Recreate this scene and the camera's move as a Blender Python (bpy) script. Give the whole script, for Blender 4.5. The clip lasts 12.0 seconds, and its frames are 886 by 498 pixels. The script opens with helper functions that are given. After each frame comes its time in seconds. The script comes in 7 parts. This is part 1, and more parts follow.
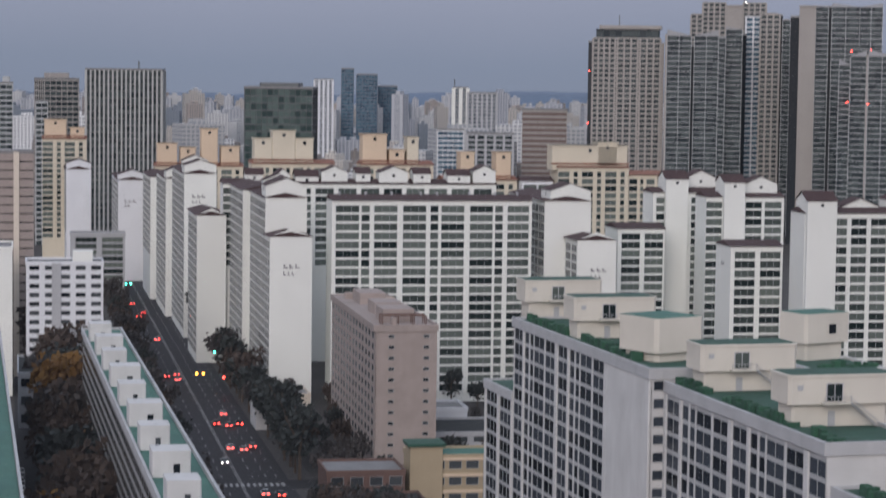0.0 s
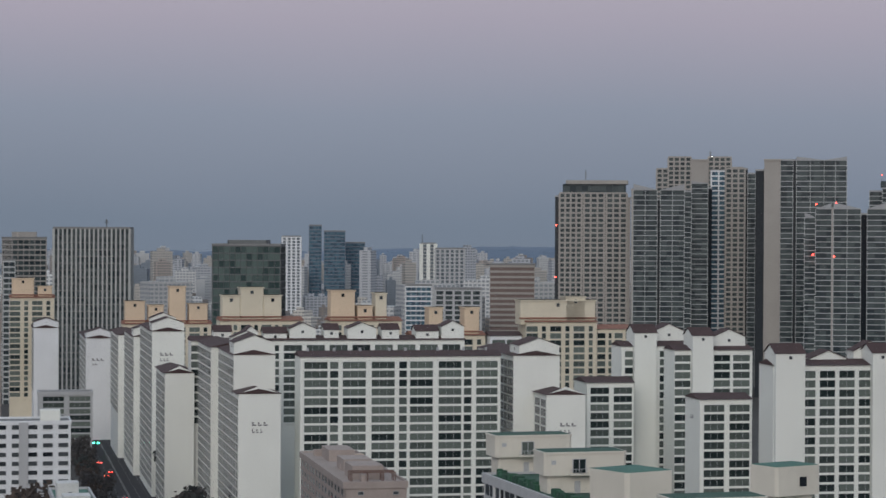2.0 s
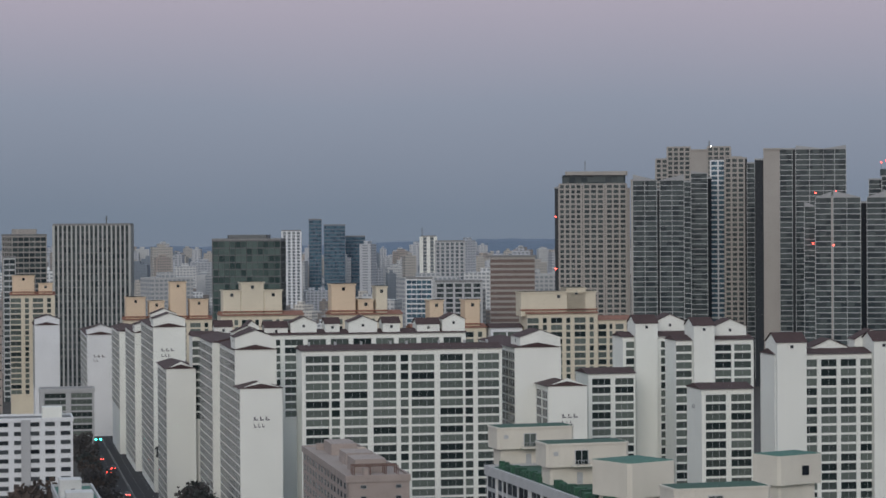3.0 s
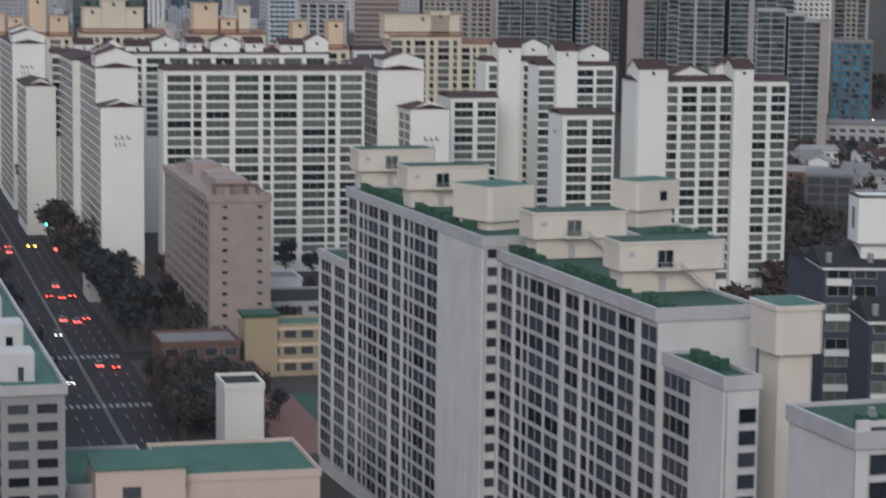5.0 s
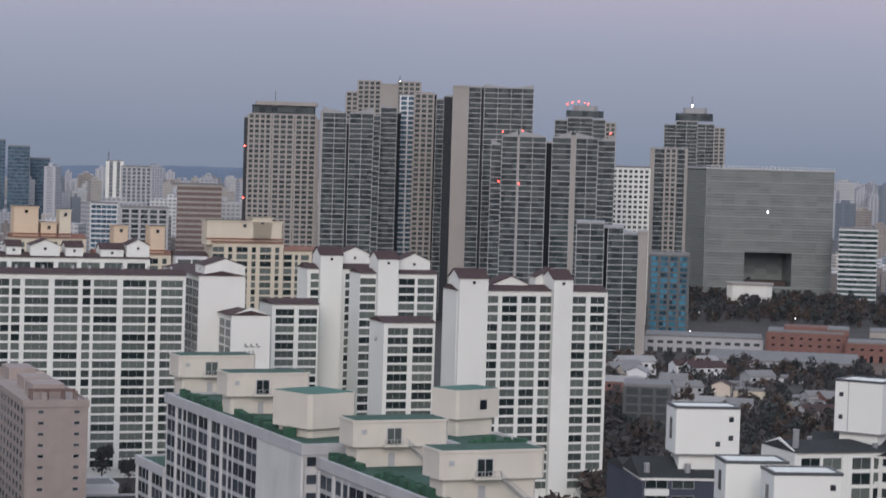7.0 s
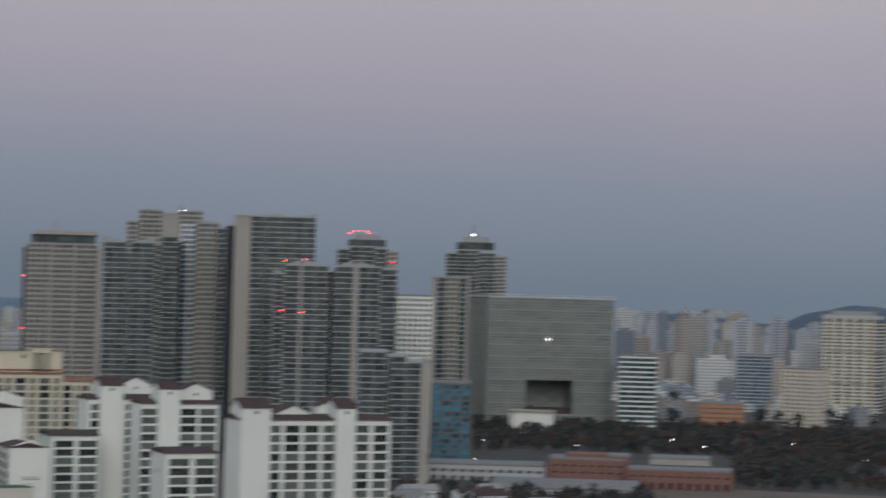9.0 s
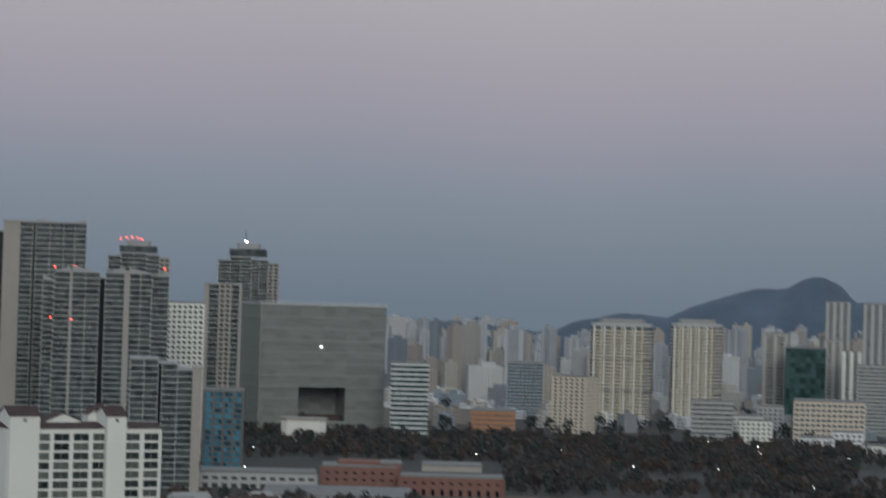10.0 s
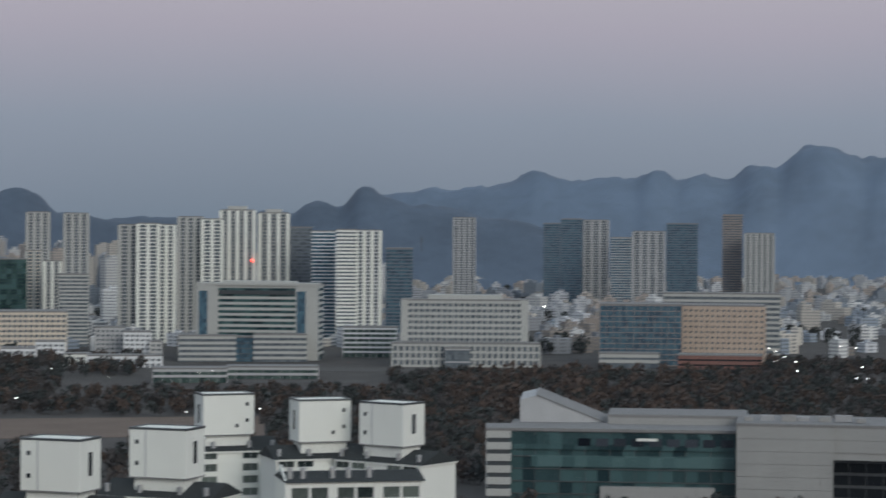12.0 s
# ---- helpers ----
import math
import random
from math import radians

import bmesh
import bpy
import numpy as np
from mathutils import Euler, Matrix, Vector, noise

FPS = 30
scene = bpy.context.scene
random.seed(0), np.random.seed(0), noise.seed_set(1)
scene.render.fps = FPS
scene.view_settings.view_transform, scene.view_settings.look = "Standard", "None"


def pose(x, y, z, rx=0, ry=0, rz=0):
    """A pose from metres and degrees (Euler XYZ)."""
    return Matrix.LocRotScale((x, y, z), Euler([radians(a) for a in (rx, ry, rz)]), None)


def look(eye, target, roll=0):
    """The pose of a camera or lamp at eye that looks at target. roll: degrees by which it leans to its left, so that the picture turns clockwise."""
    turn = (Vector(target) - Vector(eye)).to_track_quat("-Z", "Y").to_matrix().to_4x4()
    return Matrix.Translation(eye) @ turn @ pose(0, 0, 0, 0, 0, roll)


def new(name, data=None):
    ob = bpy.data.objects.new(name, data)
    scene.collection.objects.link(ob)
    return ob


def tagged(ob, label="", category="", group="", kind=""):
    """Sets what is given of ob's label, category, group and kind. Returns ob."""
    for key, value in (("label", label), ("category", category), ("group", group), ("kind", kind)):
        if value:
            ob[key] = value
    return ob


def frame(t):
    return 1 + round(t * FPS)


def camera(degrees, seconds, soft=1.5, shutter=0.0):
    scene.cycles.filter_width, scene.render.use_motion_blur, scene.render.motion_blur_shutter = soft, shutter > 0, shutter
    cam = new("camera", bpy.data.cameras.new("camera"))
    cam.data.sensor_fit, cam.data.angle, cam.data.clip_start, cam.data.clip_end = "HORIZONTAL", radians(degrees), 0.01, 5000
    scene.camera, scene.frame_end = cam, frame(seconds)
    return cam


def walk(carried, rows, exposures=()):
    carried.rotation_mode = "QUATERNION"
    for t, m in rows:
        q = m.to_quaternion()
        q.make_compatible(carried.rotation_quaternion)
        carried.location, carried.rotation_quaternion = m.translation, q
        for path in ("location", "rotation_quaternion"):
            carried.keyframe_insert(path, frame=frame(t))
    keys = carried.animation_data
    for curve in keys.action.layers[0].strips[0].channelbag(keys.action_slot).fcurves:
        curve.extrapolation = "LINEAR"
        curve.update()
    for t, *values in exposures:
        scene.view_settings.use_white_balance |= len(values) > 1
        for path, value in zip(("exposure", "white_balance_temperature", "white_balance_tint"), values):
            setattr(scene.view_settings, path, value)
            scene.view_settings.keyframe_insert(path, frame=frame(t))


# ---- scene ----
cam = camera(21.58, 12.0, 1.5, 0.5)

EYE = (0.0, 0.0, 100.0)
# seconds, yaw, pitch, roll
PATH = [
    (0, 0.578, -4.341, -0.743),
    (0.2, 0.419, -3.724, -0.801),
    (0.5, -0.361, -3.196, -0.801),
    (0.7, -0.780, -2.426, -0.778),
    (1, -0.925, -1.367, -1.003),
    (1.2, -0.695, -1.185, -0.939),
    (1.5, -0.525, -0.871, -0.725),
    (1.7, -0.473, -0.646, -0.598),
    (2, -0.223, -0.501, -0.285),
    (2.2, -0.064, -0.543, -0.055),
    (2.5, -0.000, -0.597, 0.057),
    (2.7, -0.084, -0.537, 0.209),
    (4.3, -1.400, -4.460, -0.149),
    (4.5, -2.322, -5.356, -0.349),
    (4.7, -2.817, -6.014, -0.440),
    (5, -3.539, -7.506, -0.740),
    (5.2, -4.164, -7.807, -0.998),
    (5.5, -5.049, -6.911, -1.064),
    (5.7, -5.524, -6.150, -1.121),
    (6, -6.666, -5.429, -1.291),
    (6.2, -7.114, -5.129, -1.382),
    (6.5, -7.391, -4.240, -1.457),
    (6.7, -7.642, -3.258, -1.518),
    (8.3, -8.212, -0.761, -2.180),
    (8.5, -8.436, 0.126, -2.031),
    (8.7, -10.042, 0.806, -1.805),
    (9, -13.242, 1.030, -1.553),
    (9.2, -14.910, 1.363, -1.505),
    (9.5, -15.932, 1.509, -1.405),
    (9.7, -16.914, 1.873, -1.496),
    (10, -18.837, 1.366, -1.691),
    (10.2, -19.284, 0.454, -1.652),
    (10.5, -22.284, -0.059, -1.563),
    (10.6, -23.738, -0.165, -1.435),
    (10.9, -27.991, -0.466, -0.965),
    (11, -29.990, -0.470, -0.758),
    (11.2, -33.125, -0.502, -0.570),
    (11.5, -35.836, -0.592, -0.272),
    (11.7, -36.906, -0.679, -0.183),
    (12, -38.368, -0.499, -0.390),
]
# seconds, stops, kelvin, tint
EXPOSURE = [
    (0, 0.48, 6500, 18), (0.5, 0.4, 6500, 18), (1, 0.27, 6500, 18), (1.5, 0.18, 6500, 13), (2.5, 0.18, 6500, 10),
    (4.5, 0.42, 6500, 14), (5, 0.4, 6500, 14), (6, 0.52, 6500, 18), (6.5, 0.55, 6500, 18), (8.5, 0.19, 6500, 11),
    (9, 0.04, 6500, 8), (10, 0.0, 6500, 5), (10.5, 0.06, 6500, 6), (11, 0.12, 6500, 6), (12, 0.22, 6500, 7),
]
walk(cam, [(t, pose(*EYE, 90 + p, r, y)) for t, y, p, r in PATH], EXPOSURE)

# ---- sky and light ----
world = bpy.data.worlds.new("dusk_sky")
scene.world = world
world.use_nodes = True
wn, wl = world.node_tree.nodes, world.node_tree.links
wn.clear()
w_out = wn.new("ShaderNodeOutputWorld")
w_bg = wn.new("ShaderNodeBackground")
w_tc = wn.new("ShaderNodeTexCoord")
w_sep = wn.new("ShaderNodeSeparateXYZ")
w_map = wn.new("ShaderNodeMapRange")
w_map.inputs["From Min"].default_value = -0.10
w_map.inputs["From Max"].default_value = 0.40
w_ramp = wn.new("ShaderNodeValToRGB")
wl.new(w_tc.outputs["Generated"], w_sep.inputs[0])
wl.new(w_sep.outputs["Z"], w_map.inputs["Value"])
# soft uneven haze in the height of the bands
w_noise = wn.new("ShaderNodeTexNoise")
w_noise.inputs["Scale"].default_value = 2.2
w_noise.inputs["Detail"].default_value = 3.0
w_mm = wn.new("ShaderNodeMath")
w_mm.operation = "MULTIPLY_ADD"
w_mm.inputs[1].default_value = 0.10
w_mm.inputs[2].default_value = -0.05
w_add = wn.new("ShaderNodeMath")
wl.new(w_tc.outputs["Generated"], w_noise.inputs["Vector"])
wl.new(w_noise.outputs["Fac"], w_mm.inputs[0])
wl.new(w_map.outputs[0], w_add.inputs[0])
wl.new(w_mm.outputs[0], w_add.inputs[1])
wl.new(w_add.outputs[0], w_ramp.inputs[0])
ramp = w_ramp.color_ramp
ramp.elements[0].position, ramp.elements[0].color = 0.0, (0.12, 0.142, 0.18, 1)
ramp.elements[1].position, ramp.elements[1].color = 1.0, (0.40, 0.465, 0.55, 1)
for at, col in ((0.20, (0.15, 0.19, 0.248, 1)), (0.29, (0.215, 0.248, 0.318, 1)), (0.37, (0.325, 0.305, 0.375, 1)),
                (0.47, (0.42, 0.385, 0.435, 1))):
    e = ramp.elements.new(at)
    e.color = col
w_sky = wn.new("ShaderNodeTexSky")
w_sky.sky_type = "NISHITA"
w_sky.sun_disc = False
w_sky.sun_elevation = radians(3)
w_sky.sun_rotation = radians(200)
w_mix = wn.new("ShaderNodeMix")
w_mix.data_type = "RGBA"
w_mix.blend_type = "ADD"
w_mix.inputs["Factor"].default_value = 0.004
wl.new(w_ramp.outputs[0], w_mix.inputs["A"])
wl.new(w_sky.outputs[0], w_mix.inputs["B"])
wl.new(w_mix.outputs["Result"], w_bg.inputs["Color"])
w_bg.inputs["Strength"].default_value = 1.0
wl.new(w_bg.outputs[0], w_out.inputs[0])

sun_data = bpy.data.lights.new("sun", "SUN")
sun_data.energy, sun_data.angle, sun_data.color = 1.0, radians(30), (1.0, 0.945, 0.875)
sun = new("sun", sun_data)
sun.matrix_world = look((0, 0, 0), (0.18, 1.0, -0.42))

# ---- grid of the housing estate ----
TURN = 11.0
CA, SA = math.cos(radians(TURN)), math.sin(radians(TURN))


def grid(u, v):
    """A place in the estate's grid (u along the fronts, v along the avenue) as world x, y."""
    return u * CA - v * SA, u * SA + v * CA


def polar(bearing, far):
    """A place by its bearing (degrees to the left of the world's y axis) and distance."""
    return -math.sin(radians(bearing)) * far, math.cos(radians(bearing)) * far


# ---- materials ----
def mat(name, base, rough=0.8, var=0.12, size=6.0, metal=0.0, streak=0.0, obj=0.0, bump=0.0, glow=0.0):
    """A painted or mineral surface: colour with stains at two scales, rain streaks, and a shift from piece to piece."""
    m = bpy.data.materials.new(name)
    m.use_nodes = True
    nt = m.node_tree
    b = nt.nodes["Principled BSDF"]
    b.inputs["Roughness"].default_value = rough
    b.inputs["Metallic"].default_value = metal
    tc = nt.nodes.new("ShaderNodeTexCoord")
    n1 = nt.nodes.new("ShaderNodeTexNoise")
    n1.inputs["Scale"].default_value = 1.0 / size
    n1.inputs["Detail"].default_value = 6.0
    n2 = nt.nodes.new("ShaderNodeTexNoise")
    n2.inputs["Scale"].default_value = (3.0 if streak else 8.0) / size
    n2.inputs["Detail"].default_value = 3.0
    nt.links.new(tc.outputs["Object"], n1.inputs["Vector"])
    mp = nt.nodes.new("ShaderNodeMapping")
    mp.inputs["Scale"].default_value = (1, 1, 0.12 if streak else 1)
    nt.links.new(tc.outputs["Object"], mp.inputs["Vector"])
    nt.links.new(mp.outputs[0], n2.inputs["Vector"])
    mix = nt.nodes.new("ShaderNodeMath")
    mix.operation = "MULTIPLY_ADD"
    mix.inputs[1].default_value = 0.3 + streak * 0.3
    nt.links.new(n2.outputs["Fac"], mix.inputs[0])
    nt.links.new(n1.outputs["Fac"], mix.inputs[2])
    if obj:
        oi = nt.nodes.new("ShaderNodeObjectInfo")
        ad = nt.nodes.new("ShaderNodeMath")
        ad.operation = "MULTIPLY_ADD"
        ad.inputs[1].default_value = obj
        nt.links.new(oi.outputs["Random"], ad.inputs[0])
        nt.links.new(mix.outputs[0], ad.inputs[2])
        mix = ad
    rg = nt.nodes.new("ShaderNodeMapRange")
    mid = 0.5 + 0.5 * (0.3 + streak * 0.3) + obj * 0.5
    rg.inputs["From Min"].default_value = mid - 0.35 - obj * 0.5
    rg.inputs["From Max"].default_value = mid + 0.35 + obj * 0.5
    rg.inputs["To Min"].default_value = 1 - var
    rg.inputs["To Max"].default_value = 1 + var
    nt.links.new(mix.outputs[0], rg.inputs["Value"])
    mul = nt.nodes.new("ShaderNodeVectorMath")
    mul.operation = "SCALE"
    mul.inputs[0].default_value = base
    nt.links.new(rg.outputs[0], mul.inputs["Scale"])
    nt.links.new(mul.outputs[0], b.inputs["Base Color"])
    if bump:
        bp = nt.nodes.new("ShaderNodeBump")
        bp.inputs["Strength"].default_value = bump
        bp.inputs["Distance"].default_value = 0.1
        nt.links.new(n2.outputs["Fac"], bp.inputs["Height"])
        nt.links.new(bp.outputs[0], b.inputs["Normal"])
    if glow:
        b.inputs["Emission Color"].default_value = (*base, 1)
        b.inputs["Emission Strength"].default_value = glow
    return m


def glass(name, dark, light, rough=0.12, obj=True, spec=0.5, pane=(2.3, 3.1), lit=0.0):
    """Window glass seen from outside: dark rooms and pale curtains behind it, pane by pane, under a glossy face."""
    m = bpy.data.materials.new(name)
    m.use_nodes = True
    nt = m.node_tree
    b = nt.nodes["Principled BSDF"]
    b.inputs["Roughness"].default_value = rough
    b.inputs["IOR"].default_value = 1.42
    b.inputs["Specular IOR Level"].default_value = spec
    src = nt.nodes.new("ShaderNodeObjectInfo") if obj else nt.nodes.new("ShaderNodeTexWhiteNoise")
    tc = nt.nodes.new("ShaderNodeTexCoord")
    n = nt.nodes.new("ShaderNodeTexNoise")
    n.inputs["Scale"].default_value = 0.9
    nt.links.new(tc.outputs["Object"], n.inputs["Vector"])
    ad = nt.nodes.new("ShaderNodeMath")
    ad.operation = "MULTIPLY_ADD"
    ad.inputs[1].default_value = 0.35
    nt.links.new(n.outputs["Fac"], ad.inputs[0])
    if obj:
        nt.links.new(src.outputs["Random"], ad.inputs[2])
    else:
        # one shade for each pane, about two metres wide and a storey high
        sp = nt.nodes.new("ShaderNodeSeparateXYZ")
        cb = nt.nodes.new("ShaderNodeCombineXYZ")
        nt.links.new(tc.outputs["Object"], sp.inputs[0])
        sm = nt.nodes.new("ShaderNodeMath")
        nt.links.new(sp.outputs["X"], sm.inputs[0])
        nt.links.new(sp.outputs["Y"], sm.inputs[1])
        for q, step, slot in ((sm.outputs[0], pane[0], "X"), (sp.outputs["Z"], pane[1], "Y")):
            dv = nt.nodes.new("ShaderNodeMath")
            dv.operation = "DIVIDE"
            dv.inputs[1].default_value = step
            fl = nt.nodes.new("ShaderNodeMath")
            fl.operation = "FLOOR"
            nt.links.new(q, dv.inputs[0])
            nt.links.new(dv.outputs[0], fl.inputs[0])
            nt.links.new(fl.outputs[0], cb.inputs[slot])
        src.noise_dimensions = "2D"
        nt.links.new(cb.outputs[0], src.inputs["Vector"])
        nt.links.new(src.outputs["Value"], ad.inputs[2])
    rp = nt.nodes.new("ShaderNodeValToRGB")
    rp.color_ramp.elements[0].position, rp.color_ramp.elements[0].color = 0.3, (*dark, 1)
    rp.color_ramp.elements[1].position, rp.color_ramp.elements[1].color = 1.25 / 1.35, (*light, 1)
    nt.links.new(ad.outputs[0], rp.inputs[0])
    nt.links.new(rp.outputs[0], b.inputs["Base Color"])
    if lit:
        nt.links.new(rp.outputs[0], b.inputs["Emission Color"])
        b.inputs["Emission Strength"].default_value = lit
    return m


def city(name, base, win, bay=3.4, storey=3.0, rough=0.75):
    """A far building's face: windows in rows, with the wall shade shifting from house to house."""
    m = bpy.data.materials.new(name)
    m.use_nodes = True
    nt = m.node_tree
    b = nt.nodes["Principled BSDF"]
    b.inputs["Roughness"].default_value = rough
    tc = nt.nodes.new("ShaderNodeTexCoord")
    sp = nt.nodes.new("ShaderNodeSeparateXYZ")
    nt.links.new(tc.outputs["Object"], sp.inputs[0])

    def op(kind, a, c):
        o = nt.nodes.new("ShaderNodeMath")
        o.operation = kind
        for k, q in ((0, a), (1, c)):
            if isinstance(q, (int, float)):
                o.inputs[k].default_value = q
            elif q is not None:
                nt.links.new(q, o.inputs[k])
        return o.outputs[0]

    h = op("ADD", sp.outputs["X"], sp.outputs["Y"])
    fx = op("FRACT", op("DIVIDE", h, bay), None)
    fz = op("FRACT", op("DIVIDE", sp.outputs["Z"], storey), None)
    hole = op("MULTIPLY", op("GREATER_THAN", fx, 0.32), op("GREATER_THAN", fz, 0.45))
    geo = nt.nodes.new("ShaderNodeNewGeometry")
    gs = nt.nodes.new("ShaderNodeSeparateXYZ")
    nt.links.new(geo.outputs["Normal"], gs.inputs[0])
    side = op("LESS_THAN", op("ABSOLUTE", gs.outputs["Z"], None), 0.5)
    hole = op("MULTIPLY", hole, side)
    oi = nt.nodes.new("ShaderNodeObjectInfo")
    sh = nt.nodes.new("ShaderNodeMapRange")
    sh.inputs["To Min"].default_value = 0.72
    sh.inputs["To Max"].default_value = 1.25
    nt.links.new(oi.outputs["Random"], sh.inputs["Value"])
    sc = nt.nodes.new("ShaderNodeVectorMath")
    sc.operation = "SCALE"
    sc.inputs[0].default_value = base
    nt.links.new(sh.outputs[0], sc.inputs["Scale"])
    mx = nt.nodes.new("ShaderNodeMix")
    mx.data_type = "RGBA"
    nt.links.new(hole, mx.inputs["Factor"])
    nt.links.new(sc.outputs[0], mx.inputs["A"])
    mx.inputs["B"].default_value = (*win, 1)
    nt.links.new(mx.outputs["Result"], b.inputs["Base Color"])
    return m


M_WHITE = mat("white_painted_render", (0.735, 0.75, 0.705), 0.85, 0.07, 9, streak=0.5)
M_WHITE2 = mat("cool_white_paint", (0.68, 0.70, 0.72), 0.85, 0.07, 9, streak=0.5)
M_HALL = mat("dull_pale_panel", (0.30, 0.305, 0.30), 0.85, 0.1, 10, streak=0.4)
# dull grey for roofs and bands; also the shade-darkened stair slab walls
M_DIMG = mat("dull_grey_concrete_and_shade", (0.29, 0.29, 0.285), 0.9, 0.12, 8, streak=0.4)
M_PALE = mat("pale_grey_stone", (0.41, 0.42, 0.405), 0.85, 0.08, 12, streak=0.3)
M_DULLY = mat("dull_yellow_render", (0.37, 0.30, 0.20), 0.85, 0.1, 6, streak=0.4)
M_GREY = mat("grey_painted_render", (0.40, 0.41, 0.42), 0.85, 0.10, 9, streak=0.5)
M_CREAM = mat("cream_render", (0.62, 0.55, 0.46), 0.85, 0.08, 8, streak=0.4)
M_PEACH = mat("peach_render", (0.62, 0.49, 0.355), 0.85, 0.08, 8, streak=0.4)
M_YELL = mat("pale_yellow_render", (0.60, 0.545, 0.43), 0.85, 0.08, 8, streak=0.4)
M_BEIGE = mat("beige_render", (0.61, 0.575, 0.50), 0.85, 0.10, 5, streak=0.6)
M_OLDW = mat("weathered_white_concrete", (0.55, 0.55, 0.54), 0.9, 0.14, 5, streak=0.7, bump=0.2)
M_OLDG = mat("weathered_grey_concrete", (0.42, 0.425, 0.43), 0.9, 0.16, 5, streak=0.7)
M_PINKB = mat("pinkish_beige_brick", (0.46, 0.37, 0.30), 0.9, 0.12, 5)
M_TAN = mat("brown_brick_render", (0.32, 0.27, 0.245), 0.9, 0.14, 4, streak=0.4)
M_PINKW = mat("pinkish_cream_render", (0.56, 0.46, 0.40), 0.9, 0.1, 5, streak=0.5)
M_TERRA = mat("orange_red_roof_sheet", (0.24, 0.11, 0.075), 0.85, 0.2, 3)
M_DKBRN = mat("dark_brick", (0.14, 0.085, 0.07), 0.9, 0.2, 4)
M_BRICK = mat("red_brick_wall", (0.20, 0.105, 0.088), 0.9, 0.18, 5)
M_BRICKG = mat("grey_brown_panel", (0.17, 0.125, 0.115), 0.8, 0.15, 5)
M_ORANGE = mat("orange_brick_wall", (0.40, 0.20, 0.11), 0.9, 0.15, 5)
M_ROOFRED = mat("maroon_roof_sheet", (0.055, 0.03, 0.029), 0.9, 0.3, 3)
M_ROOFDK = mat("charcoal_roof_sheet", (0.022, 0.027, 0.028), 0.95, 0.25, 3)
M_GREEN = mat("green_roof_waterproofing", (0.02, 0.075, 0.05), 0.8, 0.30, 3)
M_TEALR = mat("pale_green_roof", (0.05, 0.15, 0.115), 0.8, 0.22, 6)
M_ROOFGY = mat("grey_roof_slab", (0.20, 0.20, 0.20), 0.9, 0.2, 4)
M_ASPH = mat("asphalt", (0.021, 0.021, 0.024), 0.9, 0.25, 7)
M_PAVE = mat("pavement_concrete", (0.062, 0.059, 0.056), 0.9, 0.2, 5)
M_LINE = mat("road_marking_paint", (0.32, 0.32, 0.31), 0.8, 0.2, 2)
M_GROUND = mat("city_ground", (0.05, 0.046, 0.043), 0.95, 0.4, 30)
M_FIELD = mat("bare_earth_field", (0.135, 0.10, 0.078), 0.95, 0.2, 20)
M_METAL = mat("dark_metal", (0.10, 0.11, 0.115), 0.45, 0.15, 2, metal=0.6)
# far tower walls: distance haze is mixed into this blue-grey base colour
M_HAZED = mat("haze_blue_far_cladding", (0.13, 0.16, 0.20), 0.5, 0.12, 6)
M_STEEL = mat("light_metal", (0.45, 0.46, 0.47), 0.4, 0.1, 2, metal=0.7)
M_FRAME = mat("grey_window_frame", (0.34, 0.36, 0.36), 0.6, 0.06, 3)
M_FRDK = mat("dark_window_frame", (0.16, 0.17, 0.18), 0.5, 0.06, 3)
M_MULL = mat("tower_mullion", (0.30, 0.31, 0.32), 0.5, 0.1, 4)
M_LEDGE = mat("tower_floor_edge", (0.43, 0.45, 0.45), 0.6, 0.14, 6)
M_STONE = mat("tower_stone", (0.335, 0.315, 0.29), 0.75, 0.1, 10, streak=0.3)
M_INK = mat("dark_lettering", (0.12, 0.12, 0.13), 0.7, 0.1, 2)
G_WIN = glass("balcony_glass", (0.013, 0.021, 0.021), (0.125, 0.148, 0.133), spec=0.15)
G_OLD = glass("dark_blue_balcony_glass", (0.005, 0.008, 0.013), (0.048, 0.058, 0.072), spec=0.09)
G_DARK = glass("dark_window_glass", (0.009, 0.012, 0.016), (0.066, 0.074, 0.08), spec=0.22)
G_TOWER = glass("tower_glass", (0.024, 0.035, 0.040), (0.072, 0.090, 0.092), 0.18, obj=False, pane=(3.75, 3.1))
G_GREEN = glass("green_tinted_glass", (0.022, 0.046, 0.045), (0.085, 0.125, 0.115), 0.15, obj=False, pane=(3.0, 3.9))
# blue tint, lightened so that it also carries haze on far towers
G_BLUE = glass("blue_tinted_glass", (0.045, 0.08, 0.115), (0.08, 0.15, 0.20), 0.12, obj=False)
G_CUBE = glass("grey_green_glass", (0.165, 0.185, 0.182), (0.21, 0.232, 0.227), 0.25, obj=False, pane=(9.0, 4.35))
G_LIT = glass("blue_lit_glass", (0.012, 0.035, 0.055), (0.045, 0.18, 0.27), 0.2, obj=False, pane=(2.5, 3.1), lit=0.12)
M_FIN = mat("pale_metal_fin", (0.285, 0.315, 0.30), 0.5, 0.08, 8, metal=0.3)
G_TEAL = glass("dark_teal_glass", (0.014, 0.034, 0.04), (0.06, 0.115, 0.12), 0.1, obj=False, pane=(4.5, 4.5))
G_TEAL2 = glass("pale_teal_glass", (0.05, 0.10, 0.105), (0.085, 0.15, 0.155), 0.15, obj=False, pane=(4.5, 4.5))
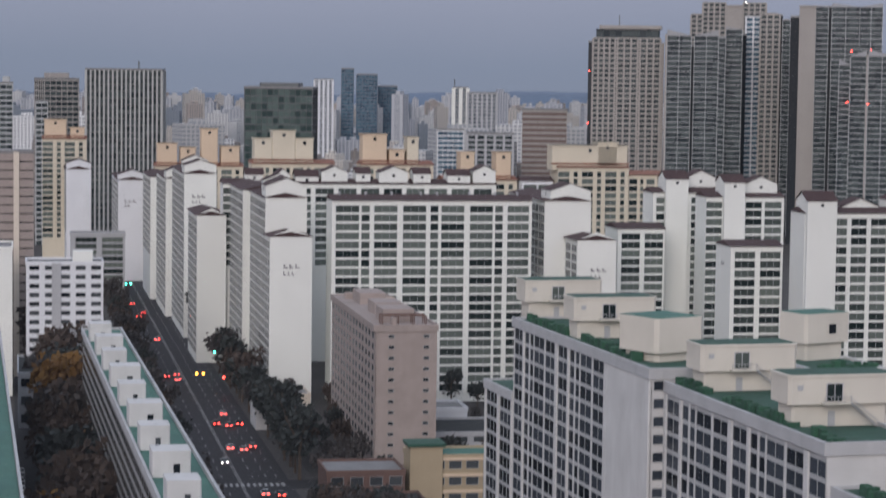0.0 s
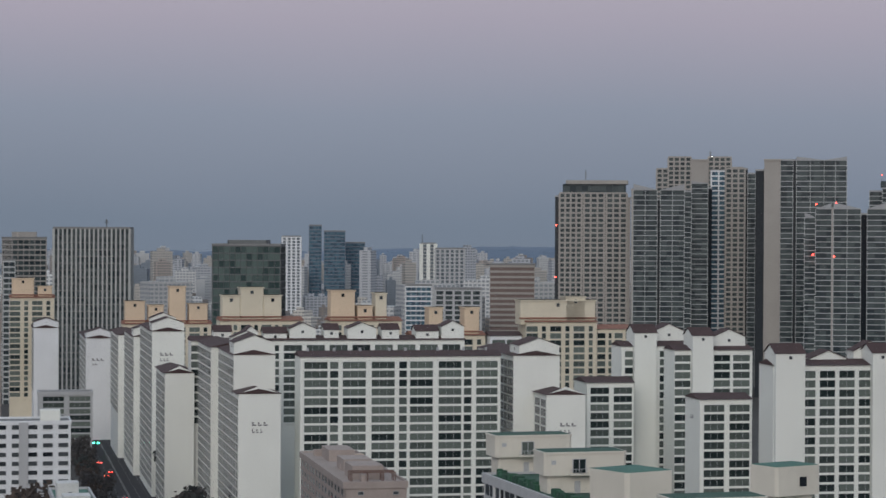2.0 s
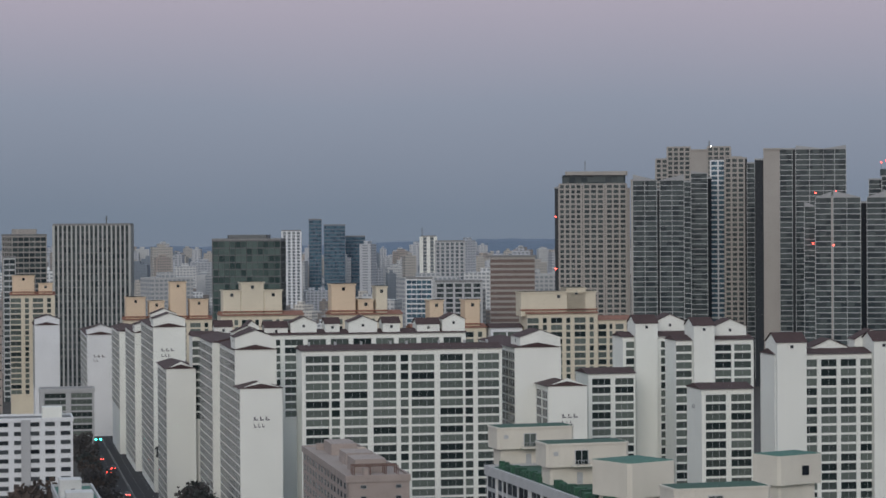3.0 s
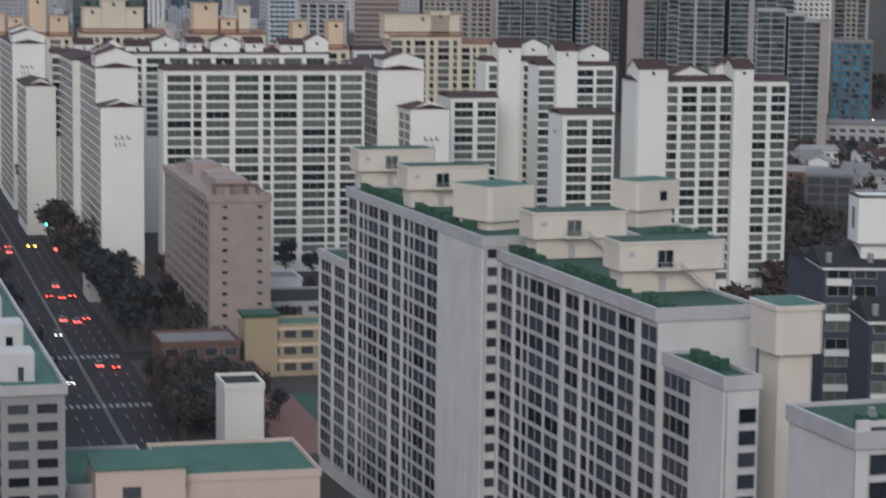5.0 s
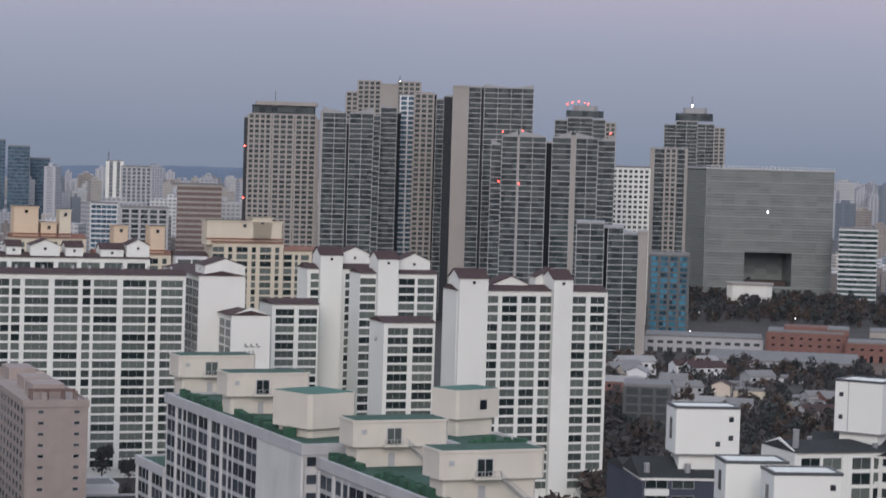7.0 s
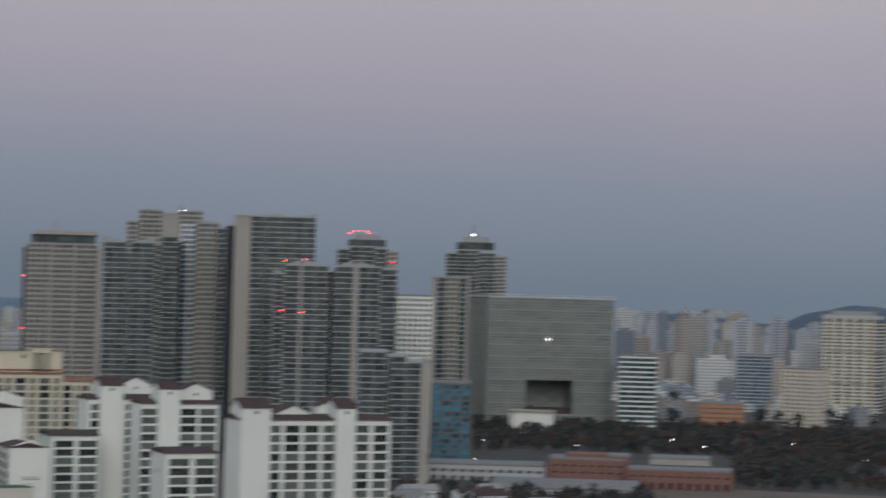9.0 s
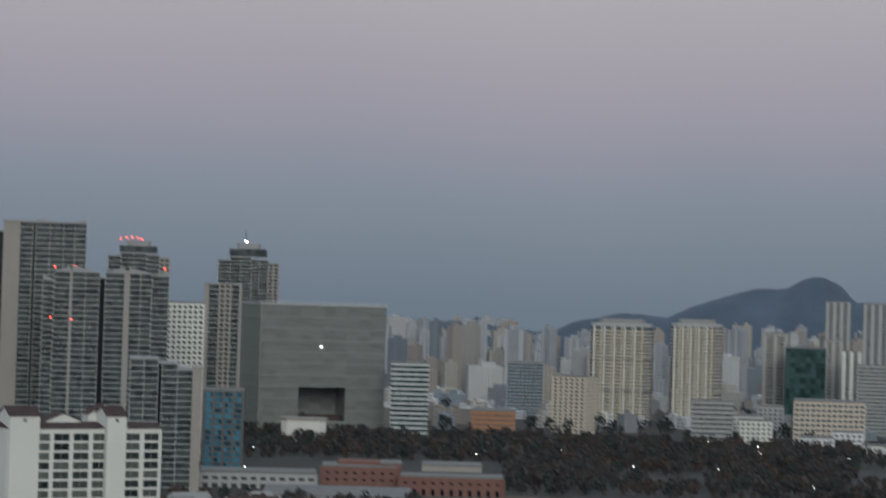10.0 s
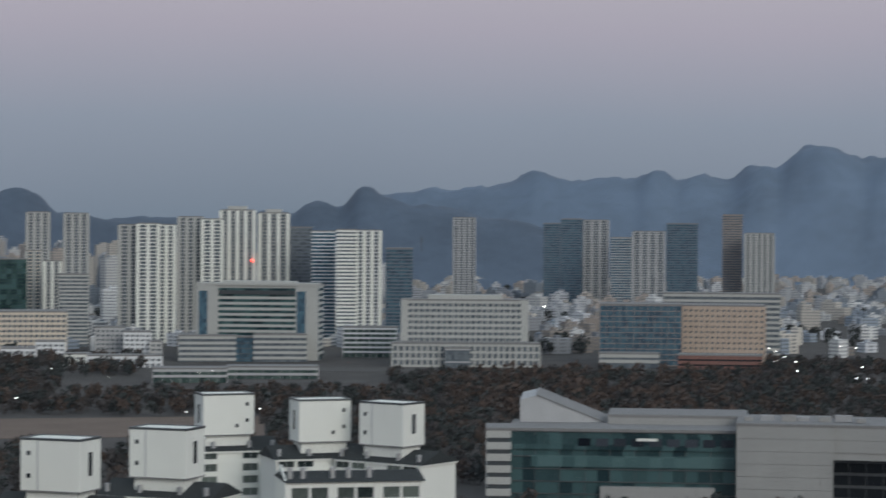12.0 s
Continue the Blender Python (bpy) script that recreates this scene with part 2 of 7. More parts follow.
# glass of far towers, paled in its colour to imitate haze
G_HAZED = glass("haze_paled_far_glass", (0.085, 0.105, 0.125), (0.15, 0.175, 0.195), 0.25, obj=False)
M_RED = mat("red_lamp", (1.0, 0.06, 0.04), 0.4, 0, glow=9.0)
M_WLAMP = mat("white_lamp", (1.0, 0.97, 0.9), 0.4, 0, glow=9.0)
M_GLAMP = mat("green_lamp", (0.05, 1.0, 0.65), 0.4, 0, glow=9.0)
M_ALAMP = mat("amber_lamp", (1.0, 0.45, 0.05), 0.4, 0, glow=7.0)
M_TRUNK = mat("bark", (0.09, 0.07, 0.055), 0.95, 0.2, 1)


# ---- mesh building ----
class Mesh:
    """Gathers boxes and prisms into one mesh."""

    def __init__(self):
        self.v, self.f, self.m = [], [], []

    def poly(self, pts, m=0):
        n = len(self.v)
        self.v.extend(pts)
        self.f.append(tuple(range(n, n + len(pts))))
        self.m.append(m)

    def box(self, x0, x1, y0, y1, z0, z1, m=0):
        n = len(self.v)
        self.v.extend([(x0, y0, z0), (x1, y0, z0), (x1, y1, z0), (x0, y1, z0), (x0, y0, z1), (x1, y0, z1), (x1, y1, z1), (x0, y1, z1)])
        for q in ((0, 3, 2, 1), (4, 5, 6, 7), (0, 1, 5, 4), (1, 2, 6, 5), (2, 3, 7, 6), (3, 0, 4, 7)):
            self.f.append(tuple(n + i for i in q))
            self.m.append(m)
        return self

    def column(self, pts, z0, z1, m=0, top=None):
        """An upright prism over a plan outline (counter-clockwise)."""
        n, k = len(self.v), len(pts)
        self.v.extend([(x, y, z0) for x, y in pts] + [(x, y, z1) for x, y in pts])
        for i in range(k):
            j = (i + 1) % k
            self.f.append((n + i, n + j, n + k + j, n + k + i))
            self.m.append(m)
        self.f.append(tuple(n + k + i for i in range(k)))
        self.m.append(m if top is None else top)
        self.f.append(tuple(n + k - 1 - i for i in range(k)))
        self.m.append(m)
        return self

    def cham(self, x0, x1, y0, y1, z0, z1, c=0.4, m=0, top=None):
        """A box with its upright edges cut off."""
        return self.column([(x0 + c, y0), (x1 - c, y0), (x1, y0 + c), (x1, y1 - c), (x1 - c, y1), (x0 + c, y1), (x0, y1 - c), (x0, y0 + c)], z0, z1, m, top)

    def gable(self, x0, x1, y0, y1, z0, z1, along="x", m=0, over=0.0):
        """A pitched prism on the rectangle, its ridge along x or y."""
        if along == "x":
            c = (y0 + y1) / 2
            p = [(x0 - over, y0 - over, z0), (x0 - over, y1 + over, z0), (x0 - over, c, z1), (x1 + over, y0 - over, z0), (x1 + over, y1 + over, z0), (x1 + over, c, z1)]
        else:
            c = (x0 + x1) / 2
            p = [(x1 + over, y0 - over, z0), (x0 - over, y0 - over, z0), (c, y0 - over, z1), (x1 + over, y1 + over, z0), (x0 - over, y1 + over, z0), (c, y1 + over, z1)]
        n = len(self.v)
        self.v.extend(p)
        for q in ((0, 2, 1), (3, 4, 5), (0, 3, 5, 2), (1, 2, 5, 4), (0, 1, 4, 3)):
            self.f.append(tuple(n + i for i in q))
            self.m.append(m)
        return self

    def ring(self, x0, x1, y0, y1, z0, z1, t, m=0):
        """A closed wall round a rectangle, t thick."""
        n = len(self.v)
        for z in (z0, z1):
            self.v.extend([(x0, y0, z), (x1, y0, z), (x1, y1, z), (x0, y1, z), (x0 + t, y0 + t, z), (x1 - t, y0 + t, z), (x1 - t, y1 - t, z), (x0 + t, y1 - t, z)])
        for i in range(4):
            j = (i + 1) % 4
            for q in ((i, j, j + 8, i + 8), (j + 4, i + 4, i + 12, j + 12), (i + 8, j + 8, j + 12, i + 12), (j, i, i + 4, j + 4)):
                self.f.append(tuple(n + e for e in q))
                self.m.append(m)
        return self

    def data(self, name, mats):
        me = bpy.data.meshes.new(name)
        me.from_pydata(self.v, [], self.f)
        for q in mats:
            me.materials.append(q)
        me.polygons.foreach_set("material_index", self.m)
        me.update()
        return me


def thing(name, x, y, z=0.0, turn=0.0, label="", category="", group="", kind=""):
    ob = new(name)
    ob.empty_display_size = 0.5
    ob.matrix_world = pose(x, y, z, 0, 0, turn)
    return tagged(ob, label, category, group, kind)


def part(name, mesh, mats, parent, label="", at=None):
    me = mesh if isinstance(mesh, bpy.types.Mesh) else mesh.data(name, mats if isinstance(mats, (list, tuple)) else [mats])
    ob = new(name, me)
    ob.parent = parent
    if at is not None:
        ob.matrix_local = at
    if label:
        ob["label"] = label
    return ob


def solo(name, mesh, mats, x=0, y=0, z=0, turn=0, label="", category="", group="", kind=""):
    me = mesh if isinstance(mesh, bpy.types.Mesh) else mesh.data(name, mats if isinstance(mats, (list, tuple)) else [mats])
    ob = new(name, me)
    ob.matrix_world = pose(x, y, z, 0, 0, turn)
    return tagged(ob, label, category, group, kind)


window_meshes = {}


def window_mesh(w, h, gl, fr, style=0):
    """One balcony window: pane, frame round it and sliding-sash mullions."""
    key = (round(w, 1), round(h, 1), gl.name, fr.name, style)
    if key not in window_meshes:
        s = 0.08
        n = max(1, round(w / 2.4)) if style == 0 else style
        xs = [0, s]
        for i in range(1, n):
            xs += [w * i / n - s / 2, w * i / n + s / 2]
        xs += [w - s, w]
        zs = [0, s, h - s, h]
        b = Mesh()
        b.v = [(x, -0.05, z) for z in zs for x in xs]
        k = len(xs)
        for r in range(3):
            for c in range(k - 1):
                q = [r * k + c, r * k + c + 1, (r + 1) * k + c + 1, (r + 1) * k + c]
                if r == 1 and c % 2 == 1:
                    m = len(b.v)
                    b.v += [(b.v[p][0], 0.03, b.v[p][2]) for p in q]
                    b.f.append((m, m + 1, m + 2, m + 3))
                    b.m.append(0)
                    for e in range(4):
                        d = (e + 1) % 4
                        b.f.append((q[e], q[d], m + d, m + e))
                        b.m.append(1)
                else:
                    b.f.append(tuple(q))
                    b.m.append(1)
        window_meshes[key] = b.data("window", [gl, fr])
    return window_meshes[key]


def facade(parent, bays, storeys, z0, storey, wall, gl=G_WIN, fr=M_FRAME, at=None, sill=0.66, proud=0.45, piers=True, band=None):
    """A storeyed front in the plane y = 0 of `at`, looking to -y: bays of ('w', width) windows and ('p', width) piers.
    Spandrels, piers and windows are parts of their own."""
    at = at or Matrix()
    total = sum(w for _, w in bays)
    if sill > 0:
        sp = Mesh().box(0.02, total - 0.02, -proud * 0.55, 0, 0, sill).data("spandrel", [band or wall])
        for k in range(storeys + 1):
            part("spandrel", sp, None, parent, at=at @ Matrix.Translation((0, 0, z0 + k * storey)))
    x = 0.0
    top = z0 + storeys * storey + sill
    pm = {}
    for kind, w in bays:
        if kind == "p":
            if w not in pm:
                pm[w] = Mesh().cham(0, w, -proud - (0.2 if band and w > 0.9 else 0), 0.3, 0, top - z0 + 0.03, min(0.12, proud * 0.6)).data("pier", [wall])
            part("pier", pm[w], None, parent, at=at @ Matrix.Translation((x, 0, z0)))
        else:
            me = window_mesh(w, storey - sill, gl, fr)
            for k in range(storeys):
                part("window", me, None, parent, at=at @ Matrix.Translation((x, -0.1, z0 + k * storey + sill)))
        x += w


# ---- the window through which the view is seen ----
m = bpy.data.materials.new("veiled_window_pane")
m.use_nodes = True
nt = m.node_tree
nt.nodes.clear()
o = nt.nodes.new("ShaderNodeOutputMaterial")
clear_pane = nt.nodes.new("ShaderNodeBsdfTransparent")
# thin translucent veil added on the glass to lift dark tones like haze
veil = nt.nodes.new("ShaderNodeBsdfTranslucent")
veil.inputs["Color"].default_value = (0.72, 0.76, 0.82, 1)
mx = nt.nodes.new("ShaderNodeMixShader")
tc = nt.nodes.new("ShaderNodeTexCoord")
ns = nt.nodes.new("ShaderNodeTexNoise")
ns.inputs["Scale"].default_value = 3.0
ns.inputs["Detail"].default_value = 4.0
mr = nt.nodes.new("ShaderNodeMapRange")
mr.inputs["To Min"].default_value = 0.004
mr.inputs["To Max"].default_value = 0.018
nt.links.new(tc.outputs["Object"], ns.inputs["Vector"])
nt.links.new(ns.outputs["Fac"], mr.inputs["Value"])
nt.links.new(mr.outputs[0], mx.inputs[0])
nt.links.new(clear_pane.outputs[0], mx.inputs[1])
nt.links.new(veil.outputs[0], mx.inputs[2])
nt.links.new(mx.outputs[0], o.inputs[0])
# a plain room high in a tower; its window looks over the city
VIEW = -14.0
win = thing("window_1", 0, 0.6, 100, VIEW, "large clear window pane with an added haze veil in a dark frame", "window", kind="structure")
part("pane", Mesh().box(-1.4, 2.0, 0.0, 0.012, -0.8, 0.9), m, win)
for q in ((-1.48, -1.4, -0.88, 0.98), (2.0, 2.08, -0.88, 0.98), (-1.4, 2.0, -0.88, -0.8), (-1.4, 2.0, 0.9, 0.98)):
    part("window_frame", Mesh().box(q[0], q[1], -0.04, 0.05, q[2], q[3]), M_METAL, win)
for nm, q in (("wall_north_left", (-4, -1.48, -0.06, 0.2, -1.6, 1.2)), ("wall_north_right", (2.08, 4, -0.06, 0.2, -1.6, 1.2)), ("wall_north_sill", (-1.48, 2.08, -0.06, 0.2, -1.6, -0.88)),
              ("wall_north_lintel", (-1.48, 2.08, -0.06, 0.2, 0.98, 1.2)), ("wall_south", (-4, 4, -5.2, -5.0, -1.6, 1.2)), ("wall_west", (-4.2, -4, -5.2, 0.2, -1.6, 1.2)),
              ("wall_east", (4, 4.2, -5.2, 0.2, -1.6, 1.2)), ("floor", (-4.2, 4.2, -5.2, 0.2, -1.8, -1.6)), ("ceiling", (-4.2, 4.2, -5.2, 0.2, 1.2, 1.4))):
    ob = solo(nm, Mesh().box(*q), M_OLDW, label="plain pale room surface behind the window", category="ceiling" if nm == "ceiling" else "floor" if nm == "floor" else "wall", kind="structure")
    ob.matrix_world = pose(0, 0, 100, 0, 0, VIEW) @ Matrix.Translation((-0.6 * math.sin(radians(-VIEW)), 0.6 * math.cos(radians(VIEW)), 0))
ob = solo("tower_below", Mesh().box(-4.2, 4.2, -5.2, 0.2, -100, -1.8), M_OLDW, label="plain tower that carries the room", category="tower", kind="structure")
ob.matrix_world = pose(0, 0, 100, 0, 0, VIEW) @ Matrix.Translation((-0.6 * math.sin(radians(-VIEW)), 0.6 * math.cos(radians(VIEW)), 0))

# ---- ground ----
g = Mesh()
g.poly([(-4900, -1500, 0), (4900, -1500, 0), (4900, 4900, 0), (-4900, 4900, 0)])
solo("ground", g, M_GROUND, label="dark grey-brown city ground", category="ground", kind="structure")

# ---- towers and large blocks ----
def tower(name, b0, b1, far, top, label, wall=M_LEDGE, gl=G_TOWER, depth=None, turn=0.0, storey=3.1, sill=0.9, bay=3.3, mull=0.25, base=0.0,
          corner=0.0, crown=0.0, crown_wall=None, category="tower block", mull_mat=None, proud=0.35, roof=M_ROOFGY, fins=0, group=""):
    """A storeyed tower between two bearings: glass core, floor edges, mullions, corner piers, crown and roof slab.
    It faces the eye, turned by `turn`."""
    # distant towers swap dark glass for the haze-paled colour
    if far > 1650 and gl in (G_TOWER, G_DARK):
        gl = G_HAZED
    if name == "apartment_tower" and far > 1900 and bay and far < 2900:
        # far housing towers read as pale upright strips between dark balcony recesses
        bay, mull, sill, proud, mull_mat = 7.5, 3.3, 0.8, 0.7, M_WHITE if wall in (M_WHITE, M_PALE, M_WHITE2) else M_PALE
    mid = (b0 + b1) / 2
    w = 2 * far * math.tan(radians(abs(b0 - b1) / 2))
    x, y = polar(mid, far)
    depth = depth or w * 0.8
    t = thing(name, x, y, base, mid + turn, label, category, group)
    h = top - base
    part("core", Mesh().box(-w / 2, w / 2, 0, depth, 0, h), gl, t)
    n = max(2, int(h / storey))
    b = Mesh()
    for k in range(n + 1):
        z = h - k * storey
        if z > sill:
            b.box(-w / 2 - proud, w / 2 + proud, -proud, depth + proud, z - sill, z, 0)
    part("floor_edge", b, wall, t)["kind"] = "stuff"
    if bay:
        b = Mesh()
        k = max(2, round(w / bay))
        for i in range(k + 1):
            q = -w / 2 + w * i / k
            b.box(q - mull / 2, q + mull / 2, -proud - 0.05, 0.1, 0, h, 0)
        k2 = max(2, round(depth / bay))
        for i in range(k2 + 1):
            q = depth * i / k2
            b.box(-w / 2 - proud - 0.05, -w / 2 + 0.1, q - mull / 2, q + mull / 2, 0, h, 0)
            b.box(w / 2 - 0.1, w / 2 + proud + 0.05, q - mull / 2, q + mull / 2, 0, h, 0)
        part("mullion", b, mull_mat or wall, t)["kind"] = "stuff"
    if corner:
        for q in (-w / 2, w / 2 - corner):
            part("corner_pier", Mesh().box(q - 0.5 if q < 0 else q, q + corner + (0 if q < 0 else 0.5), -0.6, corner, 0, h + 0.6), crown_wall or wall, t)
    for i in range(fins):
        q = -w / 2 + w * (i + 1) / (fins + 1)
        part("pier", Mesh().box(q - 0.9, q + 0.9, -0.9, 0.4, 0, h + 0.5), crown_wall or wall, t)
    part("roof", Mesh().box(-w / 2 - 0.5, w / 2 + 0.5, -0.5, depth + 0.5, h, h + 1.0), roof, t)
    if crown:
        part("plant_room", Mesh().cham(-w * 0.3, w * 0.3, depth * 0.2, depth * 0.8, h + 1.0, h + crown, 0.8), crown_wall or wall, t)
    return t


def glass_tower(name, b0, b1, far, top, label, modules, depth=34, turn=0.0, storey=3.1, crown=0.0, flat_crown=False):
    """A residential tower made of upright modules: (share of the width, set-back, drop of the top, kind, tilt of the top).
    g: glass with thin floor edges; s: stone with a window grid; p: plain stone pier; d: dark groove."""
    mid = (b0 + b1) / 2
    w = 2 * far * math.tan(radians(abs(b0 - b1) / 2))
    x, y = polar(mid, far)
    t = thing(name, x, y, 0, mid + turn, label, "tower block", "residential towers of the cluster")
    total = sum(m[0] for m in modules)
    q = -w / 2
    for share, back, drop, kind, tilt in modules:
        r = q + w * share / total
        h = top - drop
        sub = part("module", Mesh().box(q, r, back, depth, 0, h), {"g": G_TOWER, "s": G_TOWER, "p": M_STONE, "d": G_DARK}[kind], t)
        if kind in "gs":
            e = 0.38 if kind == "g" else 1.1
            b = Mesh()
            k = 1
            while h - k * storey > 3:
                z = h - k * storey
                b.box(q - 0.05, r + 0.05, back - 0.35, back + 2, z, z + e)
                b.box(q - 0.3, q + 0.02, back, depth, z, z + e)
                b.box(r - 0.02, r + 0.3, back, depth, z, z + e)
                k += 1
            part("floor_edge", b, M_LEDGE if kind == "g" else M_STONE, sub)["kind"] = "stuff"
            b = Mesh()
            n = max(1, round((r - q) / (7.5 if kind == "g" else 3.6)))
            mw = 0.28 if kind == "g" else 1.2
            for i in range(n + 1):
                c = q + (r - q) * i / n
                b.box(c - mw / 2, c + mw / 2, back - 0.42, back + 1, 0, h)
            part("mullion", b, M_LEDGE if kind == "g" else M_STONE, sub)["kind"] = "stuff"
        if tilt:
            b = Mesh()
            za, zb = (h + abs(tilt), h + 0.4) if tilt > 0 else (h + 0.4, h + abs(tilt))
            b.v = [(q, back - 0.5, h), (r, back - 0.5, h), (r, depth, h), (q, depth, h), (q, back - 0.5, za), (r, back - 0.5, zb), (r, depth, zb), (q, depth, za)]
            b.f = [(0, 3, 2, 1), (4, 5, 6, 7), (0, 1, 5, 4), (1, 2, 6, 5), (2, 3, 7, 6), (3, 0, 4, 7)]
            b.m = [0] * 6
            part("crown_screen", b, M_MULL, sub)
        else:
            part("cap", Mesh().box(q - 0.2, r + 0.2, back - 0.5, depth + 0.3, h, h + 1.0), M_STONE if kind in "sp" else M_MULL, sub)
        q = r
    if crown and flat_crown:
        part("plant_room", Mesh().cham(-w * 0.40, w * 0.44, 3, depth - 4, top + 1.0, top + crown * 0.62, 0.8), G_TOWER, t)
        part("top_frame", Mesh().cham(-w * 0.36, w * 0.47, 1, depth - 2, top + crown * 0.62, top + crown * 0.85, 1.0), M_STONE, t)
        part("mast", Mesh().box(-w * 0.1, -w * 0.1 + 0.5, 8, 8.5, top + crown * 0.8, top + crown * 1.5), M_METAL, t)
    elif crown:
        part("plant_room", Mesh().cham(-w * 0.32, w * 0.3, 6, depth - 6, top + 1.0, top + crown * 0.6, 3.0), G_TOWER, t)
        part("top_frame", Mesh().cham(-w * 0.20, w * 0.20, 10, depth - 8, top + crown * 0.6, top + crown, 2.5), M_MULL, t)
    return t


def bay_tower(b0, b1, far, top):
    """A pale yellow tower with cut corners, projecting bays between dark recesses, and a dark crown."""
    mid = (b0 + b1) / 2
    w = 2 * far * math.tan(radians(abs(b0 - b1) / 2))
    t = thing("apartment_tower", *polar(mid, far), 0, mid - 6, "pale yellow residential tower with dark crown", "tower block")
    h, d = top - 5.0, w * 0.85
    part("core", Mesh().cham(-w / 2 + 1, w / 2 - 1, 1.2, d, 0, h, 5.0), G_HAZED, t)
    n = 5
    for i in range(n):
        q = -w / 2 + 5 + (w - 10) * i / n
        r = q + (w - 10) / n - 2.4
        out = 1.2 if i % 2 == 0 else 0.2
        b = Mesh()
        z = 6.0
        while z < h - 2:
            b.box(q, r, -out, 2.0, z, z + 1.35)
            z += 3.0
        part("balcony", b, M_YELL, t)["kind"] = "stuff"
        part("pier", Mesh().box(q - 0.5, q + 0.7, -out - 0.3, 2.2, 0, h), M_WHITE, t)
        part("pier", Mesh().box(r - 0.6, r + 0.5, -out - 0.3, 2.2, 0, h), M_YELL, t)
    b = Mesh()
    z = 6.0
    while z < h - 2:
        b.cham(-w / 2 + 0.6, w / 2 - 0.6, 0.8, d + 0.4, z, z + 1.0, 5.0)
        z += 3.0
    part("floor_edge", b, M_CREAM, t)["kind"] = "stuff"
    for z in (h * 0.36, h * 0.68):
        part("dark_band", Mesh().cham(-w / 2 + 0.3, w / 2 - 0.3, -1.4, d + 0.6, z, z + 1.2, 5.0), M_DIMG, t)
    part("crown", Mesh().cham(-w / 2 + 1.5, w / 2 - 1.5, 0.5, d - 1, h, h + 3.0, 5.0), M_GREY, t)
    part("plant_room", Mesh().cham(-w * 0.34, w * 0.34, 4, d - 4, h + 3.0, h + 6.5, 3.0), M_DIMG, t)


tower("office_tower", 9.28, 7.46, 1300, 99.0, "office tower with close pale vertical fins", wall=M_STONE, gl=G_TOWER, bay=2.5, mull=0.9, sill=0.2, storey=3.8, mull_mat=M_PALE, proud=.8, turn=-4)
tower("tower_block", 10.30, 9.44, 1400, 92.9, "pale residential tower with glass side", wall=M_STONE, turn=20, crown=4)
tower("tower_block", 11.34, 11.04, 1350, 90.6, "dark glass residential tower with flat roof", crown=4)
tower("tower_block", 10.48, 10.21, 1330, 80.8, "dark glass residential tower with flat roof")
tower("apartment_tower", 11.34, 10.56, 760, 72.3, "brown apartment tower with pale centre strip", wall=M_TAN, gl=G_DARK, storey=2.8, bay=0, sill=2.4, fins=1, crown_wall=M_CREAM)
tower("office_tower", 5.44, 3.78, 1280, 90.2, "green glass office block with lit rooms", gl=G_GREEN, wall=M_METAL, sill=0.6, storey=3.9, bay=3, mull=.15, depth=30, turn=-6, crown=3)
tower("office_tower", 3.07, 2.77, 2600, 102.7, "slender dark glass tower on the skyline", gl=G_BLUE, wall=M_HAZED, storey=4)
tower("office_tower", 2.70, 2.19, 2600, 96.4, "dark glass tower on the skyline", gl=G_BLUE, wall=M_HAZED, storey=4)
tower("office_tower", 2.17, 1.70, 2650, 83.4, "dark glass tower on the skyline", gl=G_BLUE, wall=M_HAZED, storey=4)
tower("tower_block", 3.73, 3.28, 2300, 91.3, "pale tower with dark stripes on the skyline", wall=M_WHITE2, bay=5, mull=1.8)
tower("office_block", -1.39, -2.48, 1550, 75.9, "brown office block with pale floor bands", wall=M_STONE, gl=M_BRICKG, bay=0, sill=1.5, storey=3.6)
tower("apartment_tower", -0.04, -0.75, 1900, 83.4, "grey apartment tower with dark windows", wall=M_GREY, bay=4, mull=1.6)
tower("apartment_tower", 0.31, -0.04, 2100, 86.3, "white apartment tower with dark windows", wall=M_PALE, bay=5, mull=2.5)
tower("office_block", 0.68, 0.06, 1500, 62.9, "pale blue office block with glass rows", wall=M_WHITE2, gl=G_BLUE, bay=3)
tower("apartment_block", -0.04, -1.17, 1450, 62.0, "grey apartment block with dark bays", wall=M_GREY, bay=6, mull=1.5)
glass_tower("tower_block", -5.47, -7.56, 1580, 148.7, "beige tower with set-back top floors", [(1, 0, 8, "s", 0), (2, 2, 0, "s", 0), (1.5, 0, 2, "p", 0), (2, 2, 0, "s", 0), (1, 0, 7, "s", 0)])
glass_tower("tower_block", -2.98, -4.83, 1450, 122.1, "stone residential tower with a close window grid", [(0.25, 3, 2, "d", 0), (1.2, 0, 0, "s", 0), (0.12, 1.5, 0, "d", 0), (1.1, 0.6, 0, "s", 0), (0.12, 2, 0, "d", 0), (1.1, 0, 0, "s", 0), (0.2, 0, 3, "p", 0)], crown=10, flat_crown=True)
glass_tower("tower_block", -4.85, -6.32, 1430, 124.1, "dark glass residential tower with notched top", [(0.1, 0, 0, "p", 0), (1.2, 0, 0, "g", 4), (0.16, 2.5, 6, "d", 0), (1.2, 0.4, 0, "g", -4), (0.35, 1.5, 1, "g", 0)])
glass_tower("tower_block", -6.32, -6.82, 1440, 128.4, "narrow glass tower with pale top screen", [(1, 0, 0, "g", 2), (0.25, 2, 3, "d", 0)])
glass_tower("tower_block", -7.15, -7.87, 1470, 138.1, "stone residential tower with square windows", [(1, 0, 0, "s", 0), (0.15, 1, 0, "d", 0), (0.4, 1, 3, "g", 0)])
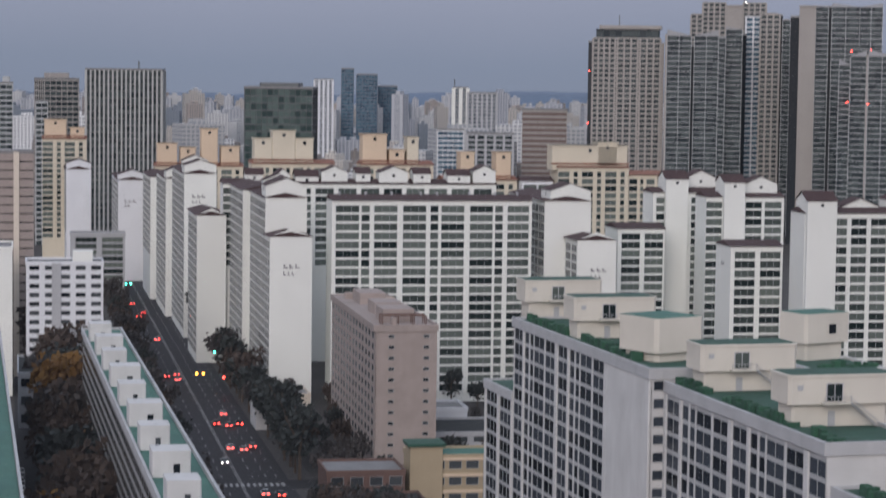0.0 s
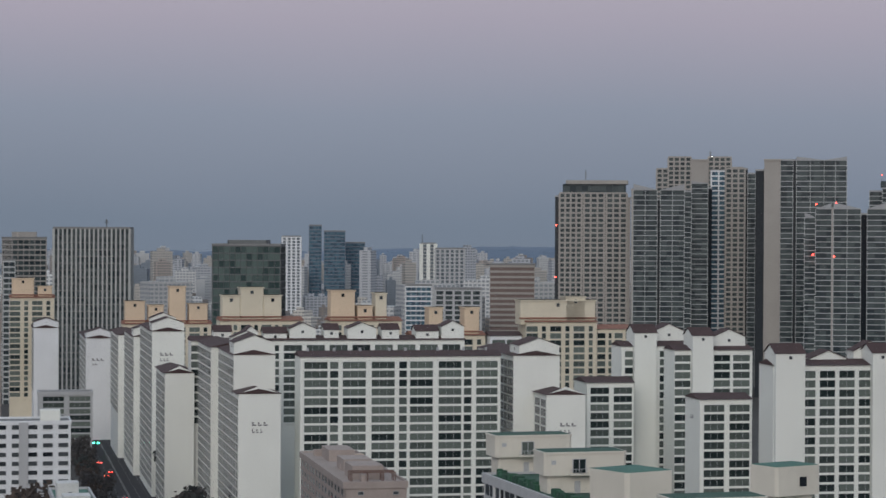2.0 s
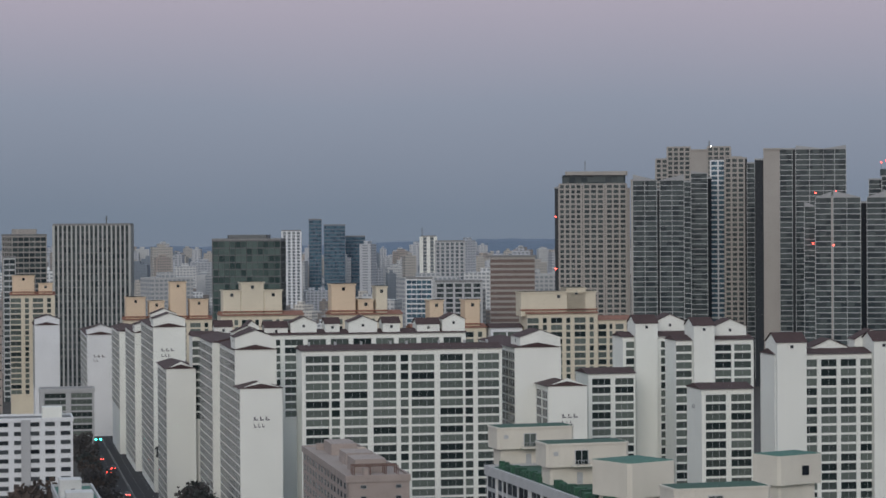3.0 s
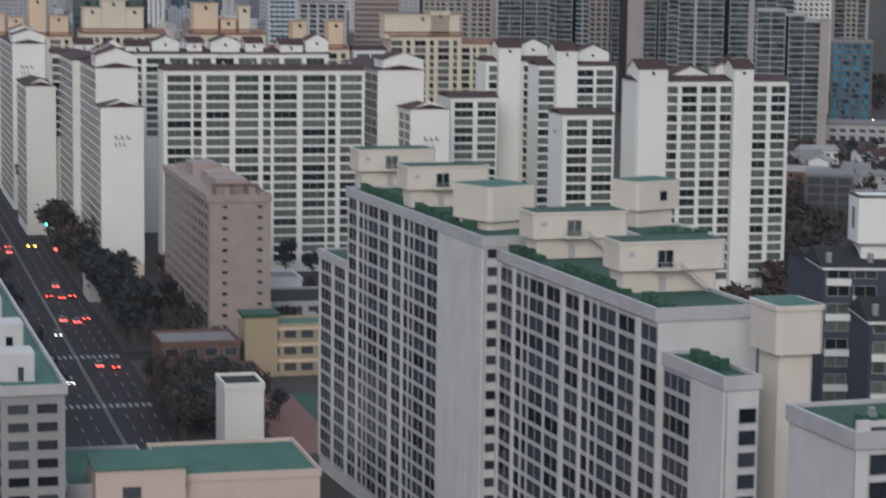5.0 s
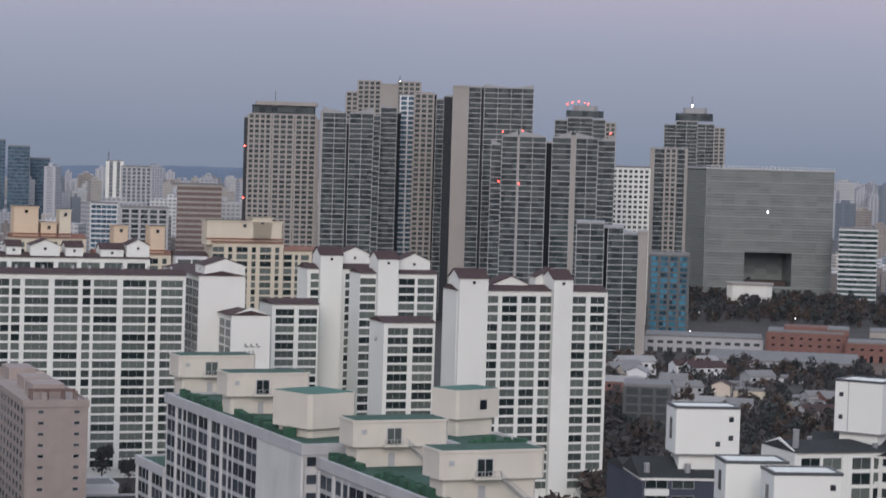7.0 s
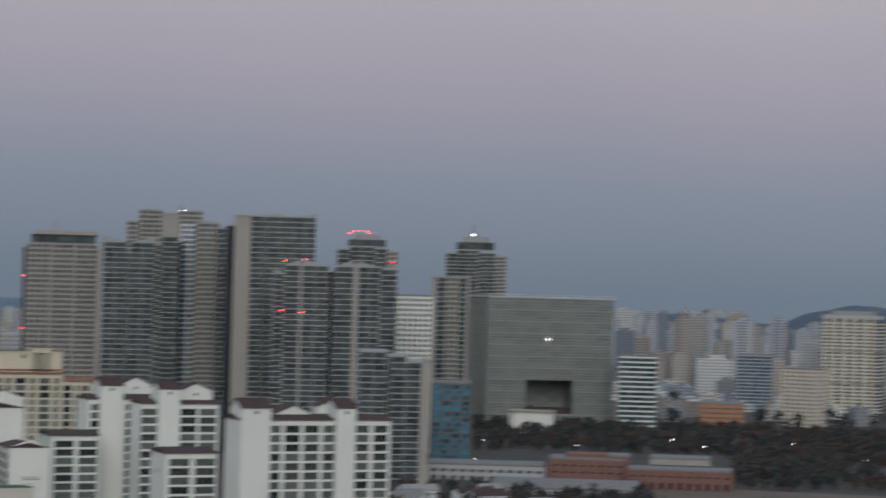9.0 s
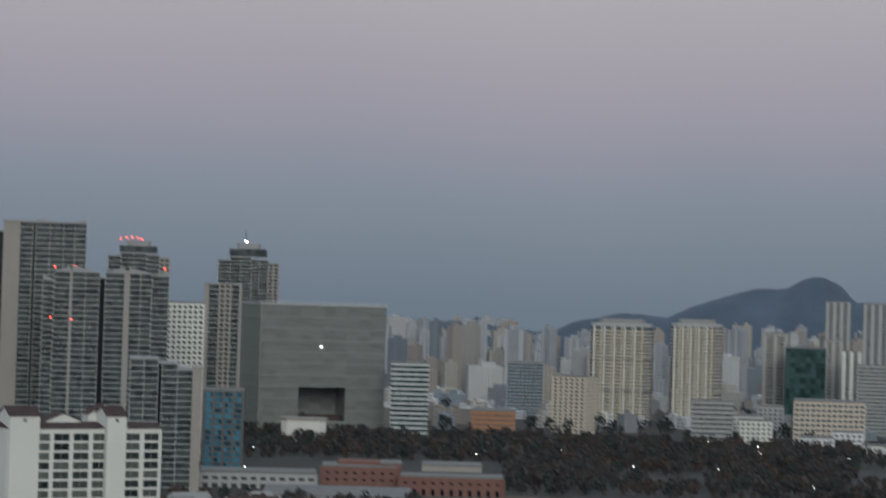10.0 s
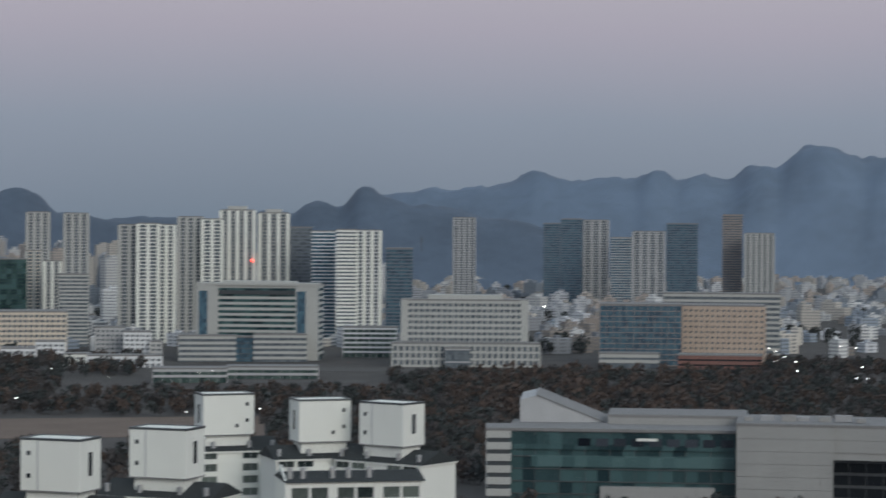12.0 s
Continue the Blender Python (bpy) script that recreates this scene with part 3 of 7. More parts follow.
glass_tower("tower_block", -7.87, -10.07, 1400, 141.5, "tall residential tower with stone pier and glass bays", [(0.35, 4, 6, "d", 0), (0.65, 0, 0, "p", 0), (0.5, 0.8, 0, "g", 0), (0.14, 2.5, 0, "d", 0), (1.1, 0, 0, "g", 2.5), (0.9, 0, 0, "g", -2.5)])
glass_tower("tower_block", -9.06, -12.11, 1330, 112.0, "dark glass residential tower with notched top and stone pier", [(0.35, 3, 5, "g", 3), (0.5, 0.5, 0, "g", -3.5), (0.06, 0, 0, "p", 0), (0.85, 0, 0, "g", 4), (0.2, 2.5, 3, "d", 0), (0.6, 0, 0, "g", -4), (0.16, -0.6, -1, "p", 0), (0.7, 0, 0, "g", 3.5), (0.55, 0.6, 1, "g", -3)])
glass_tower("tower_block", -11.23, -12.98, 1180, 67.8, "lower glass tower with stone edge", [(0.9, 0, 0, "g", 0), (0.14, 2, 2, "d", 0), (0.5, 0, 2, "g", 0), (0.5, 1, 5, "g", 2), (0.3, -0.4, 4, "p", 0)])
glass_tower("tower_block", -10.61, -12.10, 1600, 128.4, "dark stepped tower with red warning lamps on its top", [(0.5, 3, 2, "g", 0), (1, 0, 0, "g", 0), (0.5, 2, 1, "g", 0), (0.4, 4, 3, "s", 0)], crown=9)
glass_tower("tower_block", -12.97, -13.89, 1500, 108.4, "glass residential tower with pale frame", [(0.2, 0, 0, "p", 0), (0.5, 1, 0, "g", 0), (0.5, 0, 0, "s", 0), (0.4, 1, 0, "g", 0), (0.12, 0, 0, "p", 0)])
glass_tower("tower_block", -13.29, -14.77, 1950, 134.3, "dark stepped tower with bright roof lamp", [(0.5, 3, 3, "g", 0), (0.9, 0, 0, "g", 0), (0.7, 2, 2, "g", 0), (0.45, 4, 5, "s", 0)], crown=12)
tower("tower_block", -6.80, -7.16, 1480, 137.7, "slim tower with white frame and blue glass", gl=G_BLUE, wall=M_WHITE2, bay=11, mull=1)
tower("tower_block", -12.06, -12.97, 1430, 96.1, "white tower with square windows", wall=M_WHITE, bay=3.4, mull=1.3, sill=1.4)
tower("office_block", -13.05, -14.00, 1330, 47.2, "low block with blue lit glass", gl=G_LIT, wall=M_METAL, bay=5, mull=1.6, depth=25)
tower("office_block", -17.62, -18.53, 1720, 55.4, "green glass office block with white bands", gl=G_GREEN, wall=M_WHITE2, bay=0, sill=1.2, storey=3.6)
bay_tower(-22.43, -23.97, 2000, 90.5)
bay_tower(-24.40, -25.67, 2000, 92.1)
tower("apartment_tower", -21.56, -22.43, 1850, 45.6, "cream apartment tower with small windows", wall=M_CREAM, bay=4.5, mull=2, sill=1.4, turn=-25)
tower("apartment_block", -20.47, -21.35, 2100, 49.8, "grey-blue apartment block with glazed rows", wall=M_GREY, gl=G_BLUE, bay=3.5)
tower("brick_building", -19.62, -20.69, 1760, 20.3, "low orange brick building", wall=M_ORANGE, sill=2.6, storey=3.6, bay=0, depth=40)
tower("office_block", -25.01, -26.01, 1750, 33.2, "small white office block with window bands", wall=M_PALE, gl=G_DARK, bay=0, sill=1.7, storey=3.5)
tower("apartment_tower", -28.23, -28.74, 2400, 113.9, "dark residential tower with pale edge bays", wall=M_GREY, bay=6, mull=2)
tower("apartment_tower", -29.13, -29.68, 2400, 112.9, "dark residential tower with pale edge bays", wall=M_GREY, bay=6, mull=2)
tower("office_tower", -27.26, -28.21, 2050, 70.8, "green-netted tower under construction", gl=G_TEAL, wall=M_GREEN, bay=5, mull=.2, sill=.3)
tower("apartment_tower", -26.74, -27.25, 2100, 81.6, "beige apartment tower with dark windows", wall=M_CREAM, bay=5, mull=2)
tower("apartment_tower", -28.21, -28.58, 2150, 77.2, "beige apartment tower with dark windows", wall=M_CREAM, bay=5, mull=2)
tower("apartment_tower", -28.65, -29.02, 2100, 68.6, "white apartment tower with dark windows", wall=M_PALE, bay=5, mull=2)
tower("apartment_tower", -28.99, -29.70, 1950, 59.6, "white apartment tower with window bands", wall=M_PALE, bay=0, sill=1.4)
tower("office_block", -27.49, -29.18, 1800, 34.0, "cream office block with window bands", wall=M_CREAM, bay=4, mull=1, sill=1.8, storey=3.8)
tower("apartment_tower", -30.45, -30.92, 2000, 101.3, "grey and white apartment tower with bays", wall=M_GREY, bay=6, mull=2.4)
tower("apartment_tower", -30.89, -31.39, 1990, 102.4, "white apartment tower with close windows", wall=M_WHITE, bay=5, mull=2.6, sill=1.5)
tower("apartment_tower", -31.39, -31.78, 2010, 101.5, "white apartment tower with dark windows", wall=M_WHITE, bay=7, mull=3)
tower("apartment_tower", -31.89, -32.46, 2060, 108.6, "dark-sided apartment tower with pale edge", wall=M_GREY, bay=7, mull=2)
tower("apartment_tower", -32.46, -32.94, 2050, 106.7, "white apartment tower with close windows", wall=M_WHITE, bay=5, mull=2.6, sill=1.5)
tower("apartment_tower", -32.91, -33.72, 2080, 115.0, "white apartment tower with dark bays", wall=M_PALE, bay=8, mull=4, sill=1.3, crown=4)
tower("apartment_tower", -33.86, -34.55, 2100, 112.7, "white apartment tower with dark bays", wall=M_PALE, bay=8, mull=4, sill=1.3, crown=4)
tower("office_tower", -34.46, -35.14, 2120, 100.1, "dark glass tower with metal frame", gl=G_TOWER, wall=M_HAZED, bay=4)
tower("apartment_tower", -35.14, -35.71, 2050, 96.7, "blue-grey banded apartment tower", wall=M_WHITE2, bay=0, sill=1.0, gl=G_BLUE)
tower("apartment_tower", -35.75, -36.24, 2000, 98.3, "bright white banded apartment tower", wall=M_WHITE, bay=0, sill=1.7)
tower("apartment_tower", -36.24, -36.82, 2020, 97.9, "pale banded apartment tower", wall=M_WHITE2, bay=5, mull=1, sill=1.4)
tower("office_tower", -36.97, -37.62, 2050, 82.1, "dark blue glass office tower", gl=G_BLUE, wall=M_HAZED, bay=3)
tower("apartment_tower", -38.63, -39.16, 3000, 114.2, "distant pale residential tower", wall=M_GREY, bay=7, mull=2)
tower("office_tower", -40.85, -41.26, 2900, 107.2, "distant dark blue glass tower", gl=G_BLUE, wall=M_HAZED)
tower("office_tower", -41.28, -41.81, 2900, 112.9, "distant dark blue glass tower", gl=G_BLUE, wall=M_HAZED)
tower("apartment_tower", -41.84, -42.43, 2950, 111.9, "distant pale tower with dark bays", wall=M_GREY, bay=9, mull=3)
tower("office_block", -42.50, -43.01, 2800, 90.5, "distant dark office tower", gl=G_BLUE, wall=M_GREY)
tower("apartment_tower", -43.05, -43.81, 2900, 98.0, "distant tower with pale frame", wall=M_GREY, bay=10, mull=3)
tower("office_tower", -43.87, -44.62, 2900, 107.9, "distant dark glass office tower", gl=G_BLUE, wall=M_HAZED)
tower("office_tower", -45.23, -45.70, 2900, 119.3, "distant slender brown office tower", gl=G_DARK, wall=M_TAN)
tower("apartment_tower", -45.78, -46.46, 2850, 96.6, "distant pale tower with dark bays", wall=M_GREY, bay=9, mull=3)
pb = tower("public_building", -32.31, -35.30, 1760, 56.3, "large white public building with dark window bands", wall=M_PALE, gl=G_TEAL, bay=0, sill=2.0, storey=4.2, depth=34, crown_wall=M_PALE, crown=3, turn=-9)
for q in (-46.2, 29.5):
    part("side_pier", Mesh().box(q, q + 16.6, -1.4, 6, 0, 56.0), M_PALE, pb)
    part("glass_strip", Mesh().box(q + (2.0 if q < 0 else 1.0), q + (8.5 if q < 0 else 7.5), -1.7, 0, 8, 52), G_BLUE, pb, "blue glazed corner strip")
part("roof_frame", Mesh().box(-46.5, 46.5, -1.6, 20, 56.2, 58.2), M_PALE, pb)
part("top_gallery", Mesh().box(-29, 29, -1.0, 0, 49.5, 52.5), G_DARK, pb)
tower("public_building", -37.36, -40.47, 1700, 47.4, "large white public building with regular window rows", wall=M_PALE, gl=G_DARK, bay=4.2, mull=0.9, sill=2.0, storey=4.2, depth=35, crown=4, corner=5, crown_wall=M_PALE)
tower("public_building", -42.24, -44.25, 1720, 44.5, "blue glass office building with brown frame", wall=M_TAN, gl=G_BLUE, bay=5, mull=.3, sill=.4, storey=4.0, depth=45)
tower("public_building", -44.27, -46.26, 1740, 43.6, "pale peach brick public building", wall=M_PINKB, gl=G_DARK, bay=4, mull=2, sill=2.4, storey=4.0, depth=45)
tower("public_building", -43.81, -46.63, 1850, 49.7, "long white building with window bands", wall=M_PALE, gl=G_DARK, bay=0, sill=2, storey=4.2, depth=30)
hb = tower("hall_building", -40.05, -45.60, 840, 27.2, "wide hall building with dark glass front", wall=M_METAL, gl=G_TEAL, bay=9, mull=.2, sill=.3, storey=4.5, depth=40)
part("upper_band", Mesh().box(-40.4, 40.4, -0.75, 0, 20.6, 26.0), G_TEAL, hb, "dark upper window band")
part("teal_band", Mesh().box(-33, 40.4, -0.8, 0, 14.4, 18.6), G_TEAL2, hb, "pale teal glass band")
part("lower_front", Mesh().box(-8, 33, -3.0, 0, 0, 7.6), M_HALL, hb, "pale low front wall")
part("sign_board", Mesh().box(5.0, 12.5, -1.1, -0.7, 24.0, 25.0), M_WHITE, hb)
for k in range(9):
    part("roof_window", Mesh().box(-16 + k * 6.4, -11.5 + k * 6.4, -0.95, -0.7, 22.0, 24.8), G_OLD, hb)



# ---- estate blocks with white fronts ----
ST = 2.72


def block(x, y, turn, w, depth, storeys, bays, label, roof=M_ROOFRED, wall=M_WHITE, gl=G_WIN, fr=M_FRAME, low=1, proud=0.4, sill=0.6, pitched=True, extra=1.6, band=None, name="apartment_block", base=0.0, edge=None):
    """A slab block: walls, storeyed front on its local -y side, roof. Local x runs along the front."""
    t = thing(name, x, y, base, turn, label, "apartment block")
    total = sum(q for _, q in bays)
    bays = [(k, q * w / total) for k, q in bays]
    top = storeys * ST + extra
    part("wall", Mesh().box(0, w, 0.0, depth, 0, top), wall, t)
    facade(t, bays, storeys - low, ST * low, ST, wall, gl, fr, sill=sill, proud=proud, band=band)
    if pitched:
        part("roof", Mesh().gable(0, w, -0.4, depth, top, top + 1.5, "x", 0, 0.35), roof, t)
    else:
        part("roof", Mesh().box(0.5, w - 0.5, 0.5, depth - 0.5, top - 0.02, top + 0.15), roof, t)
        b = Mesh().ring(-0.3, w + 0.3, -0.5, depth + 0.3, top - 1.2, top + 0.5, 0.55)
        part("parapet", b, edge or wall, t)
    return t


def south(u0, u1, v, storeys, bays, label, depth=12.0, **more):
    x, y = grid(u0, v)
    return block(x, y, TURN, u1 - u0, depth, storeys, bays, label, **more)


def west(u, v0, v1, storeys, bays, label, depth=12.0, **more):
    x, y = grid(u, v1)
    more.setdefault("proud", 0.09)
    more.setdefault("fr", M_FRAME)
    more.setdefault("gl", G_DARK)
    more.setdefault("sill", 0.5)
    more.setdefault("low", 7 if v0 > 1000 else 1)
    return block(x, y, TURN - 90, v1 - v0, depth, storeys, bays, label, **more)


def lift_house(t, x0, x1, y0, y1, z0, z1, peak, along="y", wall=M_WHITE, sheet=M_ROOFRED, window=True, neck=None):
    """A gabled lift house that stands on a block's roof: walls, two roof sheets, a small window."""
    b = Mesh().box(x0, x1, y0, y1, z0, z1)
    b.gable(x0, x1, y0, y1, z1, peak, along)
    house = part("lift_house", b, wall, t)
    r = Mesh()
    o, k = 0.35, 0.22
    if along == "y":
        c = (x0 + x1) / 2
        for s in (x0 - o, x1 + o):
            drop = (peak - z1) * o / (c - x0)
            r.poly([(s, y0 - o, z1 - drop + k), (s, y1 + o, z1 - drop + k), (c, y1 + o, peak + k), (c, y0 - o, peak + k)])
            r.poly([(s, y0 - o, z1 - drop), (s, y0 - o, z1 - drop + k), (c, y0 - o, peak + k), (c, y0 - o, peak)])
    else:
        c = (y0 + y1) / 2
        for s in (y0 - o, y1 + o):
            drop = (peak - z1) * o / (c - y0)
            r.poly([(x0 - o, s, z1 - drop + k), (x1 + o, s, z1 - drop + k), (x1 + o, c, peak + k), (x0 - o, c, peak + k)])
            r.poly([(x0 - o, s, z1 - drop), (x0 - o, s, z1 - drop + k), (x0 - o, c, peak + k), (x0 - o, c, peak)])
    part("roof_sheet", r, sheet, house)
    if window:
        c = (x0 + x1) / 2
        part("small_window", Mesh().box(c - 0.45, c + 0.45, y0 - 0.06, y0 + 0.1, z1 - 1.6, z1 - 0.7), G_DARK, house)


def bars(t, rows, x, y, z, along="x", h=1.1):
    """Unreadable lettering: rows of short dark bars on a wall; along names the wall's direction."""
    for k, widths in enumerate(rows):
        q = 0.0
        b = Mesh()
        for w in widths:
            if along == "x":
                b.box(x + q, x + q + w, y - 0.05, y + 0.02, z - k * h * 1.9, z - k * h * 1.9 + 0.35)
                b.box(x + q, x + q + w * 0.4, y - 0.05, y + 0.02, z - k * h * 1.9 + 0.5, z - k * h * 1.9 + h)
            else:
                b.box(x - 0.02, x + 0.05, y + q, y + q + w, z - k * h * 1.9, z - k * h * 1.9 + 0.35)
                b.box(x - 0.02, x + 0.05, y + q, y + q + w * 0.4, z - k * h * 1.9 + 0.5, z - k * h * 1.9 + h)
            q += w + 0.5
        part("lettering", b, M_INK, t, "faded dark lettering bars")


def end_gable(t, w, depth, top, wall=M_WHITE, peak=2.4):
    """The blank end wall rises to a low gable above the eaves."""
    part("gable_wall", Mesh().box(w - 0.3, w + 0.15, 0.05, depth - 0.05, 0, top).gable(w - 0.3, w + 0.15, 0.05, depth - 0.05, top, top + peak, "x"), wall, t)


CENTRAL = [("p", 1.2), ("w", 7), ("p", 0.7), ("w", 2.5), ("p", 1.3), ("w", 7), ("p", 1.7), ("w", 7), ("p", 1.3), ("w", 2.4), ("p", 0.9), ("w", 7), ("p", 1.7),
           ("w", 7), ("p", 0.7), ("w", 2.4), ("p", 1.4), ("w", 6.6), ("p", 0.9)]
PLAIN2 = [("p", 1.1), ("w", 5.2), ("p", 1.3), ("w", 5.2), ("p", 0.5)]
WIDE4 = [("w", 5.6), ("p", 1.5), ("w", 5.8), ("p", 1.2), ("w", 5.6), ("p", 1.5), ("w", 5.6), ("p", 1.2)]
SIDE = [("p", 0.4), ("w", 5.5), ("p", 0.5), ("w", 3.0), ("p", 0.4), ("w", 3.0), ("p", 0.5), ("w", 5.5)]
H22, H18, H19 = 22 * ST + 1.6, 18 * ST + 1.6, 19 * ST + 1.6

central = south(93.7, 155.2, 691, 22, CENTRAL, "long white slab apartment block with glazed balconies and maroon roof")
for q in (3, 11, 19, 28, 33, 43, 51, 58):
    part("roof_vent", Mesh().cham(q - 0.35, q + 0.35, 5.0, 5.7, H22 + 1.0, H22 + 2.3, 0.12), M_STEEL, central)

b211 = west(75, 703, 748, 22, SIDE * 2, "white apartment block with narrow balconies and gabled lift houses", depth=12.7)
lift_house(b211, 33, 44.6, 0.1, 12.6, H22, H22 + 3.6, H22 + 5.8, "x")
lift_house(b211, 18, 25, 3, 12.6, H22, H22 + 3.6, H22 + 5.6, "x")
lift_house(b211, 4, 11, 3, 12.6, H22, H22 + 3.6, H22 + 5.6, "x")
w211 = west(75, 689, 702.9, 18, [("p", 0.8), ("w", 6), ("p", 1), ("w", 4), ("p", 0.8)], "lower white wing with a blank lettered gable wall", depth=12.7)
end_gable(w211, 13.9, 12.7, H18)
bars(w211, [(1.3, 1.2, 1.3), (0.8, 0.7, 0.7)], 14.08, 4.0, H18 - 9.5, "y")
west(72.5, 748.1, 802, 22, SIDE * 2, "white apartment block with narrow balconies above the avenue", depth=12.7)
wl2 = west(61, 790, 829, 18, SIDE, "lower white wing beside the avenue with plain gable", depth=10)
end_gable(wl2, 39, 10, H18)
b204 = west(62, 865, 930, 22, SIDE * 2, "white apartment block with lettered gable beside the avenue", depth=12)
lift_house(b204, 52, 64.6, 0.1, 11.9, H22, H22 + 3.0, H22 + 5.0, "x")
lift_house(b204, 20, 28, 2, 11.9, H22, H22 + 3.4, H22 + 5.4, "x")
bars(b204, [(1.3, 1.2, 1.3), (0.8, 0.7, 0.7)], 65.05, 3.0, H22 - 9, "y")
b203 = west(60, 940, 1000, 20, SIDE * 2, "white apartment block with gable wall beside the avenue", depth=12)
lift_house(b203, 46, 59, 0.1, 11.9, 20 * ST + 1.6, 20 * ST + 4.6, 20 * ST + 6.6, "x")
west(58, 1012, 1070, 19, SIDE * 2, "distant white apartment block along the avenue", depth=12)
b202 = west(48, 1100, 1170, 17, SIDE * 2, "distant pale grey apartment block with lettered gable", depth=13, wall=M_WHITE2)
lift_house(b202, 56, 69.6, 0.1, 12.9, 17 * ST + 1.6, 17 * ST + 4.0, 17 * ST + 6.2, "x", wall=M_WHITE2)
bars(b202, [(1.5, 1.4, 1.5), (0.9, 0.9)], 70.05, 3.0, 17 * ST - 9, "y")
b201 = west(25, 1150, 1215, 18, SIDE * 2, "distant pale apartment block with gabled end wall", depth=12, wall=M_WHITE2)
lift_house(b201, 50, 64.6, 0.1, 11.9, 18 * ST + 1.6, 18 * ST + 4.4, 18 * ST + 6.4, "x", wall=M_WHITE2)
south(24, 47, 1010, 10, PLAIN2, "low pale apartment block with small square windows", wall=M_GREY, pitched=False, roof=M_ROOFGY)

# second row behind the long slab, with gabled lift houses
row2 = south(70, 165, 792, 22, [("w", 6.5), ("p", 1.6)] * 12, "white slab apartment block with gabled lift houses on its roof", low=12)
for a, q, s in ((25, 33, "x"), (34, 43, "y"), (46, 51, "x"), (54, 64, "y"), (66, 72, "x"), (78, 86, "x"), (87, 95, "y"), (8, 14, "x"), (18, 23, "y")):
    z = H22 + 2.3 + (a * 7 % 5) * 0.55
    lift_house(row2, a, q, 1.0 + a % 3, 9.5, H22, z, z + 2.0, s)
# blocks east of the long slab
b213 = west(159, 690, 742, 22, SIDE * 2, "white apartment block with dark glazed side and gabled lift house", depth=14.5, gl=G_DARK)
lift_house(b213, 39, 51.8, 1.8, 14.4, H22, H22 + 3.0, H22 + 5.2, "x")
w213 = west(165.5, 674, 689.5, 18, PLAIN2, "lower white wing with a blank lettered gable wall", depth=12)
end_gable(w213, 15.5, 12, H18)
bars(w213, [(1.3, 1.2, 1.3), (0.8, 0.7, 0.7)], 15.68, 4.2, H18 - 9.5, "y")
b3 = south(207.5, 243, 742, 22, [("p", 1), ("w", 3), ("p", 7), ("w", 5.2), ("p", 1), ("w", 5.2), ("p", 1), ("w", 5.4), ("p", 0.8)], "white apartment block with a stair tower and maroon roof")
lift_house(b3, 4.0, 11.6, -2.0, 8, 0, H22 + 4.4, H22 + 7.0, "x")
w3 = south(191.5, 207.3, 726, 18, PLAIN2, "lower wing with dark balconies and maroon roof", depth=16)
lift_house(b3, 13, 24, 7, 15, H22, H22 + 4.5, H22 + 7.0, "y")
b4 = south(218, 244, 716, 22, [("w", 5.0), ("p", 7.4), ("w", 5.2), ("p", 0.9), ("w", 5.4), ("p", 0.8)], "white apartment block with stair tower and gabled lift houses")
lift_house(b4, 5.4, 12.3, -2.0, 8, 0, H22 + 4.6, H22 + 7.0, "x")
lift_house(b4, 14, 25, 4, 11.5, H22, H22 + 4.0, H22 + 6.4, "y")
w5 = south(205.5, 221.4, 650, 18, PLAIN2, "lower wing with blank side wall and maroon roof", depth=14)
bars(w5, [(1.2, 1.0)], -0.08, 6.0, H18 - 6, "y")
b5 = south(221.6, 268.8, 632, 22, [("p", 8.6)] + [("w", 5.0), ("p", 1.3), ("w", 5.0), ("p", 1.3), ("w", 5.0), ("p", 1.3), ("w", 4.6), ("p", 5.6), ("w", 5.2), ("p", 1.5), ("w", 4.8), ("p", 1)],
           "broad white apartment block with white piers and maroon roof")
lift_house(b5, 0.2, 9.0, -2.0, 8, 0, H22 + 3.4, H22 + 6.0, "x")
lift_house(b5, 29.4, 35.4, -2.0, 8, 0, H22 + 3.4, H22 + 6.0, "x")
lift_house(b5, 27, 37, 7, 12, H22, H22 + 3.6, H22 + 6.4, "y")
lift_house(b5, 13, 24, 5, 12, H22, H22 + 1.6, H22 + 3.9, "y")

# ---- cream and peach blocks behind the white estate ----
def cream_block(u0, u1, v, top, boxes, label, wall=M_YELL, bays=None):
    storeys = int((top - 1.6) / 2.75)
    t = south(u0, u1, v, storeys, bays or [("w", 4.2), ("p", 1.5), ("w", 1.6), ("p", 1.5)] * max(1, round((u1 - u0) / 9)), label, wall=wall, roof=M_TERRA, low=max(1, storeys - (18 if v > 1100 else 10)), depth=14)
    base = storeys * ST + 1.6
    for a, q, z, m in boxes:
        part("roof_box", Mesh().cham(a - u0, q - u0, 2, 11, base - 1, z, 0.3).box(a - u0 - 0.3, q - u0 + 0.3, 1.7, 11.3, z - 0.5, z), m, t)
        part("small_window", Mesh().box((a + q) / 2 - u0 - 0.6, (a + q) / 2 - u0 + 0.6, 1.9, 2.1, z - 2.6, z - 1.3), G_DARK, t)
        part("ledge", Mesh().box(a - u0 - 0.5, q - u0 + 0.5, 1.4, 2.0, base + 1.2, base + 1.7), M_TERRA, t)
    return t


cream_block(90, 122, 893, 66, [(91, 98, 74, M_YELL), (98, 107, 77, M_YELL), (107, 114, 74, M_YELL)], "cream apartment block with stepped roof boxes")
cream_block(132, 160, 888, 66, [(132.5, 142, 76, M_PEACH), (143, 149, 70, M_PEACH), (150, 154.5, 75, M_YELL)], "cream apartment block with peach roof boxes")
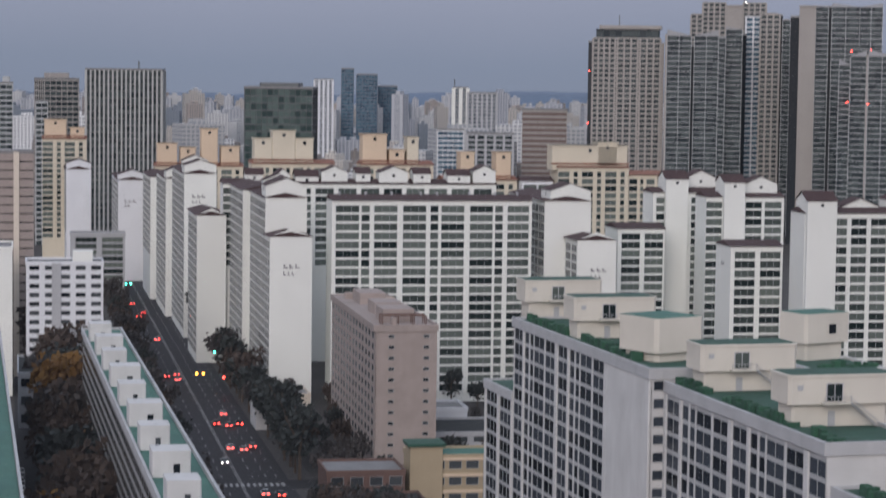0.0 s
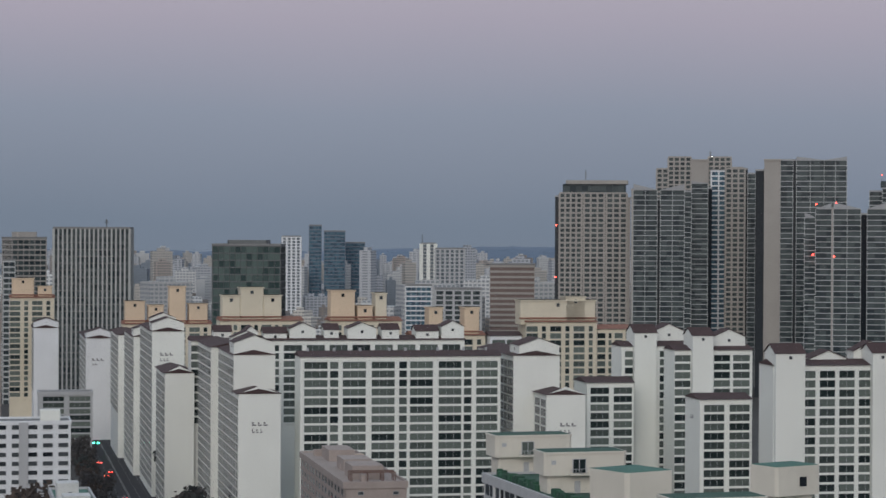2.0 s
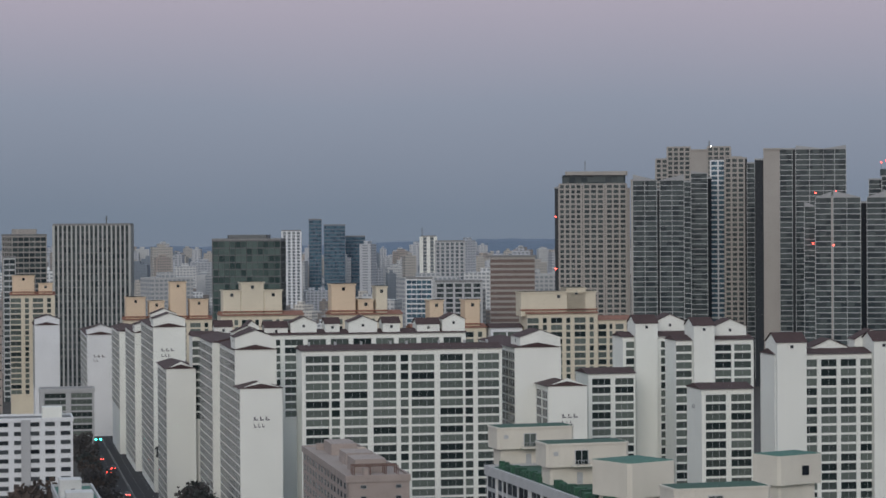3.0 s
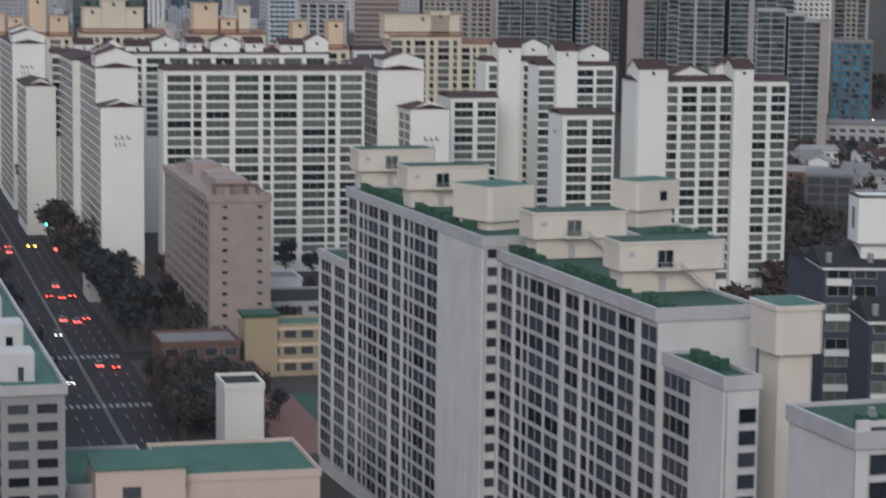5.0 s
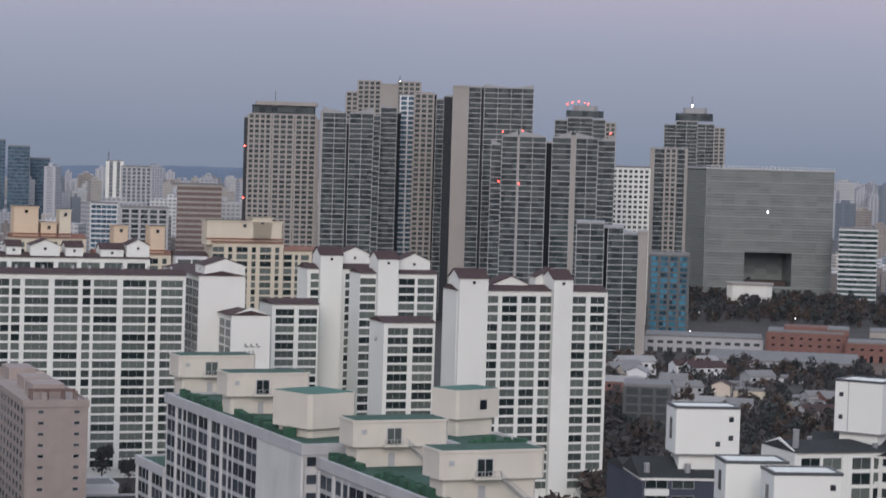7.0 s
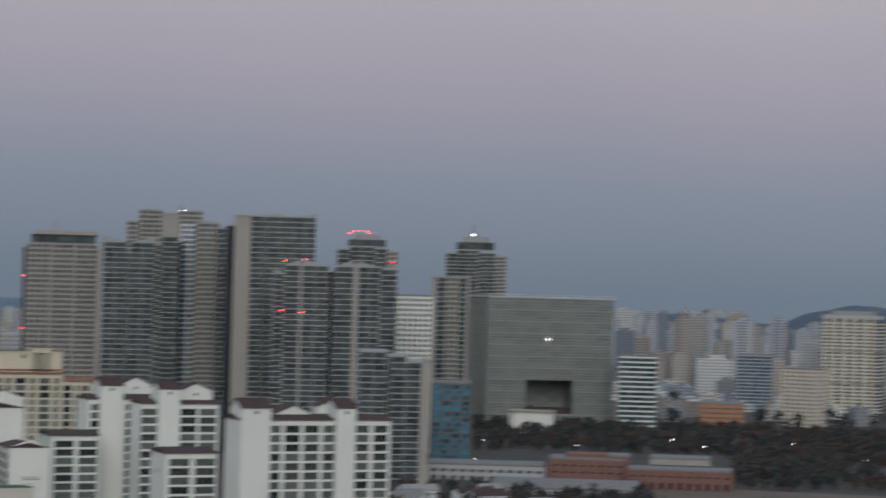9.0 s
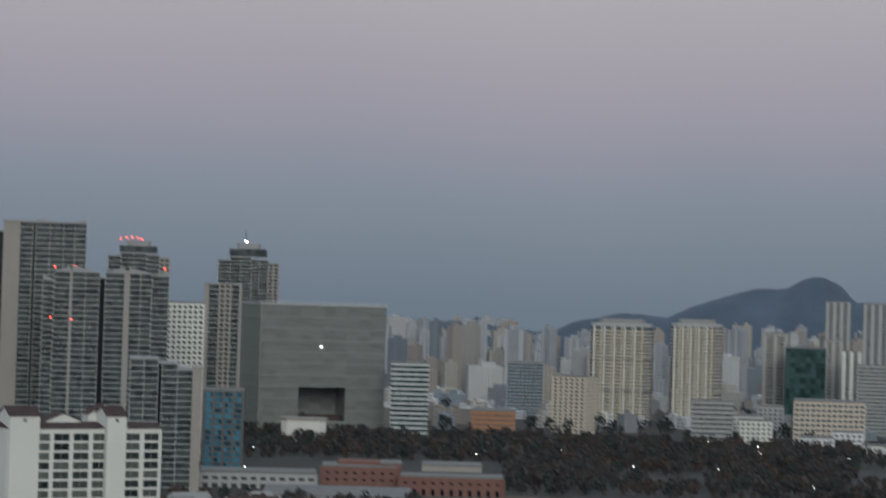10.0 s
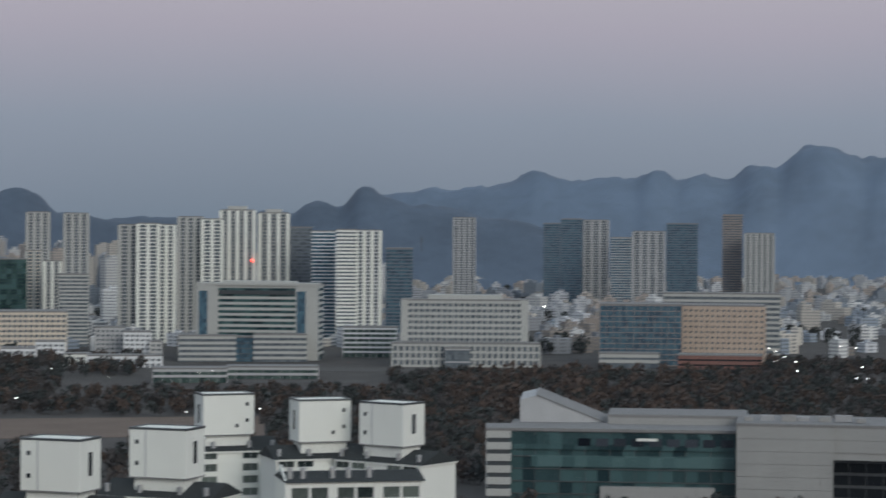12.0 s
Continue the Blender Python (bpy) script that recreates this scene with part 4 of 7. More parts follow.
cream_block(163, 192, 882, 61, [(170, 175.5, 69.5, M_PEACH), (184, 190, 69.5, M_PEACH)], "cream apartment block with two peach roof boxes")
cream_block(206, 234, 872, 66, [(204, 234, 72.6, M_YELL), (222, 230, 74, M_YELL)], "pale yellow apartment block with long roof box")
cream_block(234.2, 248, 872, 63, [], "pale yellow lower wing with maroon roof")
south(193, 205.5, 878, 21, [("p", 0.6), ("w", 4), ("p", 0.4), ("w", 4), ("p", 0.6)], "bluish glazed apartment block with maroon roof edge", wall=M_WHITE2, low=10)
cream_block(63, 103, 1062, 58, [(64, 73, 66.4, M_PEACH), (74.5, 81.5, 64.6, M_PEACH), (84, 91.5, 73.2, M_PEACH), (93, 101.5, 65.2, M_PEACH)], "cream apartment block with peach roof boxes")
cream_block(14, 36, 1190, 66, [(15, 26, 74, M_PEACH), (28, 35, 70, M_PEACH)], "cream apartment block with peach roof box")

# ---- old concrete slabs with green roofs ----
SLAB = 15.0
SX, SY = 4.56, 436.2


def on_slab(a, b):
    """A place in the old slabs' frame: a along the west front towards the eye, b into the slab."""
    return SX + a * math.cos(radians(SLAB - 90)) - b * math.sin(radians(SLAB - 90)), SY + a * math.sin(radians(SLAB - 90)) + b * math.cos(radians(SLAB - 90))


def old_slab(a0, a1, b, storeys, bays, depth, label, low=3, extra=1.2):
    x, y = on_slab(a0, b)
    t = block(x, y, SLAB - 90, a1 - a0, depth, storeys, bays, label, roof=M_GREEN, wall=M_OLDW, gl=G_OLD, fr=M_FRAME, low=low, proud=0.16, sill=0.52, band=M_OLDG, pitched=False, extra=extra, edge=M_OLDG)
    return t, storeys * ST + extra


def planters(t, x0, x1, y, z, seed):
    """A ragged dark green hedge in roof planters."""
    rnd = random.Random(seed)
    b = Mesh()
    x = x0
    while x < x1:
        w, h = rnd.uniform(0.7, 1.6), rnd.uniform(0.5, 1.5)
        b.cham(x, x + w, y + rnd.uniform(-0.4, 0.2), y + rnd.uniform(0.9, 1.8), z, z + h, 0.2)
        x += w * 0.8
    part("planter_hedge", b, M_HEDGE, t, "dark green roof planting")


def roof_hut(a, b, w, z, label="cream cantilevered roof lift house with door and steps"):
    """A lift house on the old slabs: a narrow base, a wider upper box, door, balcony, steps. Its door side looks along the slab."""
    x, y = on_slab(a, b)
    t = thing("lift_house", x, y, z, SLAB, label, "lift house", "cream roof lift houses")
    part("base", Mesh().cham(0.9, w - 0.9, 0.9, 6.0, 0, 3.1, 0.3), M_BEIGE, t)
    part("upper_box", Mesh().cham(0, w, 0, 6.6, 3.1, 6.9, 0.45), M_BEIGE, t)
    part("rim", Mesh().cham(-0.12, w + 0.12, -0.12, 6.72, 6.7, 7.05, 0.5), M_BEIGE, t)
    part("roof", Mesh().box(0.3, w - 0.3, 0.3, 6.3, 7.05, 7.12), M_GREEN, t)
    c = w * 0.42
    door = part("door", Mesh().box(c - 1.2, c + 1.2, -0.1, 0.1, 3.5, 5.9), M_GREY, t)
    part("door_leaf", Mesh().box(c - 1.05, c - 0.08, -0.16, -0.08, 3.55, 5.8).box(c + 0.08, c + 1.05, -0.16, -0.08, 3.55, 5.8), G_WIN, door)
    part("balcony", Mesh().box(c - 1.9, c + 1.9, -1.3, 0, 3.2, 3.4), M_BEIGE, t)
    r = Mesh()
    for k in range(5):
        r.box(c - 1.9 + k * 0.95 - 0.04, c - 1.9 + k * 0.95 + 0.04, -1.3, -1.22, 3.4, 4.3)
    r.box(c - 1.9, c + 1.9, -1.3, -1.22, 4.25, 4.33)
    part("rail", r, M_STEEL, t)
    s = Mesh()
    for k in range(11):
        s.box(c + 1.9 + k * 0.36, c + 2.4 + k * 0.36, -1.2, -0.2, 3.2 - k * 0.3, 3.32 - k * 0.3)
    s.poly([(c + 1.8, -1.22, 4.2), (c + 5.9, -1.22, 0.9), (c + 5.9, -1.22, 0.75), (c + 1.8, -1.22, 4.05)])
    part("steps", s, M_STEEL, t)
    part("base_door", Mesh().box(c - 0.5, c + 0.5, 0.82, 0.95, 0.1, 2.1), M_GREY, t)
    part("vent", Mesh().box(1.2, 2.0, -0.08, 0.1, 5.0, 5.7), M_GREY, t)


def leafy(name, dark, light):
    m = bpy.data.materials.new(name)
    m.use_nodes = True
    nt = m.node_tree
    b = nt.nodes["Principled BSDF"]
    b.inputs["Roughness"].default_value = 0.9
    gm = nt.nodes.new("ShaderNodeNewGeometry")
    oi = nt.nodes.new("ShaderNodeObjectInfo")
    ad = nt.nodes.new("ShaderNodeMath")
    ad.operation = "MULTIPLY_ADD"
    ad.inputs[1].default_value = 0.6
    nt.links.new(gm.outputs["Random Per Island"], ad.inputs[0])
    ml = nt.nodes.new("ShaderNodeMath")
    ml.operation = "MULTIPLY"
    ml.inputs[1].default_value = 0.4
    nt.links.new(oi.outputs["Random"], ml.inputs[0])
    nt.links.new(ml.outputs[0], ad.inputs[2])
    rp = nt.nodes.new("ShaderNodeValToRGB")
    rp.color_ramp.elements[0].color = (*dark, 1)
    rp.color_ramp.elements[1].color = (*light, 1)
    nt.links.new(ad.outputs[0], rp.inputs[0])
    nt.links.new(rp.outputs[0], b.inputs["Base Color"])
    return m


M_HEDGE = leafy("roof_hedge_leaves", (0.012, 0.05, 0.03), (0.03, 0.11, 0.06))
L_DARK = leafy("dark_evergreen_leaves", (0.02, 0.026, 0.026), (0.042, 0.05, 0.047))
L_BROWN = leafy("withered_brown_leaves", (0.038, 0.029, 0.024), (0.075, 0.052, 0.04))
L_RUST = leafy("rust_red_leaves", (0.043, 0.033, 0.028), (0.083, 0.055, 0.042))
L_GOLD = leafy("golden_ginkgo_leaves", (0.10, 0.05, 0.015), (0.26, 0.14, 0.035))
L_BARE = leafy("bare_twigs", (0.035, 0.032, 0.032), (0.07, 0.063, 0.06))

OLD = [("w", 5.4), ("p", 1.0), ("w", 2.4), ("p", 0.7), ("w", 2.0), ("p", 0.5), ("w", 5.8), ("p", 0.8), ("w", 5.8), ("p", 1.5)]
s_low, z = old_slab(0, 18.5, 0.0, 15, [("p", 0.6), ("w", 5), ("p", 1), ("w", 5), ("p", 0.6)], 12, "lower end of the old white concrete slab with green roof", low=1)
s2, z2 = old_slab(18.6, 92, 0.0, 20, [("p", 0.6)] + OLD * 2 + [("p", 19.6)], 13, "old weathered white concrete slab block with dark windows", low=1)
s1, z1 = old_slab(92.1, 151.5, 2.4, 19, [("p", 1.0)] + OLD * 2 + [("w", 5)], 14, "old weathered white concrete slab with dark windows and planted roof", low=2, extra=2.0)
for k in range(4, 20):
    part("window", window_mesh(1.7, 1.5, G_OLD, M_FRAME), None, s2, at=Matrix.Translation((73.52, 0.4, 1.0 + k * ST)) @ Matrix.Rotation(radians(90), 4, "Z"))
s_end, z3 = old_slab(151.6, 169.7, 3.45, 17, [("w", 8), ("p", 9)], 4.4, "lower end of the old concrete slab with green roof", extra=1.86)
for k in range(15):
    part("window", window_mesh(2.4, 1.9, G_OLD, M_FRAME), None, s_end, at=Matrix.Translation((18.2, 1.7, 4.6 + k * ST)) @ Matrix.Rotation(radians(90), 4, "Z"))
x, y = on_slab(165.6, 12.7)
st = thing("stair_tower", x, y, 0, SLAB, "cream stair tower with overhanging top and green roof", "stair tower")
part("shaft", Mesh().cham(0, 4.7, 0, 6.5, 0, 51, 0.6), M_BEIGE, st)
part("top_box", Mesh().cham(-0.9, 5.5, -0.9, 7.4, 50.2, 56.0, 0.6), M_BEIGE, st)
part("rim", Mesh().cham(-1.1, 5.7, -1.1, 7.6, 55.7, 56.3, 0.6), M_BEIGE, st)
part("roof", Mesh().box(-0.6, 5.2, -0.6, 7.1, 56.3, 56.36), M_TEALR, st)
x, y = on_slab(84, 3.6)
st = thing("stair_tower", x, y, 0, SLAB + 20, "cream stair tower with overhanging top and green roof", "stair tower")
part("shaft", Mesh().cham(0.8, 8.6, 0.8, 9, 0, 57.5, 0.6), M_BEIGE, st)
part("top_box", Mesh().cham(0, 9.6, 0, 9.6, 57.2, 62.6, 0.6), M_BEIGE, st)
part("roof", Mesh().box(0.3, 9.3, 0.3, 9.3, 62.6, 62.68), M_TEALR, st)
roof_hut(18.9, 1.9, 14.5, z2 + 0.1)
roof_hut(51, 0.9, 14.5, z2 + 0.1)
roof_hut(103.0, 3.76, 15.1, z1 + 0.1)
roof_hut(137.4, 3.03, 15.4, z1 + 0.1)
planters(s2, 3, 26, 1.2, z2 + 0.15, 1)
planters(s2, 36, 62, 1.2, z2 + 0.15, 2)
planters(s1, 1, 12, 1.2, z1 + 0.15, 3)
planters(s1, 20, 44, 1.2, z1 + 0.15, 4)
planters(s1, 51, 58, 1.2, z1 + 0.15, 5)
planters(s_end, 4, 12, 1.6, z3 + 0.15, 6)
# wing behind with its own lift house
x, y = on_slab(96, 24)
t = block(x, y, SLAB, 12, 14, 20, OLD[:5], "rear wing of the old concrete slab with green roof", roof=M_GREEN, wall=M_OLDW, gl=G_DARK, low=12, proud=0.15, pitched=False, extra=1.2)
planters(t, 2, 11, 1.2, 55.7, 7)
x, y = on_slab(86, 26)
t = thing("lift_house", x, y, 54.5, SLAB + 18, "cream cantilevered roof lift house with small window", "lift house", "cream roof lift houses")
part("base", Mesh().cham(2.6, 10.2, 0.8, 6, 0, 4.0, 0.3), M_BEIGE, t)
part("upper_box", Mesh().cham(1.8, 11, 0, 6.6, 4.0, 8.6, 0.45), M_BEIGE, t)
part("roof", Mesh().box(2.1, 10.7, 0.3, 6.3, 8.6, 8.68), M_TEALR, t)
part("small_window", Mesh().box(6.6, 8.0, -0.08, 0.1, 5.4, 6.9), G_DARK, t)
# slab that stands nearest to the eye
t = block(53.7, 216, 15, 46, 14, 20, [("p", 1.2), ("w", 6), ("p", 1.0), ("w", 5), ("p", 0.9), ("w", 2), ("p", 0.6), ("w", 6), ("p", 1), ("w", 6), ("p", 1), ("w", 6), ("p", 1)],
          "old white concrete slab with green planted roof", roof=M_GREEN, wall=M_OLDW, gl=G_OLD, low=12, proud=0.2, sill=0.6, pitched=False, extra=-0.9, edge=M_OLDG)
planters(t, 1, 42, 1.0, 53.9, 8)
for q in (3, 8, 12, 19, 25):
    part("roof_vent", Mesh().cham(q - 0.5, q + 0.5, 2.0, 3.0, 53.6, 55.1, 0.25).cham(q - 0.35, q + 0.35, 2.2, 2.8, 55.1, 55.7, 0.2), M_STEEL, t)

# ---- cube building with the great opening ----
x, y = polar(-15.92, 1750)
cube = thing("office_building", x, y, 0, -15.92 + 13, "cube office building with pale metal fins and a large opening", "office building")
CW, CH = 96.5, 96.2
for q in ((-CW / 2, -18, 0, 88, 0, CH), (18, CW / 2, 0, 88, 0, CH), (-18, 18, 0, 88, 0, 10), (-18, 18, 0, 88, 35, CH), (-18, 18, 30, 88, 10, 35)):
    part("core", Mesh().box(*q), G_CUBE, cube)
b = Mesh()
n = 60
for i in range(n + 1):
    q = -CW / 2 + CW * i / n
    for z0, z1 in (((0, 10), (35, 66), (68, CH)) if abs(q) < 18 else ((0, 32), (34, 66), (68, CH))):
        b.box(q - 0.09, q + 0.09, -0.35, 0, z0, z1)
for i in range(46):
    q = 88 * i / 45
    b.box(-CW / 2 - 0.35, -CW / 2, q - 0.09, q + 0.09, 0, CH)
part("fin", b, M_FIN, cube)["kind"] = "stuff"
b = Mesh()
for k in range(44):
    z = k * 2.175
    e = 0.75 if k % 4 == 0 else 0.3
    for q0, q1 in (((-CW / 2, -18), (18, CW / 2)) if 9.5 < z < 35 else ((-CW / 2, CW / 2),)):
        b.box(q0, q1, -0.5, 0, z, z + e)
    b.box(-CW / 2 - 0.5, -CW / 2, 0, 88, z, z + e)
part("floor_edge", b, M_FIN, cube)["kind"] = "stuff"
part("roof", Mesh().box(-CW / 2 - 0.8, CW / 2 + 0.8, -0.8, 88.8, CH, CH + 1.2), M_LEDGE, cube)
part("roof_garden", Mesh().cham(-16, 16, 4, 26, 10, 13.5, 2.0), L_RUST, cube, "rust-coloured trees in the opening")
part("lamp", Mesh().cham(-2.0, -1.1, -1.2, -0.7, 65, 66, 0.3), M_WLAMP, cube)
for i in range(31):
    q = -CW / 2 + CW * i / 30
    part("roof_post", Mesh().box(q - 0.25, q + 0.25, 0.4, 0.9, CH + 1.2, CH + 2.6), M_LEDGE, cube)
part("roof_rail", Mesh().box(-CW / 2, CW / 2, 0.45, 0.85, CH + 2.5, CH + 2.9), M_LEDGE, cube)
pv = thing("pavilion", *polar(-15.5, 1660), 0, -15.5, "low pale rounded pavilion before the cube building", "pavilion")
part("hall", Mesh().cham(-16, 16, 0, 20, 0, 15, 4), M_WHITE, pv)
part("roof", Mesh().cham(-17, 17, -1, 21, 15, 16.2, 4.5), M_STONE, pv)


# ---- newer towers with white roof boxes ----
def box_tower(bearing, far, top, turn, plan=(12.0, 8.0), dark=False, h=9.2):
    """An apartment tower with a big white machine-room box on a narrow neck over dark pitched roofs."""
    w, d = plan
    x, y = polar(bearing, far)
    t = thing("apartment_tower", x, y, 0, bearing + turn, "apartment tower with a large white roof box and dark pitched roof", "apartment tower", "towers with white roof boxes")
    box = part("roof_box", Mesh().cham(-w / 2, w / 2, -d / 2, d / 2, top - h, top, 0.12), M_WHITE, t, "smooth white machine-room box")
    part("roof_edge", Mesh().ring(-w / 2 - 0.06, w / 2 + 0.06, -d / 2 - 0.06, d / 2 + 0.06, top - 0.25, top + 0.18, 0.4), M_METAL, box)
    part("joint", Mesh().box(-w / 2 - 0.02, w / 2 + 0.02, -d / 2 - 0.02, d / 2 + 0.02, top - h - 0.25, top - h), M_ROOFGY, box)
    s = -1 if turn > 0 else 1
    part("slot_window", Mesh().box(s * w / 2 - 0.08, s * w / 2 + 0.08, -0.9, 0.5, top - h * 0.72, top - h * 0.26), G_DARK, box, "tall dark slot window")
    for q, z in (((w * 0.36, h * 0.25), (w * 0.36, h * 0.65), (w * 0.16, h * 0.78)) if turn > 0 else ((-w * 0.36, h * 0.28), (-w * 0.36, h * 0.72))):
        part("small_window", Mesh().box(q - 0.38, q + 0.38, -d / 2 - 0.05, -d / 2 + 0.1, top - z - 0.4, top - z + 0.4), G_DARK, box)
    if turn < 0:
        part("recess_line", Mesh().box(-w * 0.22, -w * 0.20, -d / 2 - 0.03, -d / 2 + 0.1, top - h, top - 0.3), M_GREY, box)
    eave = top - h - 3.6
    part("neck", Mesh().box(-w / 2 + 0.8, w / 2 - 0.8, -d / 2 + 0.8, d / 2 - 0.8, eave - 1, top - h - 0.2), M_WHITE, t)
    bw = w / 2 + 5.5
    part("wall", Mesh().box(-bw, bw, -d / 2 - 1.5, d / 2 + 4, 0, eave), M_NAVY if dark else M_WHITE, t)
    part("roof", Mesh().gable(-bw, bw, -d / 2 - 1.5, d / 2 + 4, eave, eave + 2.6, "x", 0, 0.5), M_ROOFDK, t)
    part("eave_board", Mesh().ring(-bw - 0.3, bw + 0.3, -d / 2 - 1.9, d / 2 + 4.4, eave - 0.4, eave + 0.05, 0.4), M_WHITE, t)
    n = int(eave / 2.8)
    win = window_mesh(3.6, 1.7, G_WIN, M_FRAME)
    bal = Mesh().box(0, 3.9, -0.5, 0, 0, 1.0).data("balcony_front", [M_WHITE])
    for k in range(max(1, n - 11), n):
        z = eave - (n - k) * 2.8
        for i, q in enumerate((-bw + 0.5, -bw + 4.8, bw - 8.6, bw - 4.3)):
            part("window", win, None, t, at=Matrix.Translation((q, -d / 2 - 1.6, z + 1.05)))
            if (i + k) % 2:
                part("balcony_front", bal, None, t, at=Matrix.Translation((q - 0.1, -d / 2 - 1.5, z)))
    for q in (-bw + 1, -w * 0.3, w * 0.4, bw - 1.2):
        part("roof_fan", Mesh().cham(q - 0.45, q + 0.45, -d / 2 - 0.6, -d / 2 + 0.3, eave + 0.6, eave + 2.1, 0.25), M_STEEL, t)


M_NAVY = mat("dark_blue_grey_render", (0.048, 0.058, 0.082), 0.8, 0.1, 5)
box_tower(-14.48, 372.0, 61.5, 14, plan=(10.4, 7), dark=True, h=7.4)
box_tower(-15.70, 330.0, 58.5, 14, plan=(9, 7), dark=True, h=6.0)
box_tower(-16.92, 318.0, 58.8, 16, plan=(9.5, 7), h=7.3)
box_tower(-26.23, 417.2, 62.0, 16)
box_tower(-29.06, 423.1, 62.0, -28)
box_tower(-31.63, 443.9, 62.0, -27)
box_tower(-33.02, 534.9, 62.0, 15)
box_tower(-35.37, 518.0, 62.0, 16)
box_tower(-37.14, 509.0, 62.0, -36)
box_tower(-23.64, 437.2, 62.0, 12)
box_tower(-18.42, 424.4, 62.0, -22, plan=(9, 8))


# slab with dark pitched roof among them
x, y = polar(-34.55, 432)
t = block(x, y, -26, 26, 13, 19, [("p", 1), ("w", 3.4), ("p", 0.5), ("w", 3.4), ("p", 0.9)] * 3, "white apartment slab with dark pitched roof and glazed balconies", roof=M_ROOFDK, low=9, extra=1.0)
end = part("gable_wall", Mesh().box(-0.25, 0.1, -0.4, 13, 0, 52.6).gable(-0.25, 0.1, -0.4, 13, 52.6, 55.4, "x"), M_WHITE, t)
for q in (1, 3.4, 9, 12, 16):
    part("roof_fan", Mesh().cham(q - 0.5, q + 0.5, 1.5, 2.5, 52.9, 55.2, 0.3), M_STEEL, t)
x, y = polar(-16.75, 410)
t = block(x, y, 10, 30, 13, 18, [("p", 1), ("w", 3.4), ("p", 0.5), ("w", 3.4), ("p", 0.9)] * 3, "white apartment slab with dark pitched roof and glazed balconies", roof=M_ROOFDK, low=7, extra=1.0)
part("gable_wall", Mesh().box(-0.25, 0.1, -0.4, 13, 0, 50).gable(-0.25, 0.1, -0.4, 13, 50, 51.9, "x"), M_WHITE, t)
part("roof_fan", Mesh().cham(0.5, 1.6, 1.5, 2.5, 50.5, 53.8, 0.3), M_STEEL, t)
# dark blue-grey tower with white balcony strips
x, y = polar(-12.72, 380)
nv = block(x, y, 4, 17, 13, 18, [("p", 0.7), ("w", 3.0), ("p", 2.2), ("w", 2.6), ("p", 0.6), ("w", 3.0), ("p", 2.4), ("w", 2.6), ("p", 0.6)], "dark blue-grey apartment tower with white balcony panels", roof=M_ROOFDK, wall=M_NAVY, gl=G_DARK,
           fr=M_FRAME, low=5, proud=0.3, sill=0.7, extra=0.4)
panel = Mesh().box(0, 2.0, -0.5, -0.1, 0, 1.0).data("balcony_panel", [M_WHITE])
for k in range(6, 18):
    for q in (0.8 + (k % 2) * 1.0, 8.6 + (k % 2) * 1.2, 13.9):
        part("balcony_panel", panel, None, nv, at=Matrix.Translation((q, 0, k * ST)))
# cream lift house and roof close by
x, y = polar(-15.95, 262)
t = thing("lift_house", x, y, 36, -2, "cream roof lift house with green top", "lift house", "cream roof lift houses")
part("base", Mesh().cham(-4.5, 4.5, 0, 7, -36, 4.6, 0.5), M_BEIGE, t)
part("rim", Mesh().cham(-4.7, 4.7, -0.2, 7.2, 4.4, 4.9, 0.5), M_BEIGE, t)
part("roof", Mesh().box(-4.3, 4.3, 0.2, 6.8, 4.9, 4.96), M_TEALR, t)
part("small_window", Mesh().box(1.2, 2.4, -0.08, 0.1, 2.2, 3.5), G_DARK, t)

# ---- brown block ----
br = west(88, 566, 646, 13, [("p", 1.6), ("w", 1.8), ("p", 2.2), ("w", 1.8)] * 7 + [("p", 1.6)], "brown rendered apartment block with small windows", depth=15.5, roof=M_TAN, wall=M_TAN, gl=G_DARK, fr=M_FRDK, pitched=False, sill=1.1, low=1)
TB = 13 * ST + 1.6
for k in range(12):
    for q in (3.2, 12.0):
        part("window", window_mesh(1.5, 0.9, G_DARK, M_FRAME), None, br, at=Matrix.Translation((80.12, q, 4.2 + k * ST)) @ Matrix.Rotation(radians(90), 4, "Z"))
    part("floor_line", Mesh().box(80, 80.06, 0.1, 15.4, 2.6 + k * ST, 2.75 + k * ST), M_TAN, br)
part("roof_room", Mesh().cham(60, 72, 3, 11, TB, TB + 3.6, 0.2), M_TAN, br)
part("roof_room", Mesh().cham(40, 52, 4, 11, TB, TB + 3.2, 0.2), M_TAN, br)
part("roof_room", Mesh().cham(12, 26, 4, 11, TB, TB + 3.2, 0.2), M_TAN, br)
rk = Mesh()
for q in (73, 75.5, 78):
    for r in (2, 6, 10, 13):
        rk.box(q - 0.12, q + 0.12, r - 0.12, r + 0.12, TB, TB + 2.6)
    rk.box(q - 0.12, q + 0.12, 2, 13, TB + 2.4, TB + 2.6)
part("roof_rack", rk, M_DKBRN, br)["kind"] = "stuff"
rb = random.Random(4)
for k in range(16):
    q, r, e = 4 + k * 4.7, rb.uniform(2, 11), rb.uniform(1.0, 2.6)
    part("roof_tank", Mesh().cham(q, q + rb.uniform(1.2, 3.0), r, r + rb.uniform(1.2, 2.6), TB, TB + e, 0.25), rb.choice((M_TAN, M_PINKB, M_DIMG)), br)


